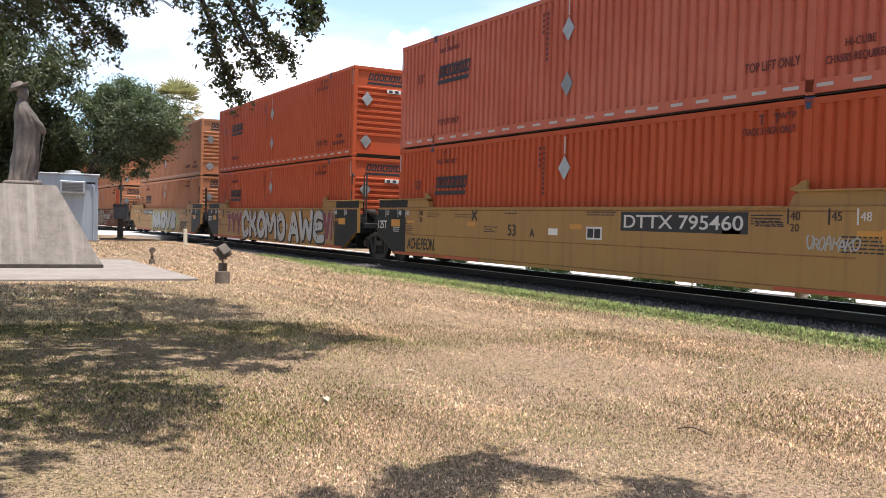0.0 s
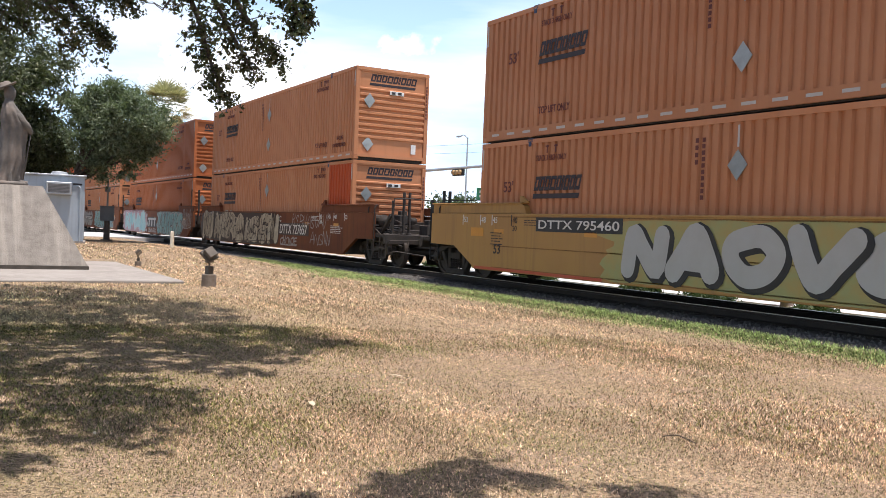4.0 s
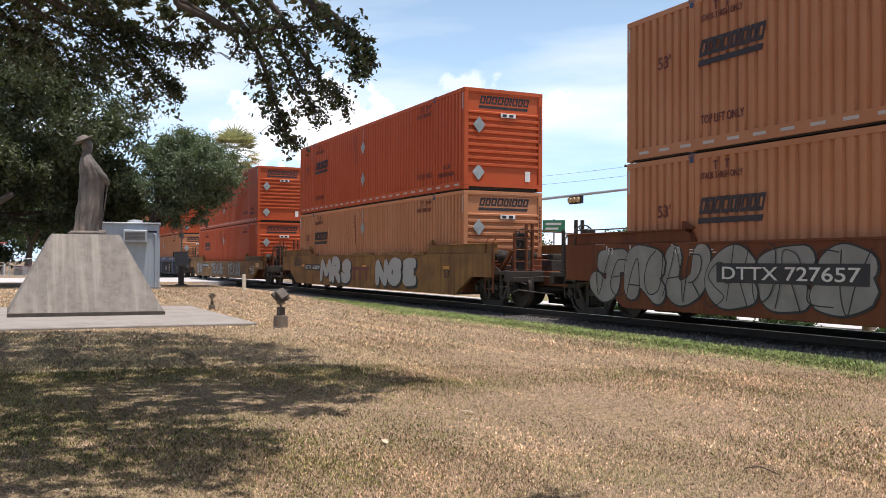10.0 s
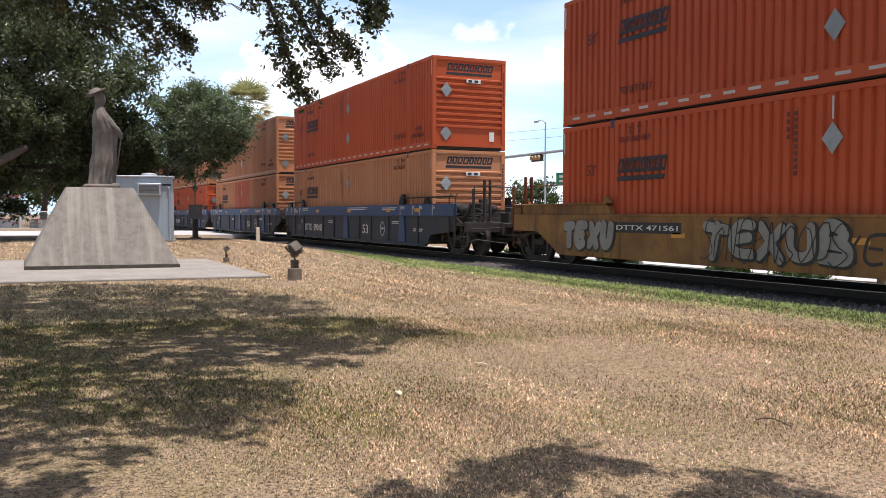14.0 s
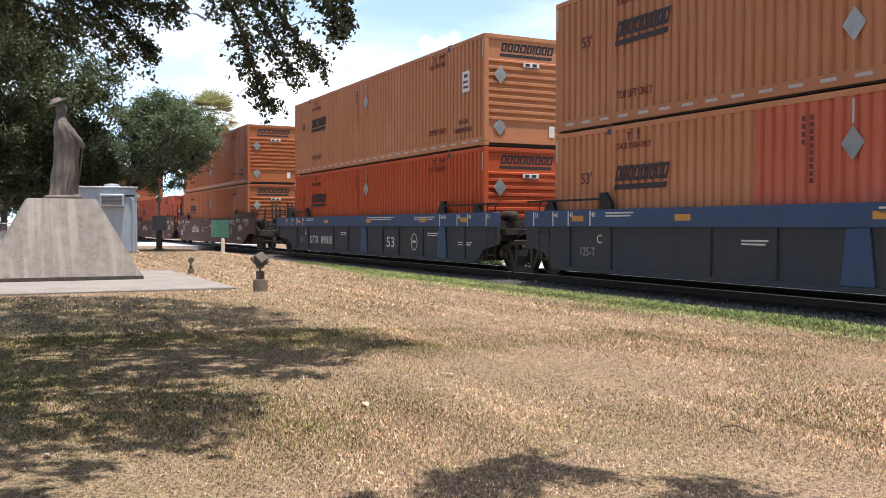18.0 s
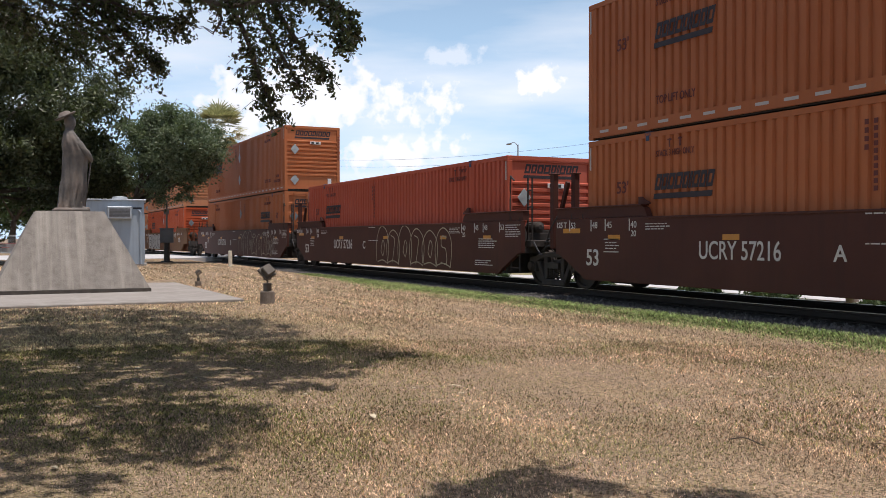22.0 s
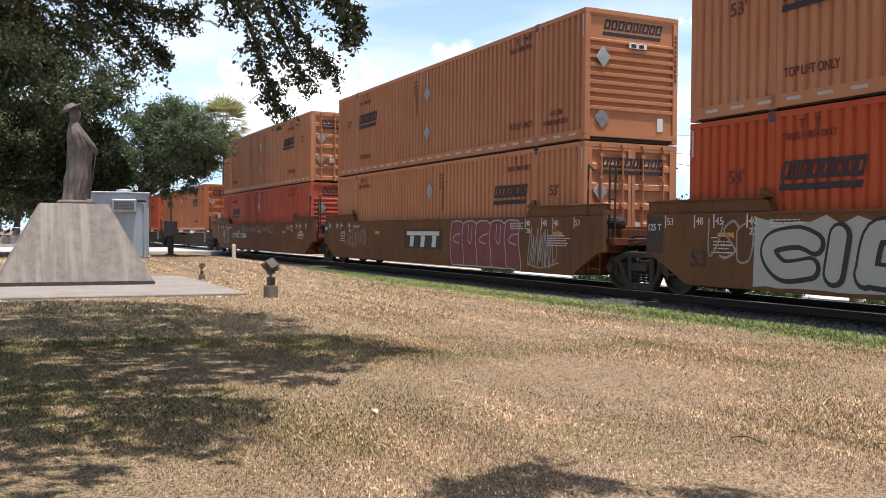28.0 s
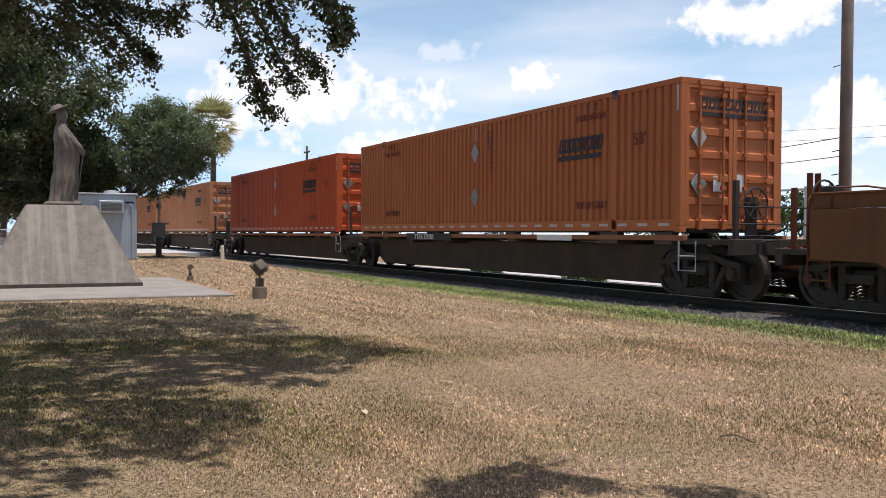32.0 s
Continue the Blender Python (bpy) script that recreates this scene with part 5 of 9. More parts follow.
def hoses(car, F):
    """Black brake hoses strung across the end."""
    rnd = random.Random(8)
    for k in range(5):
        y, z = rnd.uniform(-0.9, 0.6), rnd.uniform(0.85, 1.45)
        pts = [(0, y, z), (0.5, y + rnd.uniform(-0.2, 0.2), z - rnd.uniform(0.1, 0.3)), (1.0, y + rnd.uniform(-0.3, 0.3), z - 0.05), (1.5, y, z + rnd.uniform(-0.1, 0.15))]
        part("brake_hose", cached(("hose", k), lambda: Solid().tube(spline(pts, 6), 0.024, 6).mesh("brake_hose", BLACK)), car, F)


def end_gear(car, sx, coupled, paint, brake=False, high=2.03, masts=True, tall=False):
    """What lies past the well at one end: bulkhead, deck, sill, and at a coupled end a platform with its fittings."""
    F = pose(0, 0, 0, 0, 0, 0 if sx > 0 else 180)
    reach = 11.75 if coupled else 9.65
    far = 9.9 if coupled else 9.0
    key = (coupled, paint.name)
    part("bulkhead", cached(("bulk", paint.name), lambda: Solid().box(8.12, 8.20, -1.38, 1.38, 0.55, 1.60).mesh("bulkhead", paint, bevel=0.01)), car, F)
    part("end_deck", cached(("deck", key), lambda: Solid().box(8.20, far, -1.38, 1.38, 1.02, 1.18).mesh("end_deck", paint, bevel=0.01)), car, F)
    part("centre_sill", cached(("sill", key), lambda: Solid().box(8.21, reach, -0.33, 0.33, 0.82, 1.20).mesh("centre_sill", paint, bevel=0.01)), car, F)
    part("deck_plate", cached(("dplate", key), lambda: Solid().box(8.9, far - 0.3 if coupled else 9.2, -1.30, 1.30, 1.18, 1.34).mesh("deck_plate", paint, bevel=0.01)), car, F)
    for x in (8.35, 8.62):
        part("cross_bar", cached(("cbar", paint.name), lambda: Solid().box(0, 0.08, -1.40, 1.40, 1.18, 1.52).mesh("cross_bar", paint, bevel=0.01)), car, F @ pose(x, 0, 0))
    hoses(car, F @ pose(8.5 if coupled else 8.25, 0, 0))
    part("brake_cylinder", cached("cyl", lambda: Solid().lathe([(8.35, 0.05), (8.40, 0.14), (8.85, 0.14), (8.90, 0.05)], "x", 14, (0, -0.85, 1.66)).mesh("brake_cylinder", GRIME)), car, F)
    part("air_reservoir", cached("res", lambda: Solid().lathe([(8.36, 0.03), (8.4, 0.11), (9.0, 0.11), (9.04, 0.03)], "x", 12, (0, 0.45, 1.62)).mesh("air_reservoir", GRIME)), car, F)
    if coupled:
        part("end_platform", cached("platform", lambda: Solid().box(9.93, 10.69, -1.40, 1.40, 1.10, 1.16).mesh("end_platform", GRIME)), car, F)
        bar = cached("gbar", lambda: Solid().box(0, 0.03, -1.40, 1.40, 1.16, 1.185).mesh("grating_bar", GRIME))
        for i in range(10):
            part("grating_bar", bar, car, F @ pose(9.95 + i * 0.075, 0, 0))
        part("end_beam", cached("ebeam", lambda: Solid().box(10.70, 10.82, -1.45, 1.45, 0.92, 1.20).mesh("end_beam", GRIME, bevel=0.01)), car, F)
        part("end_beam", cached("ebeam2", lambda: Solid().box(9.80, 9.92, -1.44, 1.44, 0.98, 1.22).mesh("end_beam", GRIME, bevel=0.01)), car, F)
        for y, h in ((-1.15, 1.0), (-0.80, 1.25), (-0.62, 1.25), (0.75, 1.0)):
            part("stanchion", cached(("stan", paint.name, h), lambda: Solid().box(-0.05, 0.05, -0.025, 0.025, 0, h).box(-0.09, 0.09, -0.05, 0.05, 0, 0.06).mesh("stanchion", paint, bevel=0.006)), car, F @ pose(10.70, y * sx, 1.18))
        part("hand_rail", cached(("erail", paint.name), lambda: Solid().tube([(0, -1.15, 0.92), (0, -1.15, 1.05), (0, -0.62, 1.08), (0, 0.75, 1.0), (0, 0.78, 0.6)], 0.018, 6).mesh("hand_rail", paint)), car, F @ pose(10.76, 0, 1.18))
        part("coupler", cached("coupler", lambda: Solid().box(11.35, 11.80, -0.14, 0.14, 0.78, 1.05).prism([(11.72, 0.74), (11.98, 0.76), (11.98, 1.06), (11.72, 1.08)], -0.20, 0.16).mesh("coupler", TRUCK_STEEL, bevel=0.02)), car, F)
        part("uncoupling_lever", cached("lever", lambda: Solid().tube([(10.78, -1.42, 0.85), (11.0, -1.35, 1.02), (11.35, -0.9, 1.05), (11.55, -0.2, 1.08)], 0.016, 6).tube([(10.6, -1.3, 0.6), (11.0, -1.2, 0.72), (11.5, -0.5, 0.62)], 0.02, 6).mesh("uncoupling_lever", GRIME)), car, F)
        part("ladder", cached(("ladder", paint.name), lambda: ladder_mesh(paint)), car, F @ pose(9.72 if sx > 0 else 9.72, -1.47, 0.0))
        part("ladder", cached(("ladder", paint.name), lambda: ladder_mesh(paint)), car, F @ pose(10.14, 1.47, 0.0, 0, 0, 180))
        if brake:
            part("brake_wheel", cached("bwheel", brake_wheel_mesh), car, F @ pose(10.45, -0.75 * sx, 2.02), label="spoked hand brake wheel")
            part("brake_stand", cached("bstand", lambda: Solid().box(10.15, 10.38, -0.22, 0.22, 1.16, 1.55).box(10.2, 10.42, -0.14, 0.14, 1.55, 2.2).mesh("brake_stand", GRIME, bevel=0.02)), car, F @ pose(0, -0.72 * sx, 0))
        gear = Solid()
        gear.lathe([(9.0, 0.04), (9.06, 0.19), (9.74, 0.19), (9.80, 0.04)], "x", 14, (0, -0.95, 1.58))
        part("air_reservoir", cached("tank", lambda: gear.mesh("air_reservoir", GRIME)), car, F, label="grimy air reservoir tank")
        part("valve_box", cached("valve", lambda: Solid().box(9.05, 9.45, -0.30, 0.10, 1.34, 1.78).box(9.15, 9.35, -0.22, 0.02, 1.78, 1.92).lathe([(9.0, 0.10), (9.06, 0.12), (9.1, 0.05)], "x", 10, (0, -0.1, 1.55)).mesh("valve_box", TRUCK_STEEL, bevel=0.02)), car, F)
        part("brake_pipe", cached("bpipe", lambda: Solid().tube(spline([(8.9, -1.30, 1.30), (9.4, -1.34, 1.42), (9.9, -1.30, 1.32), (10.5, -1.20, 1.02), (10.9, -0.9, 0.86)], 5), 0.022, 6).tube(spline([(9.3, -0.6, 1.34), (9.8, -0.7, 1.62), (10.4, -0.6, 1.45), (10.8, -0.4, 0.95)], 5), 0.018, 6).mesh("brake_pipe", GRIME)), car, F)
        part("step_bracket", cached("sbrk", lambda: Solid().tube([(10.5, -1.44, 1.12), (10.5, -1.46, 0.52), (10.92, -1.46, 0.52), (10.92, -1.44, 1.0)], 0.02, 6).tube([(10.5, -1.46, 0.80), (10.92, -1.46, 0.80)], 0.016, 6).mesh("step_bracket", GRIME)), car, F)
        part("end_brace", cached(("brace", paint.name), lambda: Solid().prism([(9.95, 1.18), (10.05, 1.18), (10.70, 1.72), (10.62, 1.78)], -1.22, -1.14).prism([(9.95, 1.18), (10.05, 1.18), (10.70, 1.72), (10.62, 1.78)], 0.70, 0.78).mesh("end_brace", paint)), car, F)
        for z in (1.45, 1.75, 2.05):
            part("rung", cached(("erung", paint.name), lambda: Solid().tube([(10.70, -1.15, 0), (10.70, -0.62, 0)], 0.014, 5).mesh("rung", paint)), car, F @ pose(0, 0, z))
        part("chain_box", cached("cbox", lambda: Solid().box(10.0, 10.5, 0.1, 0.7, 1.16, 1.50).box(10.1, 10.4, 0.2, 0.5, 1.50, 1.66).mesh("chain_box", TRUCK_STEEL, bevel=0.02)), car, F)
        truck(car, sx * 9.5)
    else:
        n = -1 if sx > 0 else 1                     # the side of the end that faces the lawn
        part("ladder", cached(("ladder", paint.name), lambda: ladder_mesh(paint)), car, F @ pose(HL + 0.42, -1.44 if sx > 0 else 1.44, -0.05, 0, 0, 0 if sx > 0 else 180))
        if not masts:
            return
        if sx > 0:
            part("grab_rod", cached("grab", lambda: Solid().tube(spline([(8.44, 0, 1.55), (8.44, 0, 2.80), (8.52, 0, 2.86), (8.62, 0, 2.80)], 5), 0.024, 6).mesh("grab_rod", GRIME)), car, F @ pose(0, -1.43, 0))
            for x in (8.92, 9.12):
                part("stanchion", cached("astan", lambda: Solid().tube([(0, 0, 1.3), (0, 0, 2.86)], 0.026, 6).box(-0.05, 0.05, -0.05, 0.05, 1.3, 1.36).mesh("stanchion", GRIME)), car, F @ pose(x, -1.22, 0))
            for z in (1.75, 2.15, 2.55):
                part("rung", cached("arung", lambda: Solid().tube([(8.92, 0, 0), (9.12, 0, 0)], 0.014, 5).mesh("rung", GRIME)), car, F @ pose(0, -1.22, z))
            part("step_box", cached("sbox", lambda: Solid().box(8.6, 9.05, -0.05, 0.05, 1.30, 1.62).mesh("step_box", GRIME, bevel=0.01)), car, F @ pose(0, -1.40, 0))
        elif tall:
            for x, y in ((9.62, 1.16), (9.20, 0.86)):
                part("mast_post", cached("mpost", lambda: Solid().box(-0.075, 0.075, -0.07, 0.07, 1.15, 2.86).box(-0.10, 0.10, -0.10, 0.10, 2.86, 2.89).mesh("mast_post", OXIDE, bevel=0.01)), car, F @ pose(x, y, 0), label="dark brown steel mast post")
            part("mast_brace", cached("mbrace", lambda: Solid().prism([(9.22, 2.66), (9.86, 1.15), (9.94, 1.15), (9.30, 2.70)], -0.04, 0.04).mesh("mast_brace", OXIDE)), car, F @ pose(0, 1.02, 0))
            part("hose_loop", cached("hloop", lambda: Solid().tube(spline([(8.7, 0, 1.5), (9.1, 0, 1.95), (9.6, 0, 1.55), (9.9, 0, 1.0), (10.3, 0, 1.3)], 6), 0.018, 6).mesh("hose_loop", BLACK)), car, F @ pose(0, 1.30, 0))


def well_car(paint, coupled_l, coupled_r, label, ends=None, brake_l=False, brake_r=False, truck_l=False, blue=False, mid=1.81, high=2.03):
    """One unit of a double-stack well car; origin over the track at the middle of its well."""
    car = thing("well_car", label, "railcar", "cars of the train")
    el, er = (2.0 if coupled_l else 0.98), (2.0 if coupled_r else 0.98)
    if not blue:
        def wall(sg):
            s = Solid()
            s.prism(side_outline(el, er, mid), -0.05, 0.05)
            return s.mesh("side_wall", paint)
        w = cached(("wall", paint.name, el, er, mid), lambda: wall(-1))
        part("side_wall", w, car, pose(0, -CAR_HALF + 0.05, 0))
        w2 = cached(("wall", paint.name, er, el, mid), lambda: Solid().prism(side_outline(er, el, mid), -0.05, 0.05).mesh("side_wall", paint))
        part("side_wall", w2, car, pose(0, CAR_HALF - 0.05, 0, 0, 0, 180))
        for sy in (-1, 1):
            part("top_chord", cached(("chord", paint.name, mid), lambda: Solid().box(-5.84, 5.84, -0.10, 0.10, mid - 0.04, mid + 0.005).mesh("top_chord", paint, bevel=0.01)), car, pose(0, sy * (CAR_HALF - 0.075), 0))
            part("bottom_chord", cached(("bchord", paint.name), lambda: Solid().box(-7.9, 7.9, -0.085, 0.085, 0.495, 0.54).mesh("bottom_chord", paint, bevel=0.01)), car, pose(0, sy * (CAR_HALF - 0.09), 0))
            for sx in (-1, 1):
                e = er if sx > 0 else el
                turn = 0 if sx > 0 else 180
                part("raised_rail", cached(("rrail", paint.name, e, high, mid), lambda: Solid().prism([(5.90, mid + 0.008), (HL + e, mid + 0.008), (HL + e, high), (6.08, high), (5.98, high - 0.05)], -0.07, 0.07).mesh("raised_rail", paint)), car, pose(0, sy * (CAR_HALF - 0.115), 0, 0, 0, turn))
                part("end_chord", cached(("echord", paint.name, e, high), lambda: Solid().box(6.03, HL + e + 0.02, -0.11, 0.11, high + 0.002, high + 0.035).mesh("end_chord", paint, bevel=0.01)), car, pose(0, sy * (CAR_HALF - 0.105), 0, 0, 0, turn))
                part("container_guide", cached(("guide", paint.name), lambda: Solid().prism([(-0.22, 0), (0.10, 0), (0.10, 0.15), (0.02, 0.15), (-0.08, 0.08), (-0.22, 0.03)], -0.03, 0.04).mesh("container_guide", paint, bevel=0.008)), car,
                     pose(sx * 6.1, sy * (CAR_HALF - 0.10), high + 0.03, 0, 0, 180 if sx < 0 else 0))
    else:
        for sy in (-1, 1):
            R2 = pose(0, sy * (CAR_HALF - 0.05), 0, 0, 0, 0 if sy < 0 else 180)
            la, lb = (el, er) if sy < 0 else (er, el)
            part("side_wall", cached(("bluewall", la, lb), lambda: Solid().prism([(-7.95, 0.45), (7.95, 0.45), (8.3, 0.80), (HL + lb, 0.95), (HL + lb, 1.40), (-HL - la, 1.40), (-HL - la, 0.95), (-8.3, 0.80)], -0.0, 0.05).mesh("side_wall", BLUE_DIRT)), car, R2)
            part("top_chord", cached(("bluetop", la, lb), lambda: Solid().box(-HL - la, HL + lb, -0.06, 0.07, 1.385, 1.757).mesh("top_chord", BLUE, bevel=0.015)), car, R2, label="blue box-section top chord")
            part("bottom_chord", cached("bluebot", lambda: Solid().box(-7.9, 7.9, -0.05, 0.05, 0.43, 0.52).mesh("bottom_chord", BLUE_DIRT, bevel=0.01)), car, R2)
            post = cached("bluepost", lambda: Solid().box(-0.06, 0.06, -0.05, 0.0, 0.52, 1.385).mesh("side_post", BLUE_DIRT, bevel=0.012))
            wide = cached("bluewide", lambda: Solid().prism([(-0.30, 0.52), (0.30, 0.52), (0.20, 1.385), (-0.20, 1.385)], -0.055, 0.0).mesh("side_post", BLUE, bevel=0.012))
            for x in (-7.28, -5.82, -2.95, -1.45, 0.14, 1.68, 2.96, 4.7, 6.0, 7.3) if sy < 0 else (-7.28, -5.82, -4.4, -2.95, -1.45, 0.14, 1.68, 2.96, 4.7, 6.0, 7.3):
                part("side_post", wide if x in (0.14, 6.0) else post, car, R2 @ pose(x, 0, 0))
            part("side_stringer", cached("bluestr", lambda: Solid().box(-7.9, 7.9, -0.02, 0.0, 1.25, 1.28).mesh("side_stringer", BLUE_DIRT)), car, R2)
            for sx in (-1, 1):
                e = lb if sx > 0 else la
                part("guide_rail", cached(("brail", e), lambda: Solid().box(5.9, HL + e - 0.1, -0.05, 0.05, 1.95, 1.99).prism([(5.75, 1.757), (6.15, 1.757), (6.15, 2.10), (5.95, 2.10), (5.75, 1.86)], -0.04, 0.04).prism([(7.8, 1.757), (8.25, 1.757), (8.1, 1.96), (7.9, 1.96)], -0.04, 0.04).mesh("guide_rail", DARK_PANEL)), car,
                     R2 @ pose(0, 0.0, 0, 0, 0, 0 if sx > 0 else 180))
    part("well_floor", cached(("floor", paint.name), lambda: floor_mesh()), car)
    end_gear(car, -1, coupled_l, DARK_PANEL if ends else (GRIME if paint in (RUST_BROWN, OXIDE, BLUE) else RUST_BROWN), brake_l, masts=not blue, tall=paint is OXIDE)
    end_gear(car, 1, coupled_r, DARK_PANEL if ends else (GRIME if paint in (RUST_BROWN, OXIDE, BLUE) else RUST_BROWN), brake_r, masts=not blue, tall=paint is OXIDE)
    if truck_l:
        truck(car, -(HL + 1.72))
    if ends:
        for sx, e, free in ((-1, el, not coupled_l), (1, er, not coupled_r)):
            if free:
                o = [(7.2, 0.515), (7.95, 0.515), (8.15, 0.645), (8.9, 1.025), (HL + e - 0.004, 1.045), (HL + e - 0.004, mid - 0.048), (7.2, mid - 0.048)]
                o = o if sx > 0 else [(-x, z) for x, z in reversed(o)]
                part("end_panel", cached(("epanel", sx, e), lambda: Solid().prism(o, -0.003, 0).mesh("end_panel", DARK_PANEL)), car, pose(0, -CAR_HALF, 0), label="dark painted end panel")
                a, b = (7.2, HL + e - 0.004) if sx > 0 else (-HL - e + 0.004, -7.2)
                part("end_panel", cached(("etop", sx, e), lambda: Solid().box(a, b, -0.003, 0, mid + 0.012, high - 0.002).mesh("end_panel", DARK_PANEL)), car, pose(0, -CAR_HALF + 0.045, 0), label="dark painted end panel")
    # amber reflectors along the side
    zr = 1.57 if blue else mid - 0.40
    for x in (-7.1, -3.8, 0.4, 4.6, 7.15):
        plate(car, x, x + 0.40, zr - 0.05, zr + 0.05, AMBER, "reflector", "amber reflector") if not blue else part("reflector", Solid().box(x, x + 0.42, -0.003, 0, zr - 0.06, zr + 0.06).mesh("reflector", AMBER), car, pose(0, -CAR_HALF - 0.012, 0), label="amber reflector")
    return car


def floor_mesh():
    s = Solid()
    s.box(-8.12, -7.2, -1.38, 1.38, 0.51, WELL_FLOOR)
    s.box(7.2, 8.12, -1.38, 1.38, 0.51, WELL_FLOOR)
    for x in (-5.6, -3.0, -0.5, 2.0, 4.6):
        s.box(x, x + 0.5, -1.38, 1.38, 0.52, WELL_FLOOR - 0.01)
    s.box(-8.1, 8.1, -1.42, -1.28, 0.51, WELL_FLOOR)
    s.box(-8.1, 8.1, 1.28, 1.42, 0.51, WELL_FLOOR)
    return s.mesh("well_floor", SHADOW_STEEL)


def standard_marks(car, ink, size53=0.36, right=True, left53=True, dark_ends=False):
    """Load-limit stencils, size ticks and small print that the units share."""
    ticks = [(-6.35, "40"), (-7.15, "45"), (-7.65, "48"), (-8.45, "53")] + ([(5.98, "40"), (6.72, "45"), (7.20, "48"), (8.05, "53")] if right else [])
    for x, t in ticks:
        tone = WHITE_INK if dark_ends and abs(x) > 7.1 else ink
        part("lettering", text_mesh(t, 0.19, tone), car, pose(x, -CAR_HALF - 0.007, 1.60))
        part("size_tick", Solid().box(x - 0.055, x - 0.025, -0.003, 0, 1.54, 1.78).mesh("size_tick", tone), car, pose(0, -CAR_HALF - 0.005, 0))
    mark(car, "20", 5.98, 1.43, 0.17, ink)
    mark(car, "20", -6.35, 1.43, 0.17, ink)
    data_lines(car, 6.9, 1.36, 0.9, 5, ink)
    data_lines(car, -5.9, 1.66, 0.7, 3, ink, 0.05, 0.018)
    if left53:
        mark(car, "53", -7.88, 0.82, size53, ink, 0.006)
    data_lines(car, 5.2, 1.66, 0.6, 4, ink, 0.045, 0.018)
    plate(car, -7.25, -6.75, 1.10, 1.12, ink, "notice_frame")
    plate(car, -7.25, -6.75, 1.36, 1.38, ink, "notice_frame")
    data_lines(car, -7.2, 1.29, 0.42, 3, ink, 0.06, 0.022)


# ---- the spine cars at the end ----
def spine_car(coupled_r, label, number=False):
    car = thing("spine_car", label, "railcar", "cars of the train")
    dark = cached("spine_paint", lambda: material("grimy_spine_paint", (0.055, 0.042, 0.030), 0.8, second=(0.12, 0.075, 0.035), scale=1.4, amount=0.6, streak=(0.04, 0.03, 0.025), streak_amount=0.4))
    def beam():
        s = Solid()
        s.prism([(-8.6, 0.95), (-7.6, 0.42), (7.4, 0.42), (8.4, 0.95), (9.4, 0.95), (9.4, 1.22), (-9.2, 1.22), (-9.2, 0.95)], -0.62, 0.62)
        return s.mesh("centre_beam", dark, bevel=0.02)
    part("centre_beam", cached("spine_beam", beam), car)
    rust = cached("spine_rust", lambda: material("rusty_orange_deck_paint", (0.30, 0.12, 0.05), 0.75, second=(0.20, 0.085, 0.04), scale=1.5, amount=0.7))
    for sy in (-1, 1):
        part("side_sill", cached("spine_sill", lambda: Solid().box(-8.05, 8.2, -0.05, 0.05, 1.30, 1.40).mesh("side_sill", rust, bevel=0.01)), car, pose(0, sy * 1.26, 0))
    for x, w in ((-7.6, 0.5), (-5.9, 0.45), (-2.2, 0.35), (2.0, 0.35), (5.9, 0.6), (7.6, 0.5)):
        part("outrigger", cached(("outr", w), lambda: Solid().prism([(-w / 2, 1.22), (w / 2, 1.22), (w / 2, 1.34), (-w / 2, 1.34)], -1.30, 1.30).box(-w / 2, w / 2, -1.30, -1.12, 1.34, 1.456).box(-w / 2, w / 2, 1.12, 1.30, 1.34, 1.456).mesh("outrigger", dark, bevel=0.01)), car, pose(x, 0, 0))
    def side_step():
        s = Solid()
        s.tube([(0, 0, 0), (0, 0, -0.55), (0.45, 0, -0.55), (0.45, 0, 0)], 0.018, 6)
        s.tube([(0, 0, -0.28), (0.45, 0, -0.28)], 0.016, 6)
        return s.mesh("side_step", GALV)
    part("side_step", cached("sstep", side_step), car, pose(8.1, -1.34, 1.30), label="pale steel step")
    part("end_platform", cached("spine_end", lambda: Solid().box(8.2, 9.42, -1.3, 1.3, 1.24, 1.32).mesh("end_platform", GRIME)), car)
    part("end_beam", cached("spine_beam2", lambda: Solid().box(9.42, 9.55, -1.40, 1.40, 1.05, 1.34).mesh("end_beam", GRIME, bevel=0.01)), car)
    for y in (-1.29, 1.24):
        part("stanchion", cached("spine_stan", lambda: Solid().box(9.45, 9.53, -0.04, 0.04, 1.34, 2.35).mesh("stanchion", GRIME)), car, pose(0, y, 0))
    for z in (1.6, 1.9):
        part("hand_rail", cached("spine_rail", lambda: Solid().tube([(9.49, -1.29, 0), (9.49, 1.24, 0)], 0.016, 6).mesh("hand_rail", GRIME)), car, pose(0, 0, z))
    hoses(car, pose(8.2, 0, 0))
    if coupled_r:
        part("brake_wheel", cached("bwheel", brake_wheel_mesh), car, pose(9.12, -0.45, 1.98), label="spoked hand brake wheel")
        part("brake_stand", cached("sbstand", lambda: Solid().box(8.95, 9.05, -0.55, -0.35, 1.34, 2.1).mesh("brake_stand", GRIME)), car)
        part("coupler", cached("scoupler", lambda: Solid().box(9.5, 10.6, -0.15, 0.15, 0.80, 1.06).prism([(10.5, 0.74), (10.78, 0.76), (10.78, 1.06), (10.5, 1.10)], -0.20, 0.18).mesh("coupler", TRUCK_STEEL, bevel=0.02)), car)
        truck(car, 8.3)
    truck(car, -HL - 1.25)
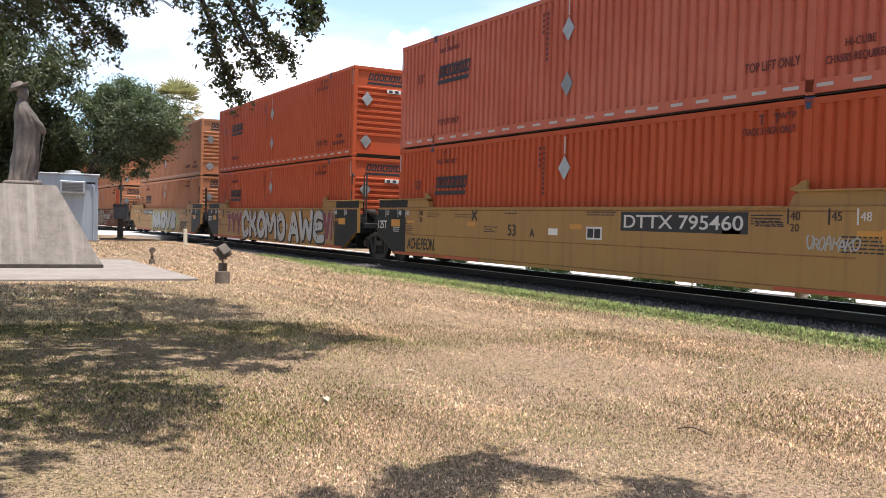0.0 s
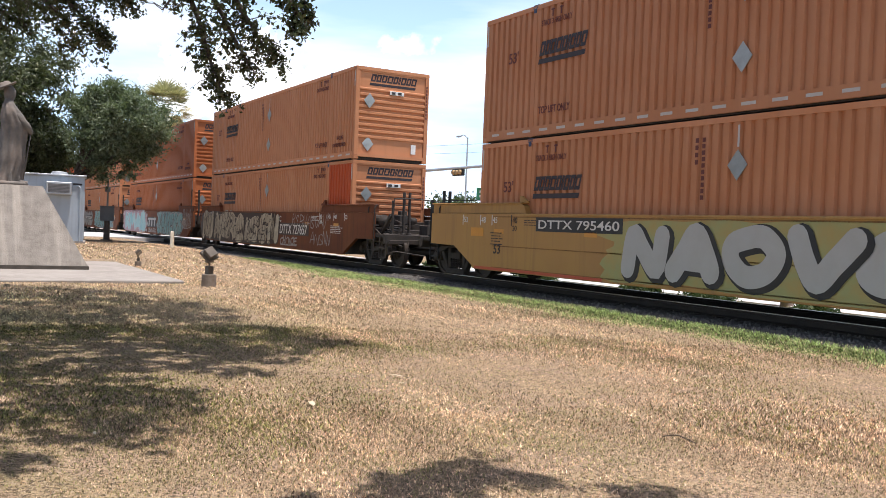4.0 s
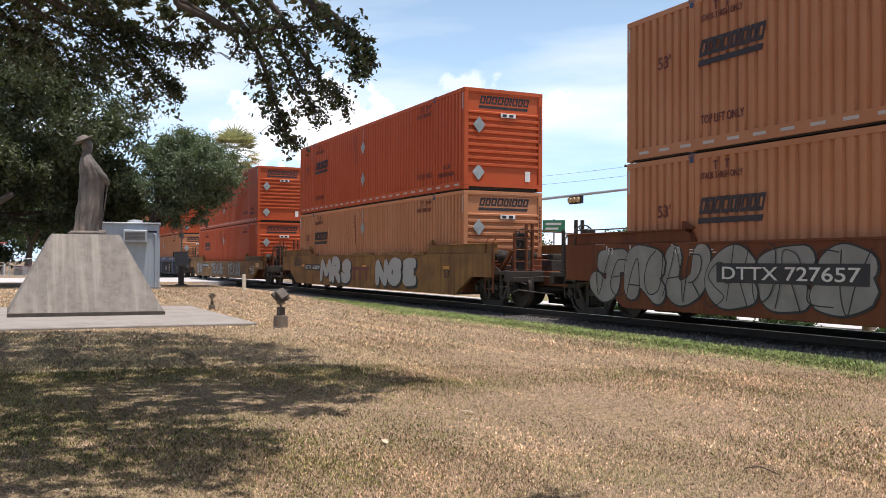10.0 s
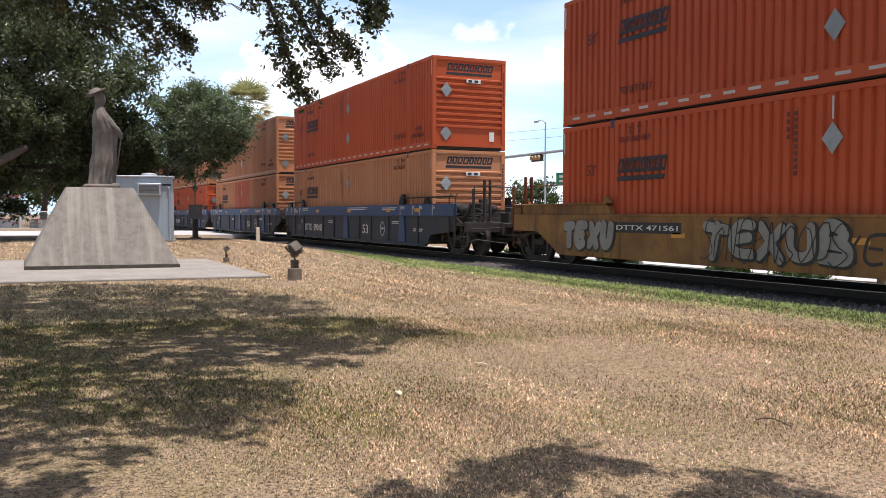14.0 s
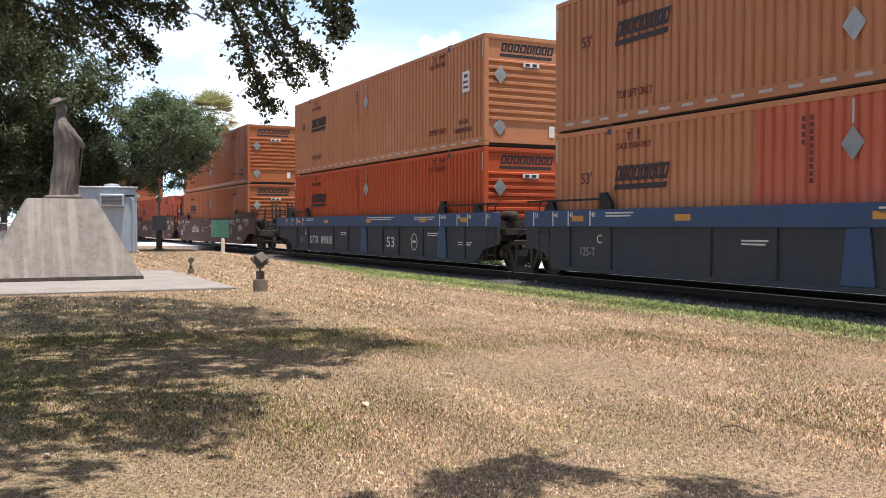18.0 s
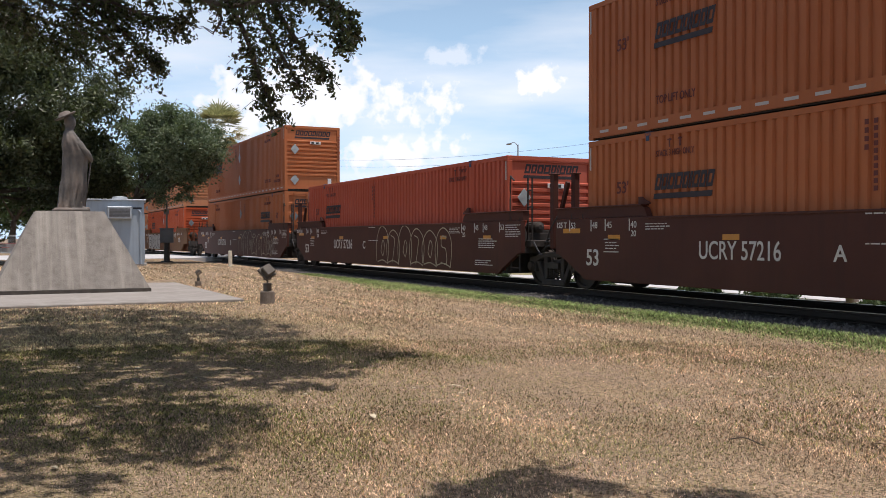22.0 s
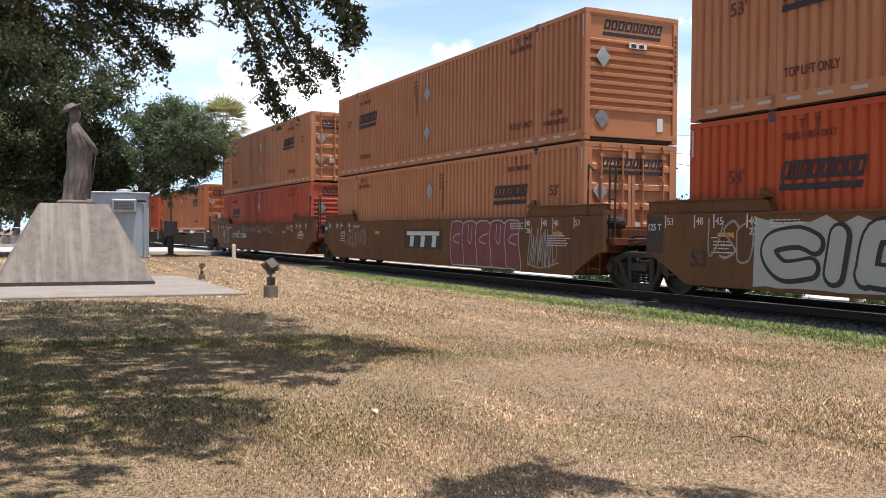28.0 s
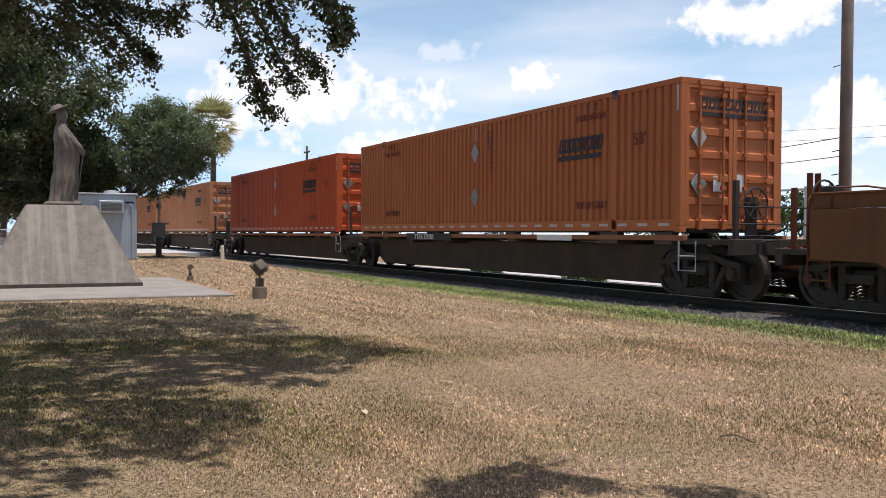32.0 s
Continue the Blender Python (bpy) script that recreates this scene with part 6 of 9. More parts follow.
    if number:
        part("number_board", Solid().box(-4.2, -1.2, -0.006, 0, 1.22, 1.42).mesh("number_board", BLACK), car, pose(0, -1.31, 0), label="dark number board")
        part("board_post", Solid().box(-3.9, -3.8, -1.30, -0.42, 1.14, 1.24).box(-1.6, -1.5, -1.30, -0.42, 1.14, 1.24).mesh("board_post", dark), car)
        part("lettering", text_mesh("TTAX 370705", 0.20, WHITE_INK, 0.003, stretch=1.1), car, pose(-3.6, -1.322, 1.25))
        part("sill_plate", Solid().box(3.2, 4.6, -0.01, 0, 1.27, 1.39).mesh("sill_plate", WHITE_CARD), car, pose(0, -1.312, 0))
    return car


# ---- the train, car by car ----
# right-hand container face of each car along the track at 0 s
NOSE = [-7.63, -27.27, -46.85, -70.58, -90.12, -109.70, -133.40, -157.24, -181.03, -200.54, -219.99, -243.83, -263.44, -283.00, -306.75, -326.31, -345.82, -367.15, -385.65, -406.85, -425.4]
# metres travelled: a steady 11.06 m/s with small slack
SLACK = [(0, 0.04), (1, -0.15), (2, -0.12), (3, 0.08), (4, 0.10), (5, 0.14), (6, 0.17), (7, -0.06), (8, -0.03), (9, -0.21), (10, -0.27), (11, 0.06), (12, -0.40), (13, -0.11), (14, 0.0), (15, 0.15),
         (16, 0.27), (17, 0.13), (18, 0.19), (19, 0.35), (20, 0.0), (21, 0.30), (22, 0.27), (23, -0.12), (24, 0.18), (25, -0.12), (26, -0.09), (27, -0.09), (28, -0.09), (29, 0.02), (30, 0.20), (31, -0.14), (32, 0.0)]
SPEED = [(float(t), 11.06 * t + e) for t, e in SLACK]
ROLLING = []                                  # things that ride the train, with their place along it


def ride(ob, x, z=0.0, turned=False):
    ROLLING.append((ob, x, z, turned))
    return ob


def load(i, stack):
    """Put the containers of car i in their well: (colour, doors right, label, options) from the bottom up."""
    z = WELL_FLOOR + 0.002
    for colour, doors, label, opt in stack:
        ride(container(colour, doors, label, **opt), NOSE[i] - HL, z, doors)
        z += CH + 0.03


TAN_UP, TAN_LOW = "faded orange ribbed steel container on the upper tier", "faded orange ribbed steel container sitting in a well car"
ORANGE_UP, ORANGE_LOW = "deep orange ribbed steel container on the upper tier", "deep orange ribbed steel container sitting in a well car"
RED_UP, RED_LOW = "bright orange-red ribbed steel container on the upper tier", "bright orange-red ribbed steel container sitting in a well car"
STACKS = {
    0: [("red", False, RED_LOW, {}), ("pink", False, "sun-bleached red ribbed steel container on the upper tier", {"card": True})],
    1: [("red", False, RED_LOW, {}), ("red", False, RED_UP, {})],
    2: [("tan", False, TAN_LOW, {}), ("tan", False, TAN_UP, {})],
    3: [("tan", False, "faded orange container with a red repainted end in a well car", {"patch": (52, 60, "red")}), ("tan", False, TAN_UP, {})],
    4: [("orange", False, ORANGE_LOW, {"placards": (2.08,)}), ("orange", False, ORANGE_UP, {})],
    5: [("tan", False, TAN_LOW, {"placards": (2.08,)}), ("tan", False, TAN_UP, {})],
    6: [("tan", False, TAN_LOW, {"placards": (2.08,)}), ("red", False, RED_UP, {})],
    7: [("red", False, RED_LOW, {"placards": (2.08,)}), ("red", False, RED_UP, {})],
    8: [("tan", False, TAN_LOW, {"placards": (2.08,)}), ("red", False, RED_UP, {})],
    9: [("tan", False, "faded orange container with repainted red ribs in a blue well car", {"patch": (17, 34, "pink"), "placards": (2.08,)}), ("tan", False, TAN_UP, {})],
    10: [("red", False, RED_LOW, {"placards": (2.08,)}), ("tan", False, TAN_UP, {"placards": (2.08,), "card": True})],
    11: [("orange", False, ORANGE_LOW, {"placards": (2.08,)}), ("orange", False, ORANGE_UP, {})],
    12: [("rose", False, "faded red ribbed container alone in a brown well car", {"placards": ()})],
    13: [("orange", True, "deep orange container with doors and lock rods in a well car", {"placards": (2.08,)}), ("orange", False, ORANGE_UP, {})],
    14: [("red", False, RED_LOW, {"placards": (2.08,)}), ("tan", False, TAN_UP, {})],
    15: [("tan", True, "faded orange container with doors and lock rods in a well car", {"placards": (2.08,)}), ("tan", False, TAN_UP, {})],
    16: [("rose", False, "faded red ribbed container sitting in a brown well car", {"placards": (2.08,)}), ("tan", True, "faded orange container with doors on the upper tier", {})],
}
for i, stack in STACKS.items():
    load(i, stack)
for i, colour in ((17, "orange"), (18, "red"), (19, "tan"), (20, "tan")):
    ride(container(colour, True, {"tan": "faded orange", "orange": "deep orange", "red": "bright orange-red"}[colour] + " ribbed container with doors on a spine car"), NOSE[i] - HL, 1.456, True)

A_LABEL = "mustard yellow double-stack well car with dark end panels"
B_LABEL = "rusty brown double-stack well car covered in spray-painted graffiti"
CARS = []


def unit(i, *args, **kw):
    c = ride(well_car(*args, **kw), NOSE[i] - HL)
    CARS.append(c)
    return c


def number_plate(car, text, x0, x1, z0, z1, back=BLACK, ink=None):
    if back:
        plate(car, x0, x1, z0, z1, back, "number_panel", "black panel with the car number")
        x0, x1, z0, z1 = x0 + 0.10, x1 - 0.10, z0 + 0.06, z1 - 0.06
    fitted("lettering", text, x0, x1, z0, z1, -CAR_HALF - 0.006, ink or WHITE_INK, car, 0.006)


def sign(car, body, x, z, size, ink=WHITE_INK, bold=0.004, stretch=1.0):
    part("lettering", text_mesh(body, size, ink, bold, 0, 1.0, stretch), car, pose(x, -CAR_HALF - 0.005, z))


def owner_blocks(car, x0, x1, z0, z1, ink, proud=0.003):
    """The owner's mark on a car: three plain slanted blocks under a bar."""
    w = (x1 - x0) / 3
    for k in range(3):
        a = x0 + (k + 0.28) * w
        part("mark_block", Solid().prism([(a, z0), (a + w * 0.34, z0), (a + w * 0.42, z1 - 0.13), (a + w * 0.08, z1 - 0.13)], -0.004, 0).mesh("mark_block", ink), car, pose(0, -CAR_HALF - proud, 0))
    part("mark_bar", Solid().box(x0, x1 - 0.05, -0.004, 0, z1 - 0.12, z1).mesh("mark_bar", ink), car, pose(0, -CAR_HALF - proud, 0))


def crease(car, zs, paint):
    for z in zs:
        part("side_crease", cached(("crease", paint.name), lambda: Solid().prism([(-7.15, -0.012), (7.15, -0.012), (7.15, 0.012), (-7.15, 0.012)], -0.0028, 0).mesh("side_crease", paint)), car, pose(0, -CAR_HALF, z))


# yellow set
c = unit(0, YELLOW, False, True, A_LABEL, ends=True, truck_l=True)
standard_marks(c, INK, left53=False, dark_ends=True)
for x0, x1 in ((-7.9, -3.2), (5.7, 7.85)):
    part("sill_stripe", Solid().box(x0, x1, -0.004, 0, 0.515, 0.575).mesh("sill_stripe", PAINT["rose"]), c, pose(0, -CAR_HALF, 0), label="dull red stripe along the sill")
for x in (-8.1, 7.55):
    part("reflector", Solid().box(x, x + 0.55, -0.003, 0, 1.28, 1.48).mesh("reflector", AMBER), c, pose(0, -CAR_HALF - 0.005, 0), label="amber reflector")
crease(c, (0.58, 1.07, 1.74), DIRTY_YELLOW)
number_plate(c, "DTTX 795460", 2.01, 5.15, 1.36, 1.72)
sign(c, "53", -1.95, 1.17, 0.36, INK)
sign(c, "A", -1.05, 1.16, 0.26, INK)
plate(c, 0.95, 1.45, 1.16, 1.42, WHITE_INK, "inspection_box", "white inspection stencil box")
part("inspection_box", Solid().box(1.0, 1.18, -0.005, 0, 1.20, 1.38).box(1.22, 1.40, -0.005, 0, 1.20, 1.38).mesh("inspection_box", BLACK), c, pose(0, -CAR_HALF - 0.002, 0))
plate(c, -0.35, -0.02, 1.22, 1.36, WHITE_CARD, "paper_card", "white paper card")
for x, z, w, n in ((-4.4, 1.62, 0.9, 2), (-3.0, 1.34, 0.5, 3), (5.3, 1.66, 0.5, 4), (0.95, 1.70, 0.9, 2), (-2.1, 1.66, 0.5, 1)):
    data_lines(c, x, z, w, n, INK)
for sgn in (-1, 1):
    part("cross_mark", Solid().prism([(-0.16, -0.03), (0.16, -0.03), (0.16, 0.03), (-0.16, 0.03)], -0.004, 0).mesh("cross_mark", INK), c, pose(-3.45, -CAR_HALF, 1.62, 0, 45 * sgn, 0))
sign(c, "125T", -9.05, 1.22, 0.32, stretch=0.95)
data_lines(c, -8.0, 1.30, 0.4, 4, WHITE_INK)
fitted("graffiti_tag", "ACHE.PEON.", -7.05, -5.45, 0.68, 0.98, -CAR_HALF - 0.006, GRAF["black"], c, 0.012, 0.1, "black sprayed tag")
scrawl(5, c, 6.3, 7.2, 1.15, 1.38, "white", 0.025, 8)
c = unit(1, YELLOW, False, False, A_LABEL, ends=True, truck_l=True)
standard_marks(c, INK, left53=False, dark_ends=True)
for x0, x1 in ((-7.9, -3.2), (5.7, 7.85)):
    part("sill_stripe", Solid().box(x0, x1, -0.004, 0, 0.515, 0.575).mesh("sill_stripe", PAINT["rose"]), c, pose(0, -CAR_HALF, 0), label="dull red stripe along the sill")
for x in (-8.1, 7.55):
    part("reflector", Solid().box(x, x + 0.55, -0.003, 0, 1.28, 1.48).mesh("reflector", AMBER), c, pose(0, -CAR_HALF - 0.005, 0), label="amber reflector")
crease(c, (0.58, 1.07, 1.74), DIRTY_YELLOW)
letters("TYY", -5.7, -3.5, 0.60, 1.74, c, "maroon", "white", 0.02, 0.0, 0.22, shadow=0.0)
letters("CKOMO", -3.45, 2.25, 0.46, 1.84, c, "white", "black", 0.050, 0.0, 0.21, ticks="black", shadow=0.09)
spray_dots(c, ((2.42, 1.12, 0.13),), "white")
letters("AWE", 2.60, 6.25, 0.46, 1.84, c, "white", "black", 0.050, 0.0, 0.20, ticks="black", shadow=0.09)
letters("VI", 6.15, 7.15, 0.60, 1.74, c, "maroon", "white", 0.02, 0.0, 0.22, shadow=0.0)
sign(c, "125T", -9.0, 1.22, 0.32, stretch=0.95)
c = unit(2, YELLOW, True, False, A_LABEL, ends=True)
standard_marks(c, INK, left53=False, dark_ends=True)
for x0, x1 in ((-7.9, -3.2), (5.7, 7.85)):
    part("sill_stripe", Solid().box(x0, x1, -0.004, 0, 0.515, 0.575).mesh("sill_stripe", PAINT["rose"]), c, pose(0, -CAR_HALF, 0), label="dull red stripe along the sill")
for x in (-8.1, 7.55):
    part("reflector", Solid().box(x, x + 0.55, -0.003, 0, 1.28, 1.48).mesh("reflector", AMBER), c, pose(0, -CAR_HALF - 0.005, 0), label="amber reflector")
crease(c, (0.58, 1.07, 1.74), DIRTY_YELLOW)
number_plate(c, "DTTX 795460", -5.45, -2.65, 1.44, 1.74)
cloud(c, -3.2, 4.3, 0.53, 1.74, "moss", 3, 0.14)
letters("NAOVE", -2.75, 3.5, 0.52, 1.80, c, "white", "black", 0.05, 0.05, 0.30, shadow=0.10)
fitted("graffiti_tag", "BIVE", 4.6, 6.2, 0.66, 1.12, -CAR_HALF - 0.006, GRAF["black"], c, 0.015, 0.3, "black sprayed tag")
sign(c, "53", -7.1, 0.9, 0.30, INK)

# brown set under heavy paint
c = unit(3, RUST_BROWN, False, True, B_LABEL, truck_l=True)
standard_marks(c, WHITE_INK, left53=False)
cloud(c, -8.9, 1.85, 0.52, 1.82, "brown", 5, 0.03)
letters("RUME", -8.7, -4.5, 0.52, 1.88, c, "cream", "brown", 0.028, 0.1, 0.25, wild=0.13)
letters("REIGEN", -4.75, 1.95, 0.50, 1.80, c, "cream", "brown", 0.030, 0.16, 0.25, wild=0.14)
scrawl(62, c, -8.5, 1.7, 0.55, 1.80, "brown", 0.045, 19, 0.0245)
scrawl(67, c, -8.3, 1.6, 0.60, 1.76, "cream", 0.05, 17, 0.0275)
scrawl(68, c, -8.4, 1.6, 0.55, 1.78, "brown", 0.02, 24, 0.0305)
sign(c, "C", 2.0, 1.46, 0.30)
plate(c, 2.0, 5.0, 0.98, 1.42, GRAF["brown"], "number_panel", "dark panel with the car number")
fitted("lettering", "DTTX 727657", 2.1, 4.85, 1.03, 1.36, -CAR_HALF - 0.006, WHITE_INK, c, 0.004, 0.12)
scrawl(23, c, 2.2, 3.9, 0.60, 0.95, "pale", 0.05, 6)
scrawl(20, c, 3.4, 6.6, 1.25, 1.76, "pale", 0.03, 9)
scrawl(19, c, 5.2, 7.0, 0.70, 1.2, "pale", 0.03, 5)
c = unit(4, RUST_BROWN, False, False, B_LABEL, truck_l=True)
standard_marks(c, WHITE_INK, right=False, left53=False)
cloud(c, -8.7, -1.6, 0.52, 1.86, "pink", 8, 0.05)
letters("KMAB", -8.2, -1.9, 0.50, 1.84, c, "ice", "red", 0.032, 0.04, 0.36, halo="white", ticks="slate", wild=0.10, shadow=0.0)
spray_dots(c, ((-8.75, 1.6, 0.10), (-8.6, 1.15, 0.13), (-8.72, 0.8, 0.09), (-1.55, 1.55, 0.13), (-1.45, 1.05, 0.15), (-1.6, 0.66, 0.10), (-1.85, 1.75, 0.07)), "white")
plate(c, -1.35, 1.0, 0.86, 1.46, BLACK, "mark_panel", "dark panel with block marks")
owner_blocks(c, -1.22, 0.92, 0.92, 1.40, GRAF["white"])
scrawl(25, c, -1.0, 1.0, 0.58, 0.84, "pale", 0.05, 8)
cloud(c, 1.2, 7.0, 0.52, 1.78, "slate", 12, 0.10)
letters("SAKERS", 1.3, 6.9, 0.52, 1.78, c, "teal", "brown", 0.03, 0.15, 0.24, halo="white", wild=0.09)
scrawl(61, c, 1.4, 6.9, 0.60, 1.75, "brown", 0.035, 14, 0.0245)
scrawl(69, c, 1.4, 6.9, 0.60, 1.75, "ice", 0.03, 14, 0.0275)
scrawl(27, c, 7.1, 8.8, 0.9, 1.9, "pale", 0.04, 8)
c = unit(5, RUST_BROWN, True, False, B_LABEL, brake_l=True)
standard_marks(c, WHITE_INK, right=False, left53=False)
letters("JRUCES", -9.1, -1.9, 0.52, 1.86, c, "grey", "black", 0.035, 0.04, 0.34, wild=0.06, shadow=0.02)
scrawl(64, c, -8.9, -2.0, 0.6, 1.8, "black", 0.022, 12, 0.0245)
part("number_panel", Solid().box(-5.15, -1.95, -0.003, 0, 1.08, 1.42).mesh("number_panel", BLACK), c, pose(0, -CAR_HALF - 0.030, 0), label="black panel with the car number")
fitted("lettering", "DTTX 727657", -5.0, -2.1, 1.14, 1.36, -CAR_HALF - 0.037, WHITE_INK, c, 0.006)
cloud(c, -0.9, 6.4, 0.52, 1.76, "slate", 17, 0.12)
letters("OCEES", -0.9, 5.2, 0.52, 1.84, c, "teal", "brown", 0.035, 0.2, 0.27, halo="cream", wild=0.08)
scrawl(70, c, -0.7, 5.0, 0.58, 1.76, "brown", 0.035, 13, 0.0245)
scrawl(71, c, -0.7, 5.0, 0.58, 1.76, "ice", 0.025, 12, 0.0275)
letters("Z", 5.0, 7.0, 0.52, 1.50, c, "slate", "brown", 0.035, 0.3, 0.25, halo="cream")
spray_dots(c, ((6.9, 0.78, 0.24),), "brown")
scrawl(30, c, 6.0, 7.2, 0.6, 1.0, "cream", 0.045, 6)

# two single yellow cars
c = unit(6, DIRTY_YELLOW, True, True, "weathered yellow single well car with white graffiti", brake_r=True, mid=1.66, high=1.90)
letters("MRS", -4.55, -0.85, 0.52, 1.68, c, "white", "black", 0.04, 0.06, 0.30, shadow=0.14)
letters("NGE", 1.60, 5.1, 0.52, 1.66, c, "white", "black", 0.04, 0.08, 0.30, shadow=0.14)
owner_blocks(c, -0.80, 1.12, 0.76, 1.24, MAROON_INK, 0.0)
sign(c, "53", 7.2, 0.98, 0.34, INK)
number_plate(c, "DTTX  652059", -6.6, -4.5, 1.06, 1.32)
scrawl(33, c, -8.2, -7.1, 1.25, 1.6, "black", 0.05, 5)
for x0, x1 in ((-0.7, 1.3), (2.2, 4.6), (-5.9, -5.0), (5.1, 5.8)):
    part("side_hood", cached(("hood", x1 - x0), lambda: Solid().prism([(0, 1.62), (x1 - x0, 1.62), (x1 - x0 - 0.05, 1.74), (0.05, 1.74)], -0.02, 0.10).mesh("side_hood", DIRTY_YELLOW, bevel=0.01)), c, pose(x0, -CAR_HALF, 0))
c = unit(7, DIRTY_YELLOW, True, True, "weathered yellow single well car with scribbled graffiti", brake_r=True, mid=1.44, high=1.66)
letters("TEXU", -7.75, -5.72, 0.56, 1.42, c, "grey", "black", 0.03, 0.05, 0.22, wild=0.08)
number_plate(c, "DTTX 471561", -5.70, -3.5, 1.06, 1.28)
letters("TEXUB", -2.95, 0.45, 0.56, 1.43, c, "grey", "black", 0.03, 0.05, 0.22, wild=0.08)
scrawl(36, c, 0.3, 1.9, 0.62, 1.25, "black", 0.045, 4)
letters("TEXUB", 1.85, 5.05, 0.53, 1.43, c, "grey", "black", 0.03, 0.05, 0.22, wild=0.08)
scrawl(72, c, -2.9, 0.4, 0.58, 1.40, "black", 0.022, 10, 0.0245)
scrawl(73, c, 1.9, 5.0, 0.58, 1.40, "black", 0.022, 10, 0.0245)
scrawl(39, c, 5.2, 6.4, 0.6, 1.35, "black", 0.04, 3)
scrawl(38, c, 6.3, 9.5, 1.47, 1.64, "black", 0.03, 16)
plate(c, 8.55, 9.25, 1.12, 1.34, AMBER, "patch", "bright yellow touched-up patch")
sign(c, "53", 6.95, 0.80, 0.36, INK)
plate(c, 7.52, 8.11, 0.80, 1.15, WHITE_INK, "inspection_box", "black inspection stencil in a white frame")
part("inspection_field", Solid().box(7.55, 8.08, -0.005, 0, 0.83, 1.12).mesh("inspection_field", BLACK), c, pose(0, -CAR_HALF - 0.001, 0))
for x0, x1, z0, z1 in ((7.60, 7.76, 1.02, 1.06), (7.60, 7.76, 0.94, 0.98), (7.82, 7.86, 0.93, 1.08), (7.90, 8.02, 0.93, 0.97), (7.62, 8.02, 0.86, 0.88)):
    part("stencil_bar", Solid().box(x0, x1, -0.003, 0, z0, z1).mesh("stencil_bar", WHITE_INK), c, pose(0, -CAR_HALF - 0.006, 0))

# blue set
for i, l, r in ((8, False, True), (9, False, False), (10, True, False)):
    c = unit(i, BLUE, l, r, "dark blue double-stack well car with ribbed grimy sides", truck_l=not l, brake_l=l, blue=True)
    yb = -CAR_HALF + 0.047
    if i != 9:
        fitted("lettering", "DTTX", -5.64, -4.66, 0.74, 1.02, yb, WHITE_INK, c, 0.003)
        fitted("lettering", "890108", -4.33, -3.08, 0.74, 1.02, yb, WHITE_INK, c, 0.003)
    fitted("lettering", "53", 2.0, 2.6, 0.74, 1.06, yb, WHITE_INK, c, 0.004)
    part("lettering", text_mesh({8: "B", 9: "C", 10: "A"}[i], 0.26, WHITE_INK), c, pose(-6.28, yb, 1.05))
    part("lettering", text_mesh("125-T", 0.26, GRAF["pale"], stretch=0.9), c, pose(-6.9, yb, 0.78))
    n = 24
    part("round_stencil", Solid().tube([(0.20 * math.cos(2 * math.pi * k / n), 0, 0.24 * math.sin(2 * math.pi * k / n)) for k in range(n + 1)], 0.012, 4).box(-0.12, 0.12, -0.004, 0.0, -0.02, 0.04).mesh("round_stencil", WHITE_INK), c, pose(4.1, yb - 0.004, 0.93))
    for x, t in ((5.95, "20/40"), (7.0, "45"), (7.6, "48"), (8.6, "53"), (-6.4, "40"), (-7.2, "45"), (-7.8, "48"), (-8.6, "53")):
        part("lettering", text_mesh(t, 0.15, WHITE_INK), c, pose(x, -CAR_HALF - 0.013, 1.60))
        part("size_tick", cached("btick", lambda: Solid().box(-0.06, -0.02, -0.003, 0, 1.41, 1.73).mesh("size_tick", WHITE_INK)), c, pose(x, -CAR_HALF - 0.012, 0))
    for x, z, w, k in ((0.5, 1.66, 2.2, 2), (4.2, 1.64, 1.4, 2), (-5.9, 1.66, 0.9, 3), (5.0, 1.18, 0.7, 2), (-2.2, 1.15, 0.6, 2), (6.9, 0.95, 0.8, 4)):
        part("small_print", cached(("bprint", w, k), lambda: Solid().box(0, w, -0.003, 0, 0, 0.03).box(0, w * 0.9, -0.003, 0, -0.06, -0.03).mesh("small_print", WHITE_INK)), c, pose(x, -CAR_HALF - 0.012 if z > 1.4 else yb, z), label="rows of small stencilled print")

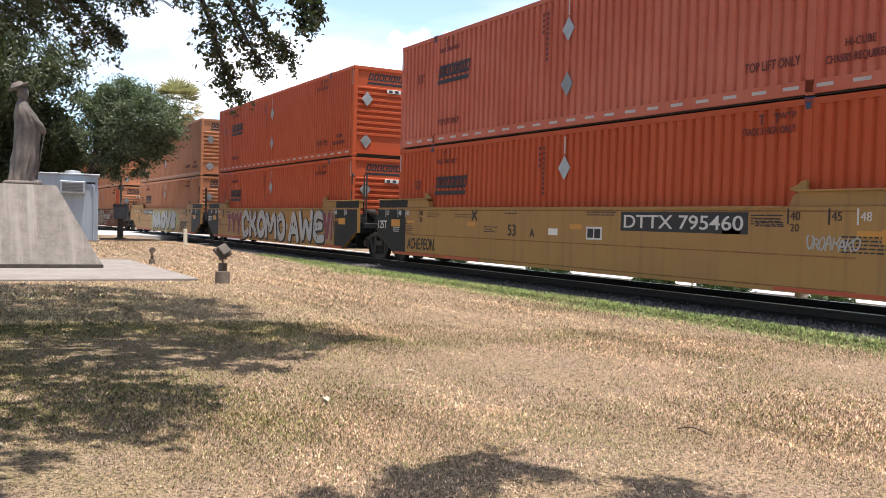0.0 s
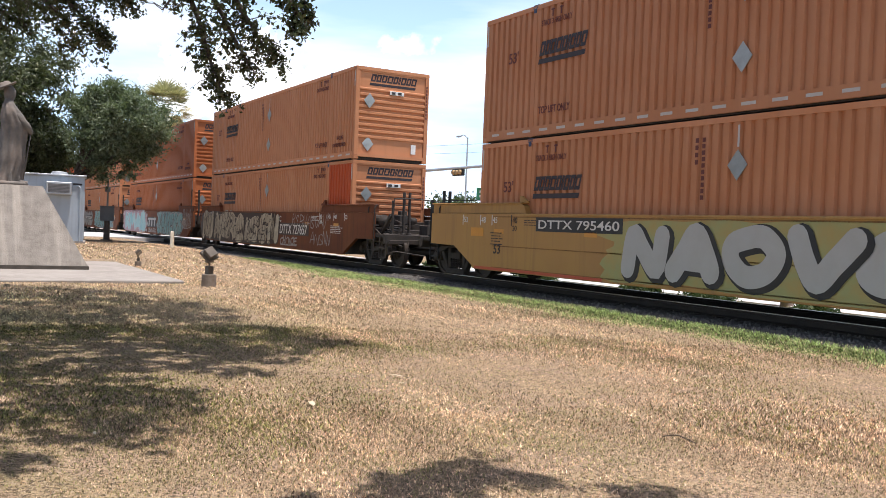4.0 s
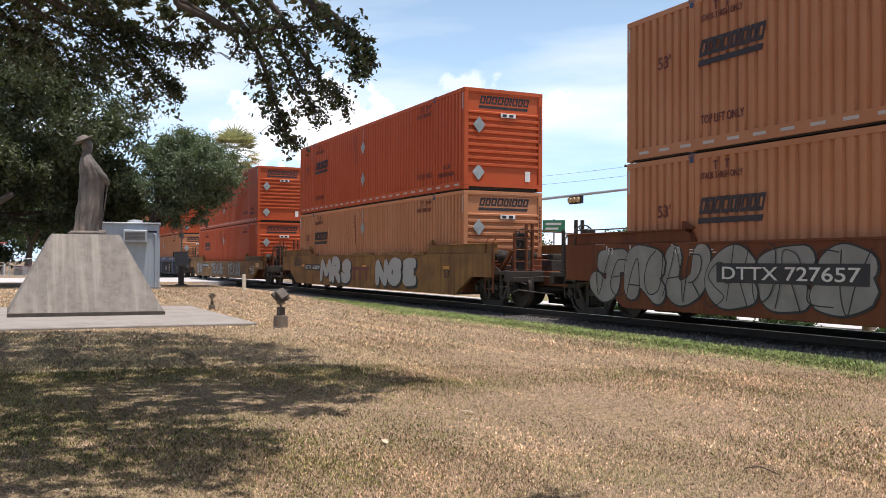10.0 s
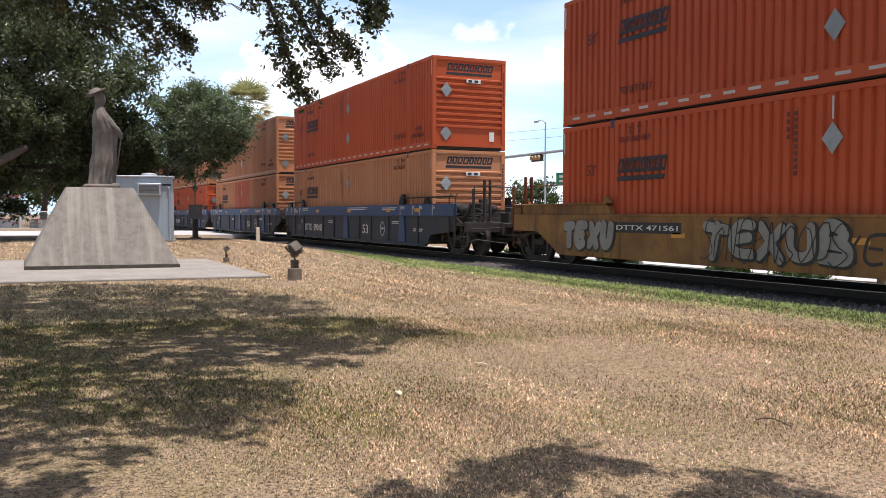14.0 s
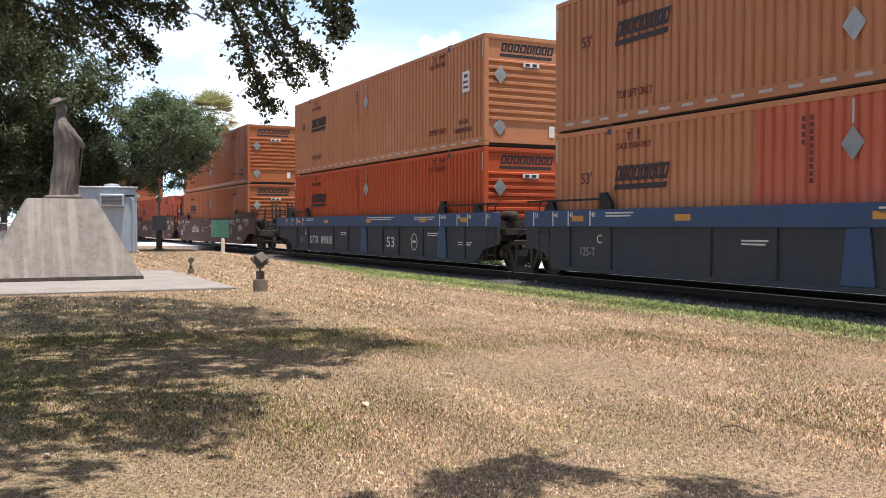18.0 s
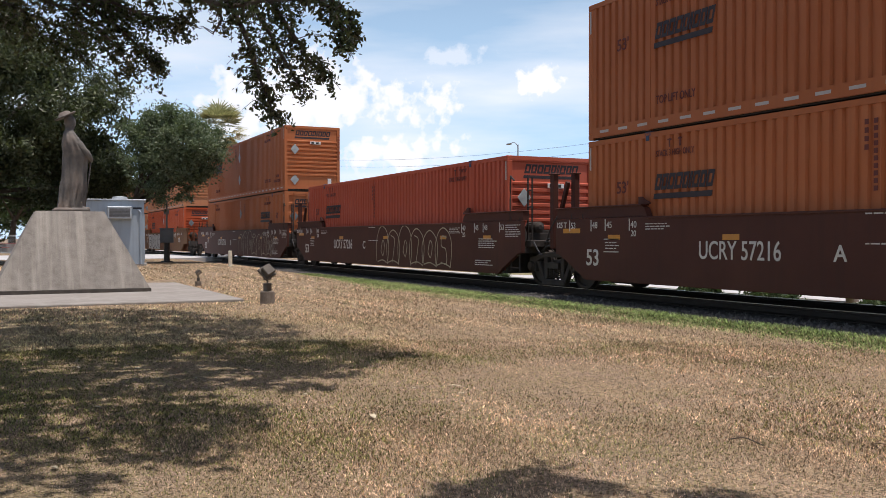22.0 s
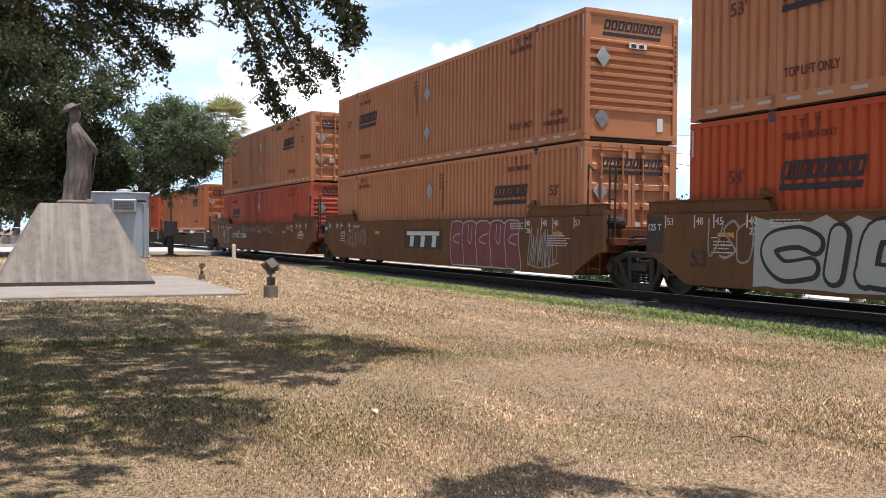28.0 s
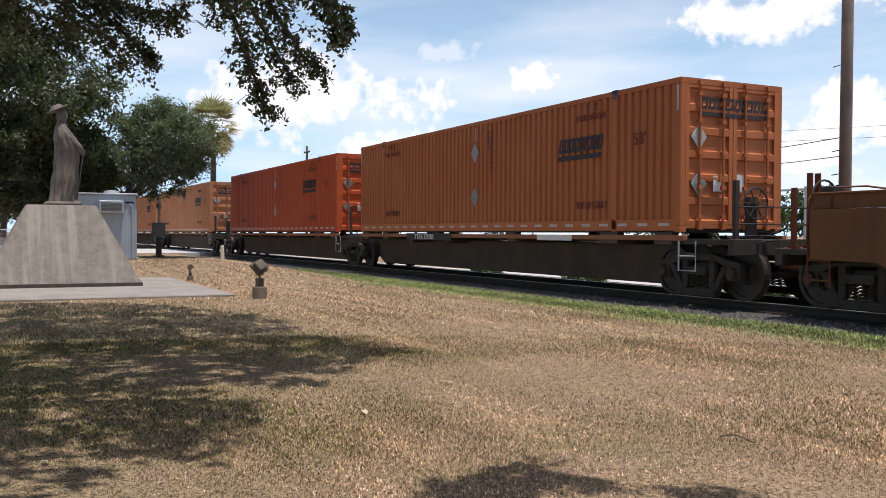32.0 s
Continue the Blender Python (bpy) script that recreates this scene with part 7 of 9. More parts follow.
# oxide brown set
for i, l, r, tl in ((11, False, True, True), (12, False, False, True), (13, True, False, False)):
    c = unit(i, OXIDE, l, r, "dark oxide brown double-stack well car with white stencils", truck_l=tl, brake_l=l)
    standard_marks(c, WHITE_INK, 0.48)
    number_plate(c, "UCRY 57216", -4.38, -2.48, 1.02, 1.34, back=None)
    sign(c, {11: "A", 12: "C", 13: "B"}[i], -1.45, 1.04, 0.36)
    sign(c, "125 T", -9.02, 1.62, 0.17)
    data_lines(c, -0.9, 1.74, 0.7, 1, WHITE_INK)
    data_lines(c, -0.9, 1.30, 1.0, 1, WHITE_INK)
    data_lines(c, 6.7, 0.80, 0.9, 3, WHITE_INK)
    data_lines(c, 8.3, 1.70, 0.7, 6, WHITE_INK)
    plate(c, -8.75, -8.1, 1.50, 1.60, AMBER, "reflector", "amber reflector")
    if i == 11:
        plate(c, 0.85, 5.0, 0.78, 1.70, GRAF["mint"], "graffiti_field", "mint green sprayed background")
        letters("ANKHEOXY", 0.80, 5.05, 0.80, 1.74, c, "mint", "black", 0.02, 0.05, 0.2, wild=0.07, shadow=0.02)
        scrawl(42, c, 5.05, 5.7, 0.9, 1.5, "pale", 0.04, 3)
    elif i == 12:
        bubble_tag(43, c, -0.15, 5.25, 0.56, 1.78, "cream", 6, 0.034)
    else:
        bubble_tag(46, c, 0.5, 6.6, 0.56, 1.76, "cream", 7, 0.026)
        scrawl(45, c, 5.9, 7.4, 0.6, 1.5, "pale", 0.03, 5)

# tan-brown set
for i, l, r, tl in ((14, False, True, True), (15, False, False, True), (16, True, False, False)):
    c = unit(i, TAN_BROWN, l, r, "weathered tan-brown double-stack well car with graffiti", truck_l=tl, brake_l=l)
    standard_marks(c, WHITE_INK, left53=False)
    if not l:
        plate(c, -9.04, -8.56, 1.06, 1.76, GRAF["brown"], "end_patch", "dark painted end patch")
        sign(c, "125 T", -9.02, 1.50, 0.17)
    if i == 14:
        rim = random.Random(55)
        ring = [(-6.25 + 0.29 * k, -0.0035, 0.55 + rim.uniform(0, 0.03)) for k in range(20)] + [(-0.70 - 0.29 * k, -0.0035, 1.68 + rim.uniform(-0.10, 0.07)) for k in range(20)]
        part("graffiti_field", Solid().add(ring, [tuple(range(40))]).mesh("graffiti_field", GRAF["white"]), c, pose(0, -CAR_HALF, 0), label="white sprayed background")
        letters("CIDGH", -6.15, -0.65, 0.52, 1.76, c, "white", "black", 0.07, 0.08, 0.22, shadow=0.03)
        number_plate(c, "DTTX 727286", 0.9, 3.5, 1.05, 1.35)
        scrawl(56, c, 0.9, 3.4, 0.6, 1.0, "black", 0.03, 8)
        sign(c, "53", -7.8, 0.84, 0.44, INK)
        scrawl(50, c, -7.4, -6.3, 0.9, 1.75, "pale", 0.04, 3)
    elif i == 15:
        plate(c, -1.27, 1.38, 0.94, 1.53, BLACK, "mark_panel", "dark panel with pale block marks")
        owner_blocks(c, -1.12, 1.24, 1.00, 1.46, WHITE_INK)
        arches(c, 1.90, 5.75, 0.54, 1.74, "maroon", "white", 5, 4)
        sign(c, "C", -3.2, 1.05, 0.34, INK)
        scrawl(52, c, 6.1, 7.4, 0.6, 1.6, "pale", 0.03, 8)
        scrawl(53, c, -6.8, -4.6, 0.9, 1.6, "pale", 0.03, 8)
    else:
        number_plate(c, "DTTX 727286", -5.0, -1.8, 1.03, 1.40)
        sign(c, "B", -1.55, 1.08, 0.36, INK)
        scrawl(54, c, -2.8, 3.0, 1.35, 1.7, "pale", 0.03, 9)
        scrawl(58, c, -7.2, -5.8, 0.7, 1.7, "pale", 0.035, 6)

for i in (17, 18, 19, 20):
    c = ride(spine_car(i in (17, 19), "grimy dark spine car with a pale step and rusty sills", i == 17), NOSE[i] - HL)


# ---- the statue on its plinth ----
def build_monument():
    pad = Solid().box(-29.2, -20.0, -4.5, 4.95, -0.12, 0.06)
    tagged(new("concrete_pad", pad.mesh("concrete_pad", PAD_CONCRETE, bevel=0.02)), "pale concrete pad set in the lawn", "pavement", kind="structure")
    plinth = thing("plinth", "weathered truncated concrete plinth with pale water streaks", "plinth", m=pose(-25.6, 1.75, 0.06, 0, 0, 0.0))
    b, t, h = 1.80, 0.80, 2.02
    s = Solid()
    n = 10
    rows = [(0.09, b - 0.03)] + [(0.09 + (h - 0.09) * k / n, b - 0.03 + (t - b + 0.03) * k / n) for k in range(1, n + 1)]
    v, f = [], []
    for z, r in rows:
        for k in range(n):
            v.append((-r + 2 * r * k / n, -r, z))
        for k in range(n):
            v.append((r, -r + 2 * r * k / n, z))
        for k in range(n):
            v.append((r - 2 * r * k / n, r, z))
        for k in range(n):
            v.append((-r, r - 2 * r * k / n, z))
    m = 4 * n
    rnd = random.Random(2)
    v = [(x + rnd.uniform(-0.006, 0.006), y + rnd.uniform(-0.006, 0.006), z) for x, y, z in v]
    f += [(i * m + k, i * m + (k + 1) % m, (i + 1) * m + (k + 1) % m, (i + 1) * m + k) for i in range(len(rows) - 1) for k in range(m)]
    f.append(tuple((len(rows) - 1) * m + k for k in range(m)))
    s.add(v, f)
    part("block", s.mesh("block", CONCRETE), plinth)
    # a slab whose dark colour paints the shaded recess along the base
    part("foot", Solid().box(-b + 0.0, b - 0.0, -b, b, 0.0, 0.085).mesh("foot", FOOT_SHADE), plinth, label="foot of the plinth, coloured dark as recess shade")
    # the figure: one plain mesh, facing +y
    s = Solid()
    edge = [(0.0, -0.39, 0.22, 0.31), (0.12, -0.38, 0.21, 0.30), (0.25, -0.37, 0.22, 0.29), (0.6, -0.32, 0.27, 0.28), (1.0, -0.27, 0.29, 0.27), (1.27, -0.26, 0.32, 0.29), (1.45, -0.26, 0.36, 0.31), (1.56, -0.26, 0.35, 0.32), (1.76, -0.28, 0.23, 0.31),
            (1.92, -0.27, 0.11, 0.27), (2.04, -0.25, 0.03, 0.20), (2.12, -0.22, -0.01, 0.13), (2.18, -0.21, 0.01, 0.11), (2.26, -0.23, 0.045, 0.12), (2.34, -0.24, 0.05, 0.13), (2.44, -0.24, 0.02, 0.12), (2.50, -0.20, -0.04, 0.08)]
    seg = 64
    v, rows = [], []
    for (za, la, ra, wa), (zb, lb, rb, wb) in zip(edge, edge[1:]):
        for k in range(3):
            u = k / 3
            rows.append((za + (zb - za) * u, la + (lb - la) * u, ra + (rb - ra) * u, wa + (wb - wa) * u))
    rows.append(edge[-1])
    for z, lo, hi, rx in rows:
        cy, ry = (lo + hi) / 2, (hi - lo) / 2
        fold = 0.120 * max(0.0, 1 - z / 1.15) + 0.042 * max(0.0, min(1.0, (2.1 - z) / 0.3))
        for k in range(seg):
            a = 2 * math.pi * k / seg
            q = 1 + fold * (math.sin(9 * a + 3.4 * z) + 0.5 * math.sin(15 * a - 5 * z + 1))
            if z > 0.55:                      # the hem of the cloak hangs proud of the robe
                q *= 1.05 if z < 2.05 else 1.0
            v.append((rx * q * math.cos(a), cy + ry * q * math.sin(a), z))
    n = len(rows)
    s.add(v, [(i * seg + k, i * seg + (k + 1) % seg, (i + 1) * seg + (k + 1) % seg, (i + 1) * seg + k) for i in range(n - 1) for k in range(seg)] + [tuple(range((n - 1) * seg, n * seg)), tuple(reversed(range(seg)))])
    # broad-brimmed hat, tilted back
    hat = Solid()
    hat.lathe([(0.0, 0.02), (-0.012, 0.26), (0.004, 0.29), (0.025, 0.27), (0.035, 0.165), (0.10, 0.145), (0.135, 0.10), (0.145, 0.01)], "z", 36)
    T = pose(0, -0.20, 2.46, 24, 0, 0)
    hv = []
    for x, y, z in hat.v:
        r = math.hypot(x, y)
        p = T @ Vector((x, y, z + 0.05 * max(0, r - 0.18) / 0.12 * max(0.0, math.sin(math.atan2(y, x)))))
        hv.append(tuple(p))
    s.add(hv, hat.f)
    # forearm under the cloak, hand on a stick, feet on a rough base
    s.tube(spline([(0.22, 0.05, 1.75), (0.24, 0.28, 1.52), (0.16, 0.36, 1.42), (0.04, 0.42, 1.36)], 5), 0.11, 10, 0.055)
    s.tube(spline([(-0.22, 0.05, 1.75), (-0.26, 0.22, 1.48), (-0.14, 0.34, 1.40), (0.0, 0.40, 1.36)], 5), 0.11, 10, 0.055)
    s.tube([(0.04, 0.42, 1.46), (0.02, 0.24, 0.02)], 0.020, 8)
    s.tube([(0.12, 0.05, 0.07), (0.14, 0.36, 0.06)], 0.09, 8, 0.06)
    s.tube([(-0.14, -0.1, 0.07), (-0.14, 0.26, 0.06)], 0.09, 8, 0.06)
    s.lathe([(-0.002, 0.10), (-0.001, 0.46), (0.05, 0.48), (0.10, 0.40), (0.11, 0.05)], "z", 14, (0, -0.08, 0))
    me = s.mesh("statue", BRONZE, smooth=True)
    ob = new("statue", me)
    ob.matrix_basis = pose(-25.6, 1.90, 2.082) @ Matrix.Diagonal((1.0, 1.0, 1.0, 1))
    tagged(ob, "weathered dark statue of a robed figure in a brimmed hat", "statue")


build_monument()


# ---- floodlights, shed, posts by the crossing ----
def floodlight(x, y, scale, turn, label):
    t = thing("floodlight", label, "lamp", "floodlights round the statue", pose(x, y, ground_z(x, y) - 0.01, 0, 0, turn))
    k = scale
    part("pipe_base", Solid().lathe([(0.0, 0.155 * k), (0.26 * k, 0.15 * k), (0.275 * k, 0.14 * k)], "z", 24).mesh("pipe_base", PIPE_CONCRETE), t, label="rough concrete pipe base")
    part("junction_box", Solid().box(-0.07 * k, 0.07 * k, -0.06 * k, 0.06 * k, 0.27 * k, 0.45 * k).box(-0.05 * k, 0.05 * k, -0.075 * k, 0.05 * k, 0.30 * k, 0.42 * k).mesh("junction_box", LAMP_METAL, bevel=0.008), t)
    part("stem", Solid().tube([(0, 0, 0.44 * k), (0, 0, 0.56 * k)], 0.02 * k, 8).box(-0.10 * k, 0.10 * k, -0.012 * k, 0.012 * k, 0.52 * k, 0.56 * k).mesh("stem", LAMP_METAL), t)
    h = part("lamp_head", Solid().prism([(-0.15 * k, -0.15 * k), (0.15 * k, -0.15 * k), (0.15 * k, 0.15 * k), (-0.15 * k, 0.15 * k)], -0.07 * k, 0.0).prism([(-0.11 * k, -0.11 * k), (0.11 * k, -0.11 * k), (0.11 * k, 0.11 * k), (-0.11 * k, 0.11 * k)], 0.0, 0.10 * k).mesh("lamp_head", LAMP_METAL, bevel=0.012),
             t, pose(0, 0, 0.70 * k, 38, 24, 0))
    part("lens", Solid().box(-0.125 * k, 0.125 * k, -0.076 * k, -0.068 * k, -0.125 * k, 0.125 * k).mesh("lens", LAMP_GLASS), h, label="dusty glass lens")
    return t


floodlight(-19.05, 5.22, 1.0, -65, "brown floodlight on a concrete pipe base in the lawn")
floodlight(-26.5, 5.25, 0.58, 150, "small floodlight set low beside the concrete pad")


def build_shed():
    x0, y0 = -40.6, 4.62
    z = ground_z(x0, y0)
    t = thing("signal_shed", "pale blue-grey metal signal shed with an air conditioner", "shed", m=pose(x0, y0, z - 0.02, 0, 0, -8))
    s = Solid().box(-2.4, 0, -1.6, 1.15, 0.10, 2.78)
    part("body", s.mesh("body", SHED_BLUE, bevel=0.015), t)
    part("roof", Solid().box(-2.5, 0.10, -1.68, 1.22, 2.78, 2.84).lathe([(2.86, 0.34), (2.97, 0.30), (3.0, 0.1)], "z", 20, (-0.9, 0.15, 0)).mesh("roof", GALV, bevel=0.01), t, label="galvanised flat roof with a round vent")
    part("plinth_slab", Solid().box(-2.6, 0.08, -1.8, 1.25, -0.1, 0.10).mesh("plinth_slab", PAD_CONCRETE), t)
    ac = part("air_conditioner", Solid().box(0, 0.38, -0.31, 0.66, 2.00, 2.52).mesh("air_conditioner", GALV, bevel=0.02), t, label="pale window air conditioner")
    part("grille", Solid().box(0.38, 0.386, -0.23, 0.58, 2.08, 2.44).mesh("grille", VENT_DARK), ac, label="dark slatted grille")
    sl = Solid().box(0.387, 0.394, -0.23, 0.58, -0.012, 0.012).mesh("slat", CABINET_GREY)
    for k in range(6):
        part("slat", sl, ac, pose(0, 0, 2.11 + 0.058 * k))
    part("conduit", Solid().tube([(0.04, 1.0, 0.1), (0.04, 1.0, 2.3), (0.04, 0.9, 2.4)], 0.04, 8).mesh("conduit", SHED_BLUE), t)
    part("door", Solid().box(-2.0, -1.1, 1.15, 1.18, 0.2, 2.2).mesh("door", SHED_BLUE), t)
    part("warning_sign", Solid().box(0, 0.005, 0.70, 1.05, 2.42, 2.50).mesh("warning_sign", BLACK), t)


build_shed()


def marker_post(x, y, h):
    p = Solid().lathe([(-0.1, 0.085), (h - 0.02, 0.08), (h, 0.06)], "z", 12)
    ob = new("marker_post", p.mesh("marker_post", POST_PAINT, smooth=False))
    ob.matrix_basis = pose(x, y, ground_z(x, y), 0, -4, 0)
    tagged(ob, "short cream-painted marker post leaning in the grass", "post")


marker_post(-37.6, 8.75, 0.66)


def crossing_box():
    x, y = -46.6, 7.70
    t = thing("signal_cabinet", "grey signal cabinet on a thick post by the crossing", "cabinet", m=pose(x, y, ground_z(x, y), 0, 0, -10))
    part("post", Solid().lathe([(-0.1, 0.30), (0.05, 0.28), (0.06, 0.15), (0.95, 0.14)], "z", 14).mesh("post", LAMP_METAL), t)
    part("cabinet_body", Solid().box(-0.22, 0.22, -0.32, 0.32, 0.95, 1.62).box(-0.25, 0.25, -0.35, 0.35, 1.62, 1.67).mesh("cabinet_body", CABINET_GREY, bevel=0.015), t)
    part("mast", Solid().tube([(0, 0, 1.66), (0, 0, 3.0)], 0.045, 10).box(-0.06, 0.06, -0.12, 0.12, 2.35, 2.6).mesh("mast", CABINET_GREY), t)


crossing_box()


def build_roads():
    road = tagged(new("road", Solid().box(-420, 300, 16.2, 25.5, -0.2, 0.045).mesh("road", ASPHALT)), "pale sun-bleached road beyond the track", "road", kind="structure")
    s = Solid()
    prof = [(-90, 0.235), (9.6, 0.235), (10.6, 0.236), (11.3, 0.23), (15.2, 0.23), (16.19, 0.06)]
    for (ya, za), (yb, zb) in zip(prof, prof[1:]):
        s.add([(-68, ya, za), (-54, ya, za), (-54, yb, zb), (-68, yb, zb), (-68, ya, -0.2), (-54, ya, -0.2), (-54, yb, -0.2), (-68, yb, -0.2)], [(0, 1, 2, 3), (1, 5, 6, 2), (4, 0, 3, 7)])
    tagged(new("street", s.mesh("street", ASPHALT)), "pale asphalt street that crosses the track", "road", kind="structure")


build_roads()


# ---- foliage ----
def leaves(rs, centres, radii, count, size, flat=0.0, wide=0.42):
    """Leaf quads scattered in clumps: centres (n, 3), radii (n, 3), count leaves in all."""
    centres, radii = np.asarray(centres, float), np.asarray(radii, float)
    vol = radii.prod(1)
    pick = rs.choice(len(centres), count, p=vol / vol.sum())
    d = rs.normal(size=(count, 3))
    d /= np.linalg.norm(d, axis=1)[:, None]
    p = centres[pick] + d * radii[pick] * np.minimum(np.abs(rs.normal(0, 0.62, (count, 1))), 1.2)
    a = rs.normal(size=(count, 3))
    a[:, 2] *= 1 - flat
    a /= np.linalg.norm(a, axis=1)[:, None]
    b = np.cross(a, rs.normal(size=(count, 3)))
    b /= np.linalg.norm(b, axis=1)[:, None]
    s = size * rs.uniform(0.6, 1.3, (count, 1))
    quad = np.stack([p - a * s, p + b * s * wide, p + a * s, p - b * s * wide], 1)
    return quad


def crown_clumps(rs, centre, radius, n, size):
    """Clumps on the shell and inside of a lumpy crown."""
    out, rad = [], []
    for _ in range(n):
        d = rs.normal(size=3)
        d /= np.linalg.norm(d)
        k = rs.uniform(0.35, 1.0) ** 0.6
        lump = 1 + 0.16 * math.sin(3.1 * d[0] * 2 + 1.3) + 0.14 * math.sin(4.7 * d[2] + 2 * d[1])
        out.append(np.array(centre) + d * np.array(radius) * k * lump)
        r = size * rs.uniform(0.6, 1.3)
        rad.append((r, r, r * 0.75))
    return out, rad


def tree(name, label, base, lean, height, crown, radius, clumps, clump_size, count, leaf_size, mat, seed, trunk_r=0.35, limbs=9):
    rs = np.random.RandomState(seed)
    rnd = random.Random(seed)
    t = thing(name, label, "tree", m=pose(*base))
    c = np.array(crown) - np.array(base)
    s = Solid()
    fork = Vector((lean[0], lean[1], height))
    s.tube(spline([(0, 0, -0.3), (lean[0] * 0.2, lean[1] * 0.2, height * 0.4), tuple(fork)], 5), trunk_r, 12, trunk_r * 0.7)
    cs, rr = crown_clumps(rs, c, radius, clumps, clump_size)
    for i in range(limbs):
        e = Vector(cs[rnd.randrange(len(cs))])
        mid = fork.lerp(e, 0.5) + Vector((rnd.uniform(-0.4, 0.4), rnd.uniform(-0.4, 0.4), rnd.uniform(-0.2, 0.5)))
        s.tube(spline([tuple(fork), tuple(mid), tuple(e)], 6), trunk_r * 0.42, 7, 0.03)
    part("trunk", s.mesh("trunk", BARK, smooth=True), t)
    q = leaves(rs, cs, rr, count, leaf_size)
    part("crown", fast_mesh("crown", q.reshape(-1, 3), 4, mat), t, kind="stuff")
    return t


tree("oak_tree", "large dark green oak behind the statue", (-47, -5.5, 0.2), (0.5, 1.0), 2.6, (-46.5, -1.0, 7.4), (4.4, 6.6, 5.2), 480, 0.80, 230000, 0.105, LEAF_OAK, 5, 0.55, 14)
tree("oak_tree", "grey-green rounded tree behind the signal shed", (-46.2, 5.0, 0.1), (0.6, 0.9), 2.6, (-44.0, 7.7, 5.55), (1.9, 2.15, 1.95), 300, 0.52, 80000, 0.074, LEAF_ASH, 6, 0.2, 12)
tree("oak_tree", "dark young oak between the statue and the shed", (-49.5, 3.6, 0.1), (0.3, 0.2), 2.0, (-49, 3.9, 4.6), (2.0, 2.9, 2.5), 170, 0.60, 70000, 0.095, LEAF_OAK, 8, 0.22, 8)


def low_limb():
    """A heavy limb of the big oak that sweeps low beside the statue."""
    t = thing("oak_limb_tree", "dark oak with a heavy limb sweeping low", "tree", m=pose(-41, -8.5, 0.15))
    s = Solid()
    s.tube(spline([(0, 0, -0.3), (0.1, 0.3, 1.2), (0.3, 1.8, 2.1), (0.2, 4.5, 2.35), (-0.2, 7.0, 3.1), (-0.4, 8.6, 4.0)], 6), 0.55, 12, 0.12)
    part("trunk", s.mesh("trunk", BARK, smooth=True), t)
    rs = np.random.RandomState(9)
    cs, rr = crown_clumps(rs, (-1.0, 3.4, 5.7), (2.4, 5.4, 3.9), 260, 0.62)
    part("crown", fast_mesh("crown", leaves(rs, cs, rr, 115000, 0.095).reshape(-1, 3), 4, LEAF_OAK), t, kind="stuff")


low_limb()


def sphere_at(az, el, d):
    a, e = radians(az), radians(el)
    return Vector((-math.sin(a) * d, math.cos(a) * d, 1.40 + math.tan(e) * d))


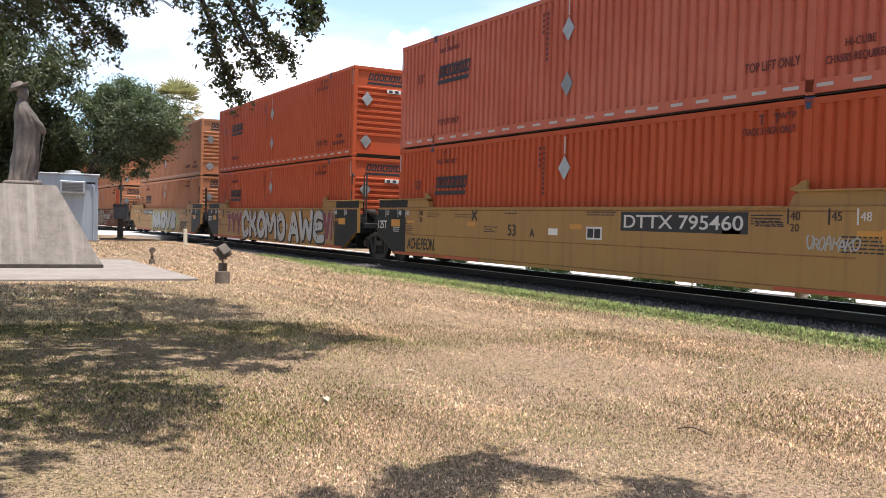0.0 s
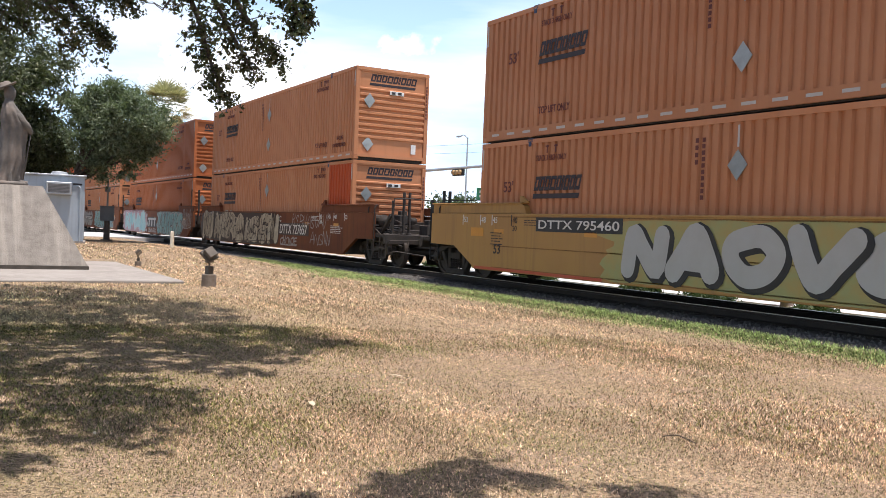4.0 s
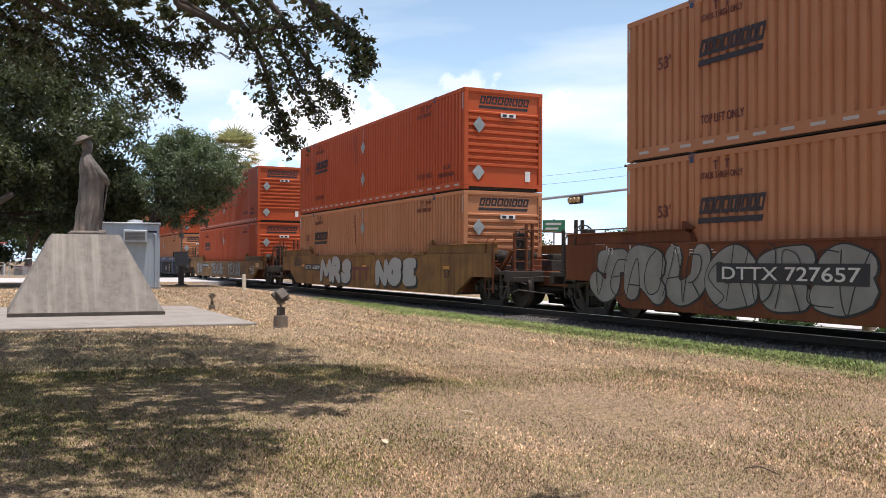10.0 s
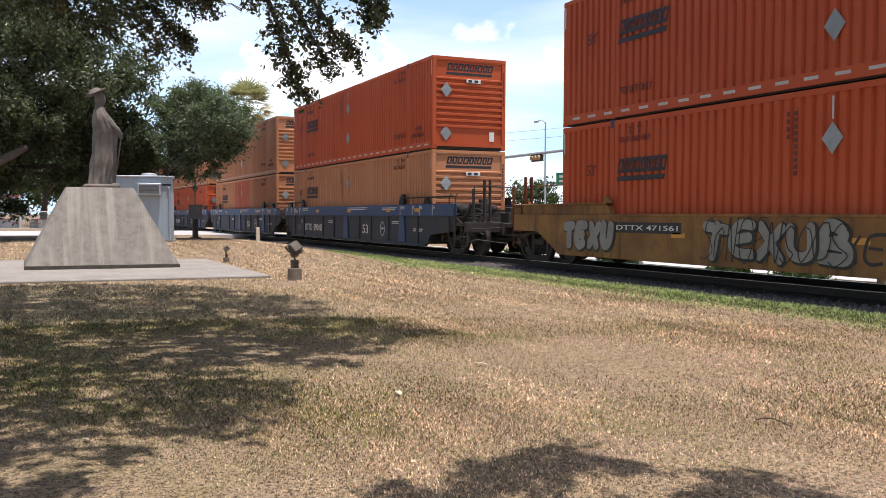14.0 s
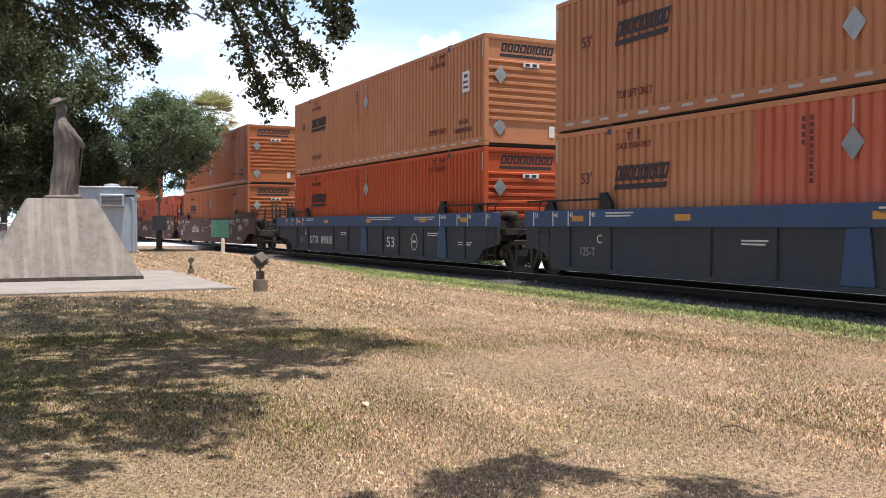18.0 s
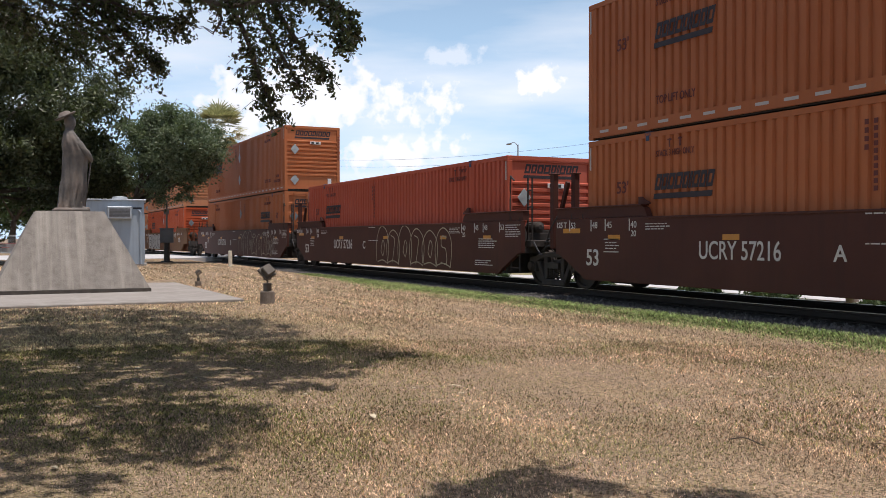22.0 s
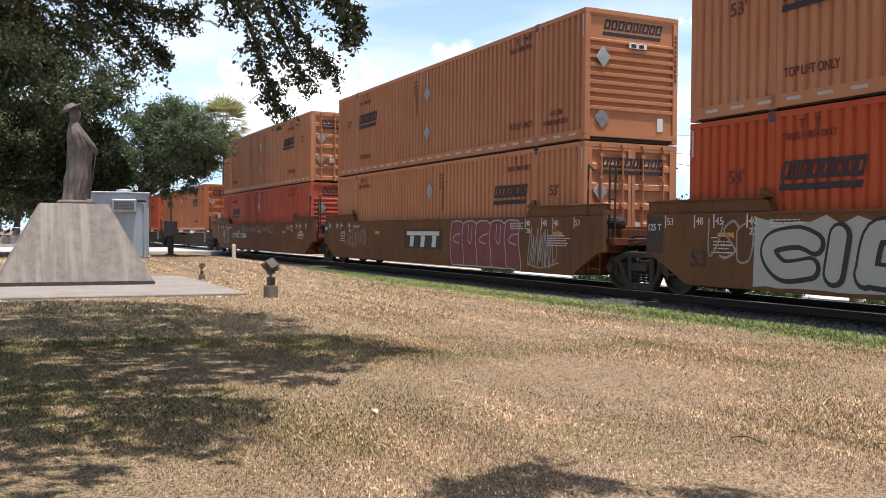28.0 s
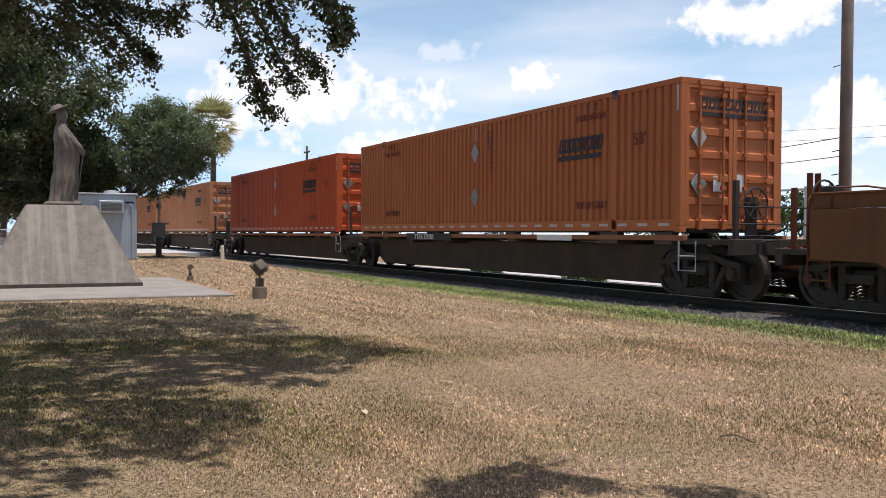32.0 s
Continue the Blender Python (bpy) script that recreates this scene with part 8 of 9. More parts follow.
def shade_oak():
    """The live oak whose boughs hang over the lawn; its trunk stands to the side of the camera."""
    base = Vector((-10.5, -6.5, 0))
    t = thing("live_oak_tree", "live oak whose leafy boughs hang over the lawn", "tree", m=pose(*base))
    rs, rnd = np.random.RandomState(21), random.Random(21)
    s = Solid()
    fork = Vector((-10.2, -5.6, 3.2))
    s.tube(spline([tuple(Vector((0, 0, -0.3))), (0.1, 0.3, 1.5), tuple(fork - base)], 6), 0.55, 14, 0.42)
    # boughs: bearing, elevation of each bend; distance; how far the twigs reach; rosettes of leaves on a twig
    boughs = [
        ([(79.5, 16.5), (77.6, 14.8), (76.4, 13.1), (75.6, 11.3), (75.1, 9.7), (74.5, 8.3), (74.3, 7.3)], 10.0, 0.30, 4),
        ([(77, 17), (75.1, 15.2), (73.9, 13.5), (72.9, 12.1), (72.0, 10.8), (71.1, 9.9)], 9.8, 0.30, 4),
        ([(78, 17), (76.1, 14.9), (74.7, 12.7), (73.7, 11.0), (73.0, 9.9), (72.7, 9.2)], 10.3, 0.34, 4),
        ([(75, 17), (72.7, 15.4), (71.0, 14.1), (70.1, 12.8), (70.2, 11.6)], 9.0, 0.22, 4),
        ([(75, 17), (72.0, 15.4), (70.6, 14.3), (69.6, 13.4), (69.5, 12.3)], 9.2, 0.20, 4),
        ([(81, 15.2), (77.4, 13.9), (75.1, 14.2), (72.0, 14.4)], 9.6, 0.20, 3),
        ([(81, 15.5), (78.4, 14.2), (77.4, 13.2), (77.9, 12.2)], 9.9, 0.20, 0),
        ([(90, 15.5), (87.0, 14.2), (83.9, 13.3), (81.7, 12.9), (79.6, 12.5)], 12.8, 0.38, 4),
        ([(89, 15.5), (86.4, 14.0), (83.9, 12.7), (82.5, 11.5), (81.4, 10.6), (81.0, 10.0)], 12.8, 0.36, 4),
        ([(88, 16), (85.5, 14.4), (83.0, 13.4), (80.7, 12.9), (79.2, 13.2)], 12.6, 0.36, 4),
        ([(91, 15.5), (88.2, 13.8), (85.2, 12.6), (83.3, 11.0), (82.6, 9.5)], 13.2, 0.46, 4),
        ([(94, 15.5), (91.0, 13.8), (88.7, 12.8), (86.7, 12.1), (84.5, 11.7)], 14.0, 0.60, 5),
        ([(95, 14.5), (91.6, 12.9), (89.3, 12.1), (87.0, 11.3), (85.5, 10.6)], 14.5, 0.65, 5),
        ([(99, 14), (94, 12.2), (90, 11.2)], 16.5, 0.80, 5),
    ]
    cs, rr = [], []
    for b, dist, reach, tufts in boughs:
        path = spline([tuple(sphere_at(az, el, dist) - base) for az, el in b], 7)
        s.tube(spline([tuple(fork - base), tuple(sphere_at(b[0][0] + 6, b[0][1] + 13, dist) - base), tuple(sphere_at(b[0][0] + 1, b[0][1] + 4, dist) - base)], 5) + path, 0.05, 8, 0.006)
        for i in range(6, len(path)):
            p, thin = Vector(path[i]), 1.15 - 0.55 * i / len(path)
            for _ in range((3 if dist > 12 else 2) if tufts else 1):
                side = Vector((rnd.uniform(-1, 1), rnd.uniform(-1, 1), rnd.uniform(-1.1, 0.45))).normalized() * rnd.uniform(0.30, 1.45) * reach * thin
                e = p + side
                bend = p.lerp(e, 0.6) + Vector((0, 0, 0.03))
                s.tube([tuple(p), tuple(bend), tuple(e)], 0.006, 5, 0.002)
                for k in range(tufts):
                    u = (k + rnd.uniform(0.4, 1.0)) / tufts
                    cs.append(tuple(p.lerp(e, u) + Vector((rnd.uniform(-1, 1), rnd.uniform(-1, 1), rnd.uniform(-1, 1))) * 0.07))
                    r = rnd.uniform(0.045, 0.075) * (1 + 0.5 * reach)
                    rr.append((r, r, r * 0.9))
    part("trunk", s.mesh("trunk", BARK, smooth=True), t)
    q = leaves(rs, cs, rr, 19000, 0.030, 0.0, 0.55)
    part("hanging_leaves", fast_mesh("hanging_leaves", q.reshape(-1, 3), 4, LEAF_NEAR), t, kind="stuff")
    # the canopy overhead throws the shade on the lawn; spread and lobe trace that shade
    spread = [(-24, -3.0), (-19.4, -0.4), (-19.5, 1.7), (-17.9, 3.2), (-15.0, 4.2), (-12.2, 3.9), (-10.6, 4.6), (-9.6, 4.25), (-9.1, 3.5), (-8.1, 2.7), (-7.9, 1.8), (-6.7, 2.0),
              (-6.4, 1.5), (-5.7, 1.2), (-6.2, 0.5), (-5.2, 0.4), (-4.5, 0.3), (-4.2, -3.0)]
    lobe = [(-4.3, 1.9), (-4.65, 2.3), (-4.7, 2.7), (-4.5, 3.1), (-4.1, 3.25), (-3.75, 3.55), (-3.2, 3.7), (-2.2, 2.6), (-3.3, 0.8)]

    def inside(ring, x, y):
        odd = False
        for (xa, ya), (xb, yb) in zip(ring, ring[1:] + ring[:1]):
            if (ya > y) != (yb > y) and x < xa + (y - ya) * (xb - xa) / (yb - ya):
                odd = not odd
        return odd
    cs, rr = [], []
    drift = Vector((SUN_DIR.x / SUN_DIR.z, SUN_DIR.y / SUN_DIR.z, 0))

    def clump(x, y, z, lo, hi):
        cs.append(tuple(Vector((x, y, z)) + drift * z - base))
        k = rs.uniform(lo, hi)
        rr.append((k, k, k * 0.5))
    for ring, n in ((spread, 6600), (lobe, 620)):
        x0, x1 = min(p[0] for p in ring), max(p[0] for p in ring)
        y0, y1 = min(p[1] for p in ring), max(p[1] for p in ring)
        for _ in range(n):
            x, y = rs.uniform(x0 - 0.3, x1 + 0.3), rs.uniform(y0 - 0.2, y1 + 0.2)
            rag = 0.42 * noise.noise(Vector((x * 1.7, y * 2.6, 5.0)))
            if not inside(ring, x + rag, y + 0.5 * rag):
                continue
            if noise.noise(Vector((x * 0.9, y * 1.6, 3.0))) + 0.55 * noise.noise(Vector((x * 2.8, y * 4.0, 9.0))) < -0.44:
                continue
            clump(x, y, 6.2 + rs.uniform(-0.5, 0.9), 0.10, 0.27)
    # unseen crown masses, added to keep sky light off the shaded lawn
    for x, y, z, r in [(-10, -3.0, 6.8, 2.0), (-7.3, -3.2, 6.8, 1.8), (-13.5, -3.5, 6.8, 2.3), (-10.5, -5.5, 7.2, 2.8), (-6.5, -5, 7.2, 2.6), (-2.4, -1.6, 6.8, 1.9), (-17.5, -4, 7, 2.6), (-1.5, -4.5, 7.2, 2.4), (-21, -4, 6.8, 1.8),
                       (-18, -6, 9.0, 3.2), (-13, -6.5, 9.4, 3.4), (-8, -6.5, 9.4, 3.4), (-3, -7, 9.2, 3.2), (2, -5, 8.5, 3.0), (-10, -3.6, 9.0, 3.0), (-5, -3.6, 9.0, 2.6), (-15, -3.5, 9.0, 2.6), (-12, -10, 8.5, 3.4), (-5, -10, 8.5, 3.4)]:
        for _ in range(int(14 + 22 * r * r)):
            d = rs.normal(size=3)
            d = d / np.linalg.norm(d) * rs.uniform(0.1, 1.18) * r
            clump(x + d[0], y + d[1], z + d[2] * 0.45, 0.14, 0.36)
        e = Vector((x, y, z)) + drift * z - base
        s2 = Solid().tube(spline([tuple(fork - base), tuple((fork - base).lerp(e, 0.35) + Vector((rnd.uniform(-0.5, 0.5), rnd.uniform(-0.5, 0.5), 1.4))), tuple((fork - base).lerp(e, 0.7) + Vector((rnd.uniform(-0.5, 0.5), 0.4, 0.6))), tuple(e)], 5), 0.10, 6, 0.02)
        part("bough", s2.mesh("bough", BARK), t)
    q = leaves(rs, cs, rr, 330000, 0.080, 0.3)
    part("canopy", fast_mesh("canopy", q.reshape(-1, 3), 4, LEAF_NEAR), t, kind="stuff")


shade_oak()


def palm(x, y, height):
    t = thing("palm_tree", "tall fan palm with a skirt of dry thatch", "tree", m=pose(x, y, 0))
    rnd = random.Random(3)
    part("trunk", Solid().tube([(0, 0, -0.3), (0.15, 0, height * 0.5), (0, 0, height)], 0.30, 12, 0.24).mesh("trunk", BARK), t)
    def fans(lo, hi, n, length, mat, name):
        quads = []
        for _ in range(n):
            az, el = rnd.uniform(0, 6.28), radians(rnd.uniform(lo, hi))
            d = Vector((math.cos(az) * math.cos(el), math.sin(az) * math.cos(el), math.sin(el)))
            side = d.cross(Vector((0, 0, 1))).normalized()
            upv = side.cross(d)
            c = Vector((0, 0, height + rnd.uniform(-0.4, 0.4))) + d * 0.3
            hub = c + d * length * 0.5
            for k in range(14):
                a = radians(-75 + 150 * k / 13)
                tip = hub + (d * math.cos(a) + side * math.sin(a)) * length * rnd.uniform(0.5, 0.75) - Vector((0, 0, 0.12 * length))
                m = hub.lerp(tip, 0.5)
                w = (tip - hub).cross(upv).normalized() * 0.07
                quads.append([hub, m + w, tip, m - w])
            quads.append([c, hub + side * 0.02, hub, hub - side * 0.02])
        return part(name, fast_mesh(name, np.array([[tuple(p) for p in q] for q in quads]).reshape(-1, 3), 4, mat), t, kind="stuff")
    fans(-5, 75, 34, 2.4, PALM_GREEN, "fronds")
    fans(-75, 5, 60, 2.2, PALM_DRY, "thatch")


palm(-85.0, 18.9, 11.3)


def far_trees():
    rs = np.random.RandomState(31)
    spots = [(-88, 66, 5.0, 3.4), (-100, 80, 6.5, 4.2), (-76, 70, 4.8, 3.2), (-66, 74, 5.5, 3.6), (-120, 70, 6, 4.5), (-140, 60, 6, 5), (-58, 82, 4.5, 3.6), (-115, 95, 7, 5), (-48, 90, 4.6, 3.6), (-180, 40, 6.5, 5.5),
             (-150, -18, 7.5, 5.5), (-135, -6, 6.5, 4.8), (-160, 3, 7.5, 5.5), (-120, -30, 7, 5), (-170, 20, 7, 5.5)]
    for x, y, h, r in spots:
        tree("tree", "distant green roadside tree", (x, y, 0), (0.1, 0.1), h * 0.4, (x, y, h * 0.72), (r, r, h * 0.42), 40, r * 0.34, 3600, 0.30, LEAF_FAR, int(x * -3 + y), 0.2, 4)


far_trees()
for k, (x, y) in enumerate(((-88, -6.5), (-97, 1.5), (-84, -13), (-104, -3), (-112, 6), (-92, -20))):
    tree("park_tree", "shady dark green tree in the park beyond the fence", (x, y, 0.1), (0.2, 0.3), 3.0, (x, y, 6.6), (4.2, 4.2, 3.2), 90, 1.2, 11000, 0.24, LEAF_FAR, 90 + k, 0.32, 6)


def low_bush(x, y, w, h, seed):
    t = thing("bush", "low green roadside bush", "bush", "bushes along the road", pose(x, y, 0.0))
    rs = np.random.RandomState(seed)
    cs, rr = crown_clumps(rs, (0, 0, h * 0.5), (w / 2, 0.5, h * 0.45), 16, 0.22)
    part("twigs", Solid().tube([(0, 0, -0.05), (0.05, 0, h * 0.6)], 0.03, 6).tube([(0, 0, -0.05), (-0.2, 0.1, h * 0.5)], 0.02, 6).mesh("twigs", BARK), t)
    part("foliage", fast_mesh("foliage", leaves(rs, cs, rr, 2600, 0.06).reshape(-1, 3), 4, LEAF_FAR), t, kind="stuff")


for k, (x, w) in enumerate(((-21.5, 1.0), (-16.9, 1.2), (-14.6, 0.9), (-27.0, 0.8), (-12.0, 0.6))):
    low_bush(x, 15.3, w, 0.22, 60 + k)


# ---- poles, signals and wires beyond the track ----
def utility_pole(x, y, h, r, label, mat, lean=0.0):
    t = thing("utility_pole", label, "pole", "utility poles", pose(x, y, 0))
    part("pole", Solid().tube([(0, 0, -0.3), (lean * 0.5, 0, h * 0.5), (lean, 0, h)], r, 14, r * 0.78).mesh("pole", mat, smooth=True), t)
    if h > 7:
        part("cross_arm", Solid().box(lean - 0.9, lean + 0.9, -0.06, 0.06, h - 0.7, h - 0.58).mesh("cross_arm", mat), t)
    for k in (-0.8, 0.0, 0.8):
        part("insulator", cached("insul", lambda: Solid().lathe([(0, 0.03), (0.05, 0.05), (0.12, 0.03)], "z", 8).mesh("insulator", GALV)), t, pose(lean + k, 0, h - (0.58 if k else 0.0)))
    return t


big = utility_pole(-13.5, 16.3, 11.5, 0.135, "weathered grey-brown wooden utility pole", POLE_WOOD, 0.05)
for z in (2.7, 3.2, 5.0):
    part("pole_step", cached("pstep", lambda: Solid().tube([(-0.20, 0, 0), (0, 0, 0.02)], 0.010, 5).mesh("pole_step", GRIME)), big, pose(-0.05, -0.1, z))
utility_pole(-57.0, 43.0, 9.6, 0.13, "thin dark utility pole beyond the road", DARK_POLE)
utility_pole(-95.0, 31.2, 10.8, 0.16, "thin dark utility pole beyond the road", DARK_POLE)
utility_pole(-81.0, 68.0, 9.5, 0.14, "thin dark utility pole beyond the road", DARK_POLE)
utility_pole(-62.0, 57.0, 7.0, 0.12, "thin dark utility pole beyond the road", DARK_POLE)


def wire(points, sag, r=0.012):
    s = Solid()
    for a, b in zip(points, points[1:]):
        a, b = Vector(a), Vector(b)
        s.tube([tuple(a.lerp(b, k / 8) - Vector((0, 0, sag * 4 * (k / 8) * (1 - k / 8)))) for k in range(9)], r, 4)
    return s


def wires():
    w = thing("overhead_wires", "thin dark wires strung between the poles", "wires")
    for z0, z1 in ((3.5, 5.5), (3.1, 5.0)):
        part("wire", wire([(-35.5, 29.5, z1), (-13.6, 16.3, z0)], 0.25, 0.010).mesh("wire", BLACK), w)
    for z in (8.9, 8.2):
        part("wire", wire([(-95, 31.2, z + 1), (-57, 43.0, z), (-10, 62, z)], 0.6, 0.010).mesh("wire", BLACK), w)


wires()


def traffic_signal(arm_from, arm_to, heads, z, label, post_side=0):
    t = thing("traffic_signal", label, "traffic light", "traffic signals over the road", pose(*arm_from, 0))
    a, b = Vector((0, 0, z)), Vector((arm_to[0] - arm_from[0], arm_to[1] - arm_from[1], z))
    part("mast", Solid().tube([(0, 0, -0.2), (0, 0, z + 0.2)], 0.14, 12, 0.11).mesh("mast", GALV), t)
    part("mast_arm", Solid().tube([tuple(a), tuple(b)], 0.10, 10, 0.06).mesh("mast_arm", GALV), t)
    for k in heads:
        p = a.lerp(b, k)
        h = part("signal_head", Solid().box(-0.62, 0.62, -0.10, 0.10, -0.50, -0.06).mesh("signal_head", BLACK, bevel=0.02), t, pose(*p), label="dark horizontal signal head")
        # the visors' orange has sunlight put into the colour
        for j in (-0.4, 0.0, 0.4):
            part("visor", cached("visor", lambda: Solid().lathe([(-0.24, 0.15), (-0.10, 0.155), (-0.10, 0.12), (-0.22, 0.11)], "y", 14).mesh("visor", material("sunlit_signal_visor", (0.45, 0.30, 0.14), 0.6))), h, pose(j, 0, -0.28))
    return t


sg = traffic_signal((-56.0, 29.5), (-35.5, 29.5), (0.28, 0.57, 0.86), 5.35, "grey mast arm with dark horizontal traffic signals")
part("street_sign", Solid().box(-0.5, 0.5, -0.15, -0.12, -0.28, 0.28).mesh("street_sign", GALV), sg, pose(17.2, 0, 5.45), label="pale blank street sign")
traffic_signal((-49.0, 55.0), (-58.5, 55.0), (0.35, 0.75), 4.9, "far mast arm with dark traffic signals")


def green_sign(x, y, z):
    t = thing("street_sign", "green street sign with pale lettering bars on a post", "sign", m=pose(x, y, 0, 0, 0, 55))
    green = material("green_sign_sheet", (0.02, 0.16, 0.08), 0.5, second=(0.03, 0.19, 0.10), scale=2, amount=0.5)
    part("post", Solid().tube([(0, 0.05, -0.2), (0, 0.05, z + 0.5)], 0.06, 8).mesh("post", GALV), t)
    p = part("panel", Solid().box(-0.75, 0.75, -0.02, 0.02, z - 0.42, z + 0.42).mesh("panel", green), t)
    part("lettering_bar", Solid().box(-0.55, 0.5, -0.026, -0.02, z + 0.08, z + 0.24).box(-0.55, 0.3, -0.026, -0.02, z - 0.22, z - 0.08).mesh("lettering_bar", WHITE_INK), p)


green_sign(-52.4, 33.1, 3.9)


def street_lamp(x, y, h):
    t = thing("street_lamp", "slim grey street lamp beyond the road", "lamp", "street lamps", pose(x, y, 0))
    part("pole", Solid().tube([(0, 0, -0.2), (0, 0, h)], 0.09, 8, 0.06).mesh("pole", GALV), t)
    part("arm", Solid().tube(spline([(0, 0, h - 0.1), (-0.6, 0, h + 0.25), (-1.3, 0, h + 0.2)], 4), 0.04, 6).mesh("arm", GALV), t)
    part("head", Solid().box(-1.75, -1.2, -0.12, 0.12, h + 0.12, h + 0.26).mesh("head", GALV, bevel=0.03), t)


street_lamp(-66.0, 39.5, 9.2)
street_lamp(-50.0, 49.0, 5.6)


# ---- the park beyond the plinth ----
def park_fence():
    t = thing("chain_fence", "thin galvanised chain-link fence across the park", "fence")
    rail = Solid().tube([(-72, -14, 1.55), (-72, 3.0, 1.55)], 0.035, 6).tube([(-72, -14, 0.35), (-72, 3.0, 0.35)], 0.02, 6)
    part("rail", rail.mesh("rail", GALV), t)
    p = Solid().tube([(0, 0, 0.0), (0, 0, 1.6)], 0.04, 6).mesh("post", GALV)
    for k in range(7):
        part("post", p, t, pose(-72, -13.5 + 2.7 * k, 0.1))
    s = Solid()
    for k in range(120):
        y = -14 + k * 0.14
        s.tube([(-72, y, 0.3), (-72, y + 0.9, 1.52)], 0.006, 3)
        s.tube([(-72, y + 0.9, 0.3), (-72, y, 1.52)], 0.006, 3)
    part("mesh_wire", s.mesh("mesh_wire", GALV), t, kind="stuff")


park_fence()


def picnic_table(x, y, turn):
    wood = material("red_brown_table_paint", (0.30, 0.07, 0.05), 0.7, second=(0.2, 0.06, 0.04), scale=5, amount=0.6)
    t = thing("picnic_table", "red painted picnic table under the trees", "table", "tables in the park", pose(x, y, 0.22, 0, 0, turn))
    part("tabletop", Solid().box(-0.9, 0.9, -0.38, 0.38, 0.72, 0.77).mesh("tabletop", wood, bevel=0.01), t)
    for sy in (-1, 1):
        part("bench", Solid().box(-0.9, 0.9, sy * 0.72 - 0.14, sy * 0.72 + 0.14, 0.42, 0.46).mesh("bench", wood, bevel=0.01), t)
        part("leg", Solid().prism([(-0.05, 0), (0.05, 0), (0.05, 0.72), (-0.05, 0.72)], -0.7, 0.7).mesh("leg", GALV), t, pose(sy * 0.6, 0, 0))


picnic_table(-80, 1.2, 30)
picnic_table(-86, -1.4, -20)
picnic_table(-78, -3.0, 10)


def play_frame():
    red = material("red_play_paint", (0.45, 0.06, 0.05), 0.5, second=(0.4, 0.09, 0.06), scale=4, amount=0.5)
    t = thing("play_frame", "red and pale metal play frame in the park", "playground", m=pose(-82, -2.4, 0.2))
    for y in (-2.0, 0.0, 2.0):
        for x in (-0.8, 0.8):
            part("leg", Solid().tube([(x * 1.6, y, 0), (x * 0.3, y, 2.6)], 0.06, 8).mesh("leg", GALV), t)
    part("beam", Solid().tube([(0, -2.2, 2.6), (0, 2.2, 2.6)], 0.07, 8).mesh("beam", red), t)
    for y in (-1.2, 1.0):
        part("swing_seat", Solid().box(-0.15, 0.15, y - 0.3, y + 0.3, 0.55, 0.59).tube([(0, y - 0.28, 0.57), (0, y - 0.28, 2.6)], 0.015, 5).tube([(0, y + 0.28, 0.57), (0, y + 0.28, 2.6)], 0.015, 5).mesh("swing_seat", red), t)


play_frame()


# ---- small litter on the lawn ----
def dry_leaf(x, y, turn, size, mat):
    pts = [(-1, 0, 0.0), (-0.4, 0.32, 0.15), (0.4, 0.30, 0.2), (1, 0, 0.05), (0.4, -0.28, 0.22), (-0.4, -0.3, 0.12)]
    s = Solid().add([(a * size, b * size, c * size + 0.035) for a, b, c in pts], [tuple(range(6))])
    s.add([(a * size, b * size, c * size + 0.031) for a, b, c in pts], [tuple(reversed(range(6)))])
    ob = new("fallen_leaf", s.mesh("fallen_leaf", mat))
    ob.matrix_basis = pose(x, y, ground_z(x, y) - 0.012, 0, 0, turn)
    tagged(ob, "curled dry leaf lying on the lawn", "leaf", "fallen leaves on the lawn")


PALE_LEAF = material("pale_dry_leaf", (0.62, 0.54, 0.38), 0.7, second=(0.5, 0.40, 0.25), scale=9, amount=0.5)
BROWN_LEAF = material("brown_dry_leaf", (0.16, 0.10, 0.06), 0.8, second=(0.24, 0.16, 0.09), scale=9, amount=0.5)


def litter():
    rnd = random.Random(12)
    for x, y, sz, mat in ((-6.55, 2.62, 0.075, PALE_LEAF), (-7.55, 3.84, 0.07, PALE_LEAF), (-9.9, 6.45, 0.06, BROWN_LEAF), (-6.65, 6.9, 0.05, PALE_LEAF), (-14.0, 8.2, 0.08, PALE_LEAF)):
        dry_leaf(x, y, rnd.uniform(0, 360), sz, mat)
    for _ in range(26):
        d, a = rnd.uniform(4, 16), radians(rnd.uniform(38, 92))
        dry_leaf(-math.sin(a) * d, math.cos(a) * d, rnd.uniform(0, 360), rnd.uniform(0.025, 0.05), rnd.choice((PALE_LEAF, BROWN_LEAF, BROWN_LEAF)))
    for x, y, tn in ((-4.62, 4.55, 20), (-6.6, 0.55, 10)):
        s = Solid().tube(spline([(-0.12, 0, 0.03), (-0.03, 0.03, 0.05), (0.06, 0.0, 0.045), (0.14, -0.02, 0.03)], 4), 0.004, 5)
        ob = new("twig", s.mesh("twig", BARK))
        ob.matrix_basis = pose(x, y, ground_z(x, y) - 0.01, 0, 0, tn)
        tagged(ob, "thin fallen twig on the lawn", "twig", "twigs on the lawn")


litter()


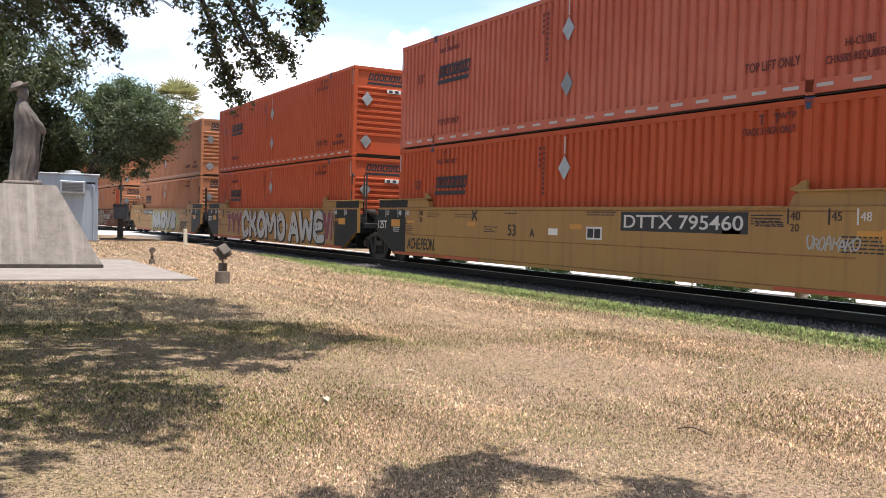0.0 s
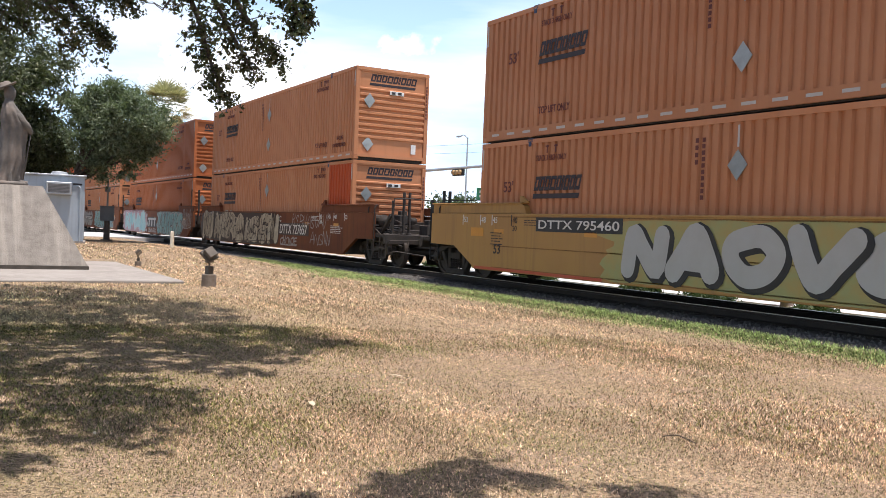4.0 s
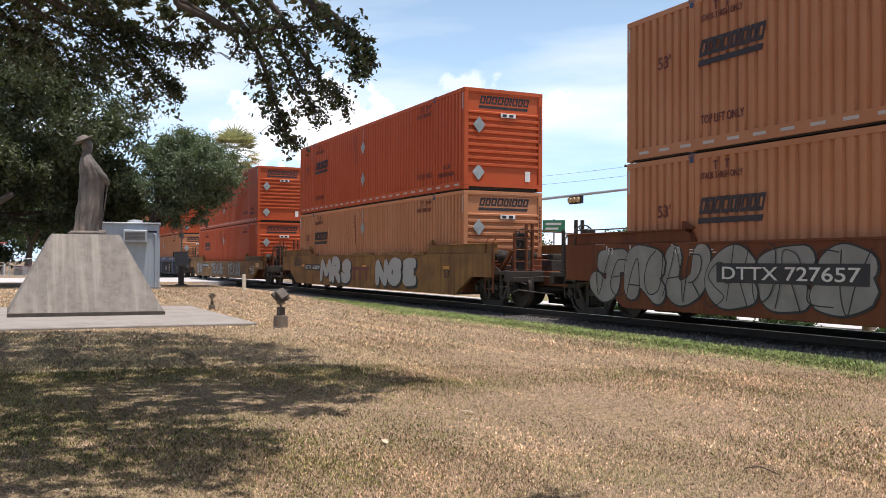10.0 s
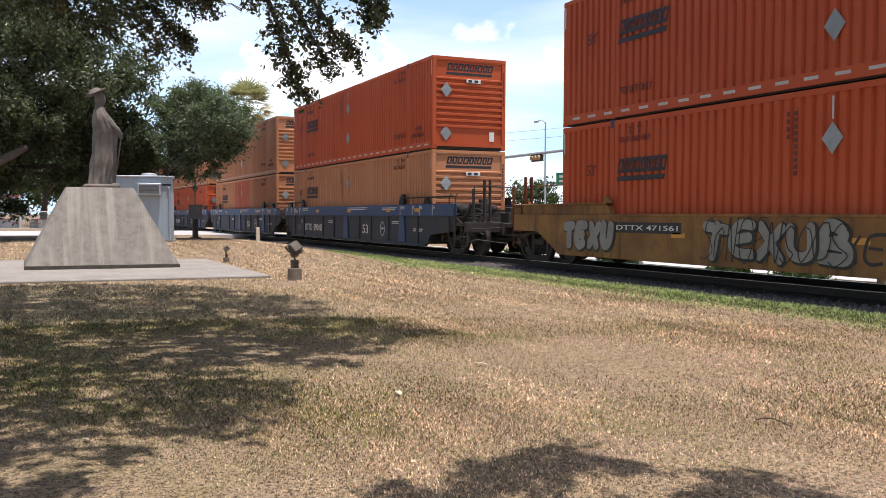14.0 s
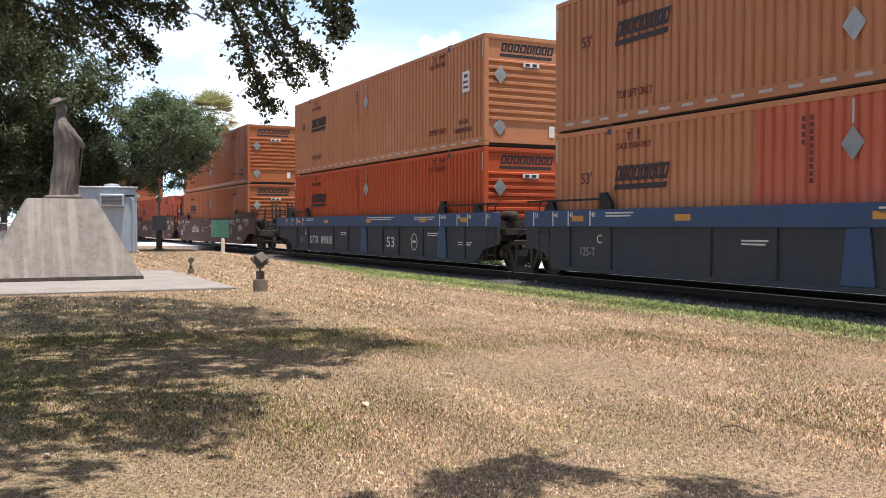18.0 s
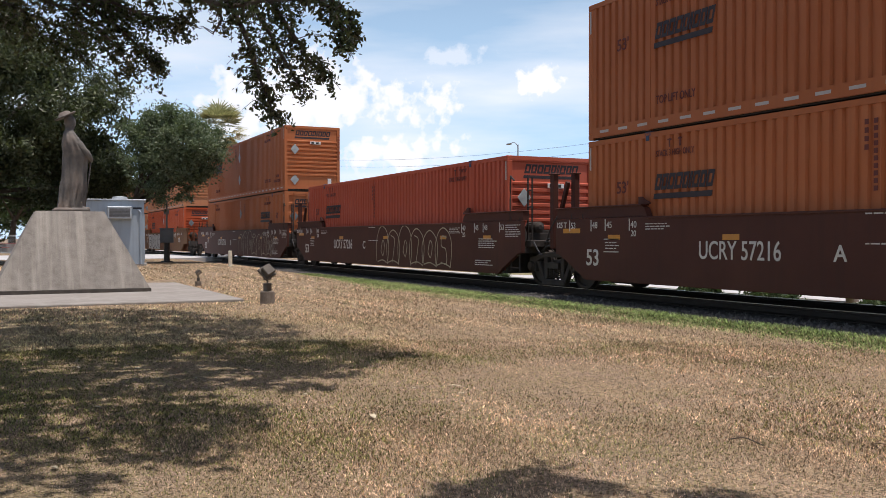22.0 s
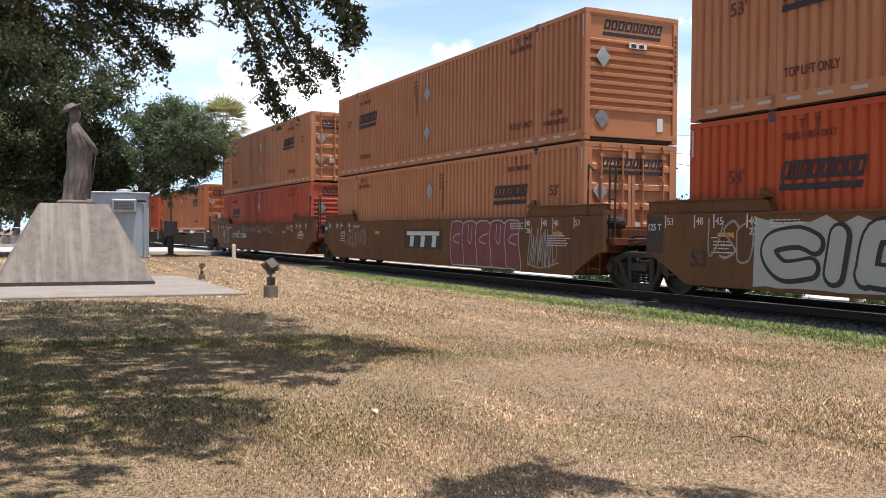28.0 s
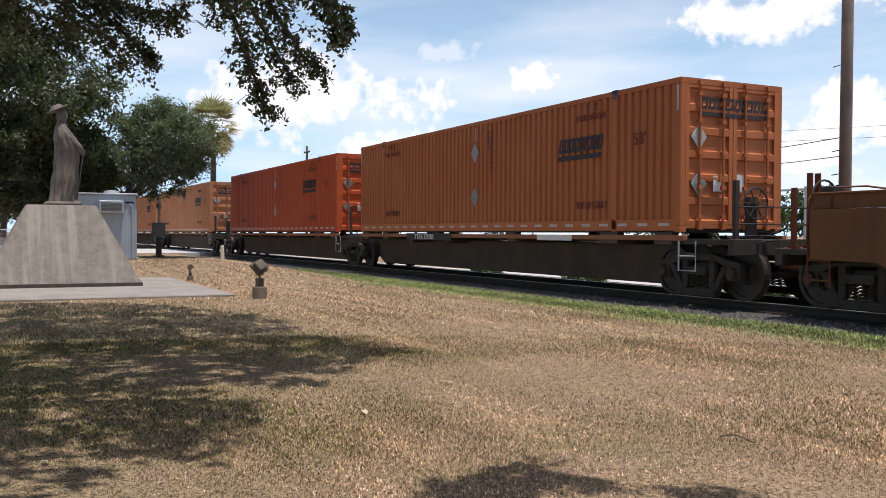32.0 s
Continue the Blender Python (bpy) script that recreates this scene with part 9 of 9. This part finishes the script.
# ---- grass blades ----
def grass(name, label, zones, mat, seed):
    rs = np.random.RandomState(seed)
    out = []
    for d0, d1, a0, a1, n, h, w in zones:
        d = np.sqrt(rs.uniform(d0 * d0, d1 * d1, n))
        a = np.radians(rs.uniform(a0, a1, n))
        x, y = -np.sin(a) * d, np.cos(a) * d
        keep = (y < 9.5 + 1.5 * rs.uniform(0, 1, n) ** 2) & ~((x < -19.9) & (x > -29.3) & (y < 5.0))
        x, y = x[keep], y[keep]
        m = len(x)
        z = np.array([ground_z(p, q) for p, q in zip(x, y)]) - 0.012
        hh = h * rs.uniform(0.4, 1.25, m)
        th = rs.uniform(0, 6.28, m)
        lean = rs.normal(0, 0.5, (m, 2)) * hh[:, None]
        ww = w * rs.uniform(0.6, 1.3, m) / 2
        p = np.stack([x, y, z], 1)
        side = np.stack([np.cos(th) * ww, np.sin(th) * ww, np.zeros(m)], 1)
        tip = p + np.stack([lean[:, 0], lean[:, 1], hh], 1)
        out.append(np.stack([p - side, p + side, tip], 1))
    tagged(new(name, fast_mesh(name, np.concatenate(out).reshape(-1, 3), 3, mat)), label, "grass", kind="stuff")


grass("lawn_grass", "short dry straw and green lawn blades", [
    (2.4, 4.5, 22, 96, 90000, 0.030, 0.0075), (4.5, 7, 28, 95, 130000, 0.030, 0.010), (7, 12.5, 32, 94, 170000, 0.032, 0.015)], BLADES, 41)
grass("lawn_grass", "short dry lawn grass farther from the shade", [
    (12.3, 16, 34, 93, 80000, 0.04, 0.016), (16, 24, 48, 93, 70000, 0.045, 0.028), (24, 44, 60, 93, 50000, 0.05, 0.05)], FAR_BLADES, 42)


def verge():
    rs = np.random.RandomState(44)
    n = 95000
    x = -rs.uniform(5, 34, n) ** 1.0
    y = 10.45 + rs.normal(0, 0.48, n) + 0.16 * np.sin(x * 1.7) + 0.1 * np.sin(x * 4.1)
    ok = (y > 8.9) & (y < 11.35)
    x, y = x[ok], y[ok]
    m = len(x)
    h = rs.uniform(0.015, 0.07, m) * (0.7 + 0.6 * np.exp(-((y - 10.8) / 0.4) ** 2))
    th = rs.uniform(0, 6.28, m)
    p = np.stack([x, y, np.full(m, -0.01)], 1)
    w = rs.uniform(0.006, 0.014, m)
    side = np.stack([np.cos(th) * w, np.sin(th) * w, np.zeros(m)], 1)
    tip = p + np.stack([rs.normal(0, 0.5, m) * h, rs.normal(0, 0.5, m) * h, h], 1)
    tagged(new("verge_grass", fast_mesh("verge_grass", np.stack([p - side, p + side, tip], 1).reshape(-1, 3), 3, VERGE_BLADES)), "green grass verge along the ballast", "grass", kind="stuff")


verge()


# ---- what moves ----
def motions():
    for ob, x, z, turned in ROLLING:
        turn = 180 if turned else 0
        walk(ob, [(t, pose(x + s, TRACK_Y, z, 0, 0, turn)) for t, s in SPEED])
    steps = [k / 15 for k in range(481)]
    turns = [math.degrees(11.06 * t / WHEEL_R) for t in steps]
    for w, x in WHEELSETS:
        walk(w, [(t, pose(x, 0, 0, 0, a, 0)) for t, a in zip(steps, turns)])


motions()
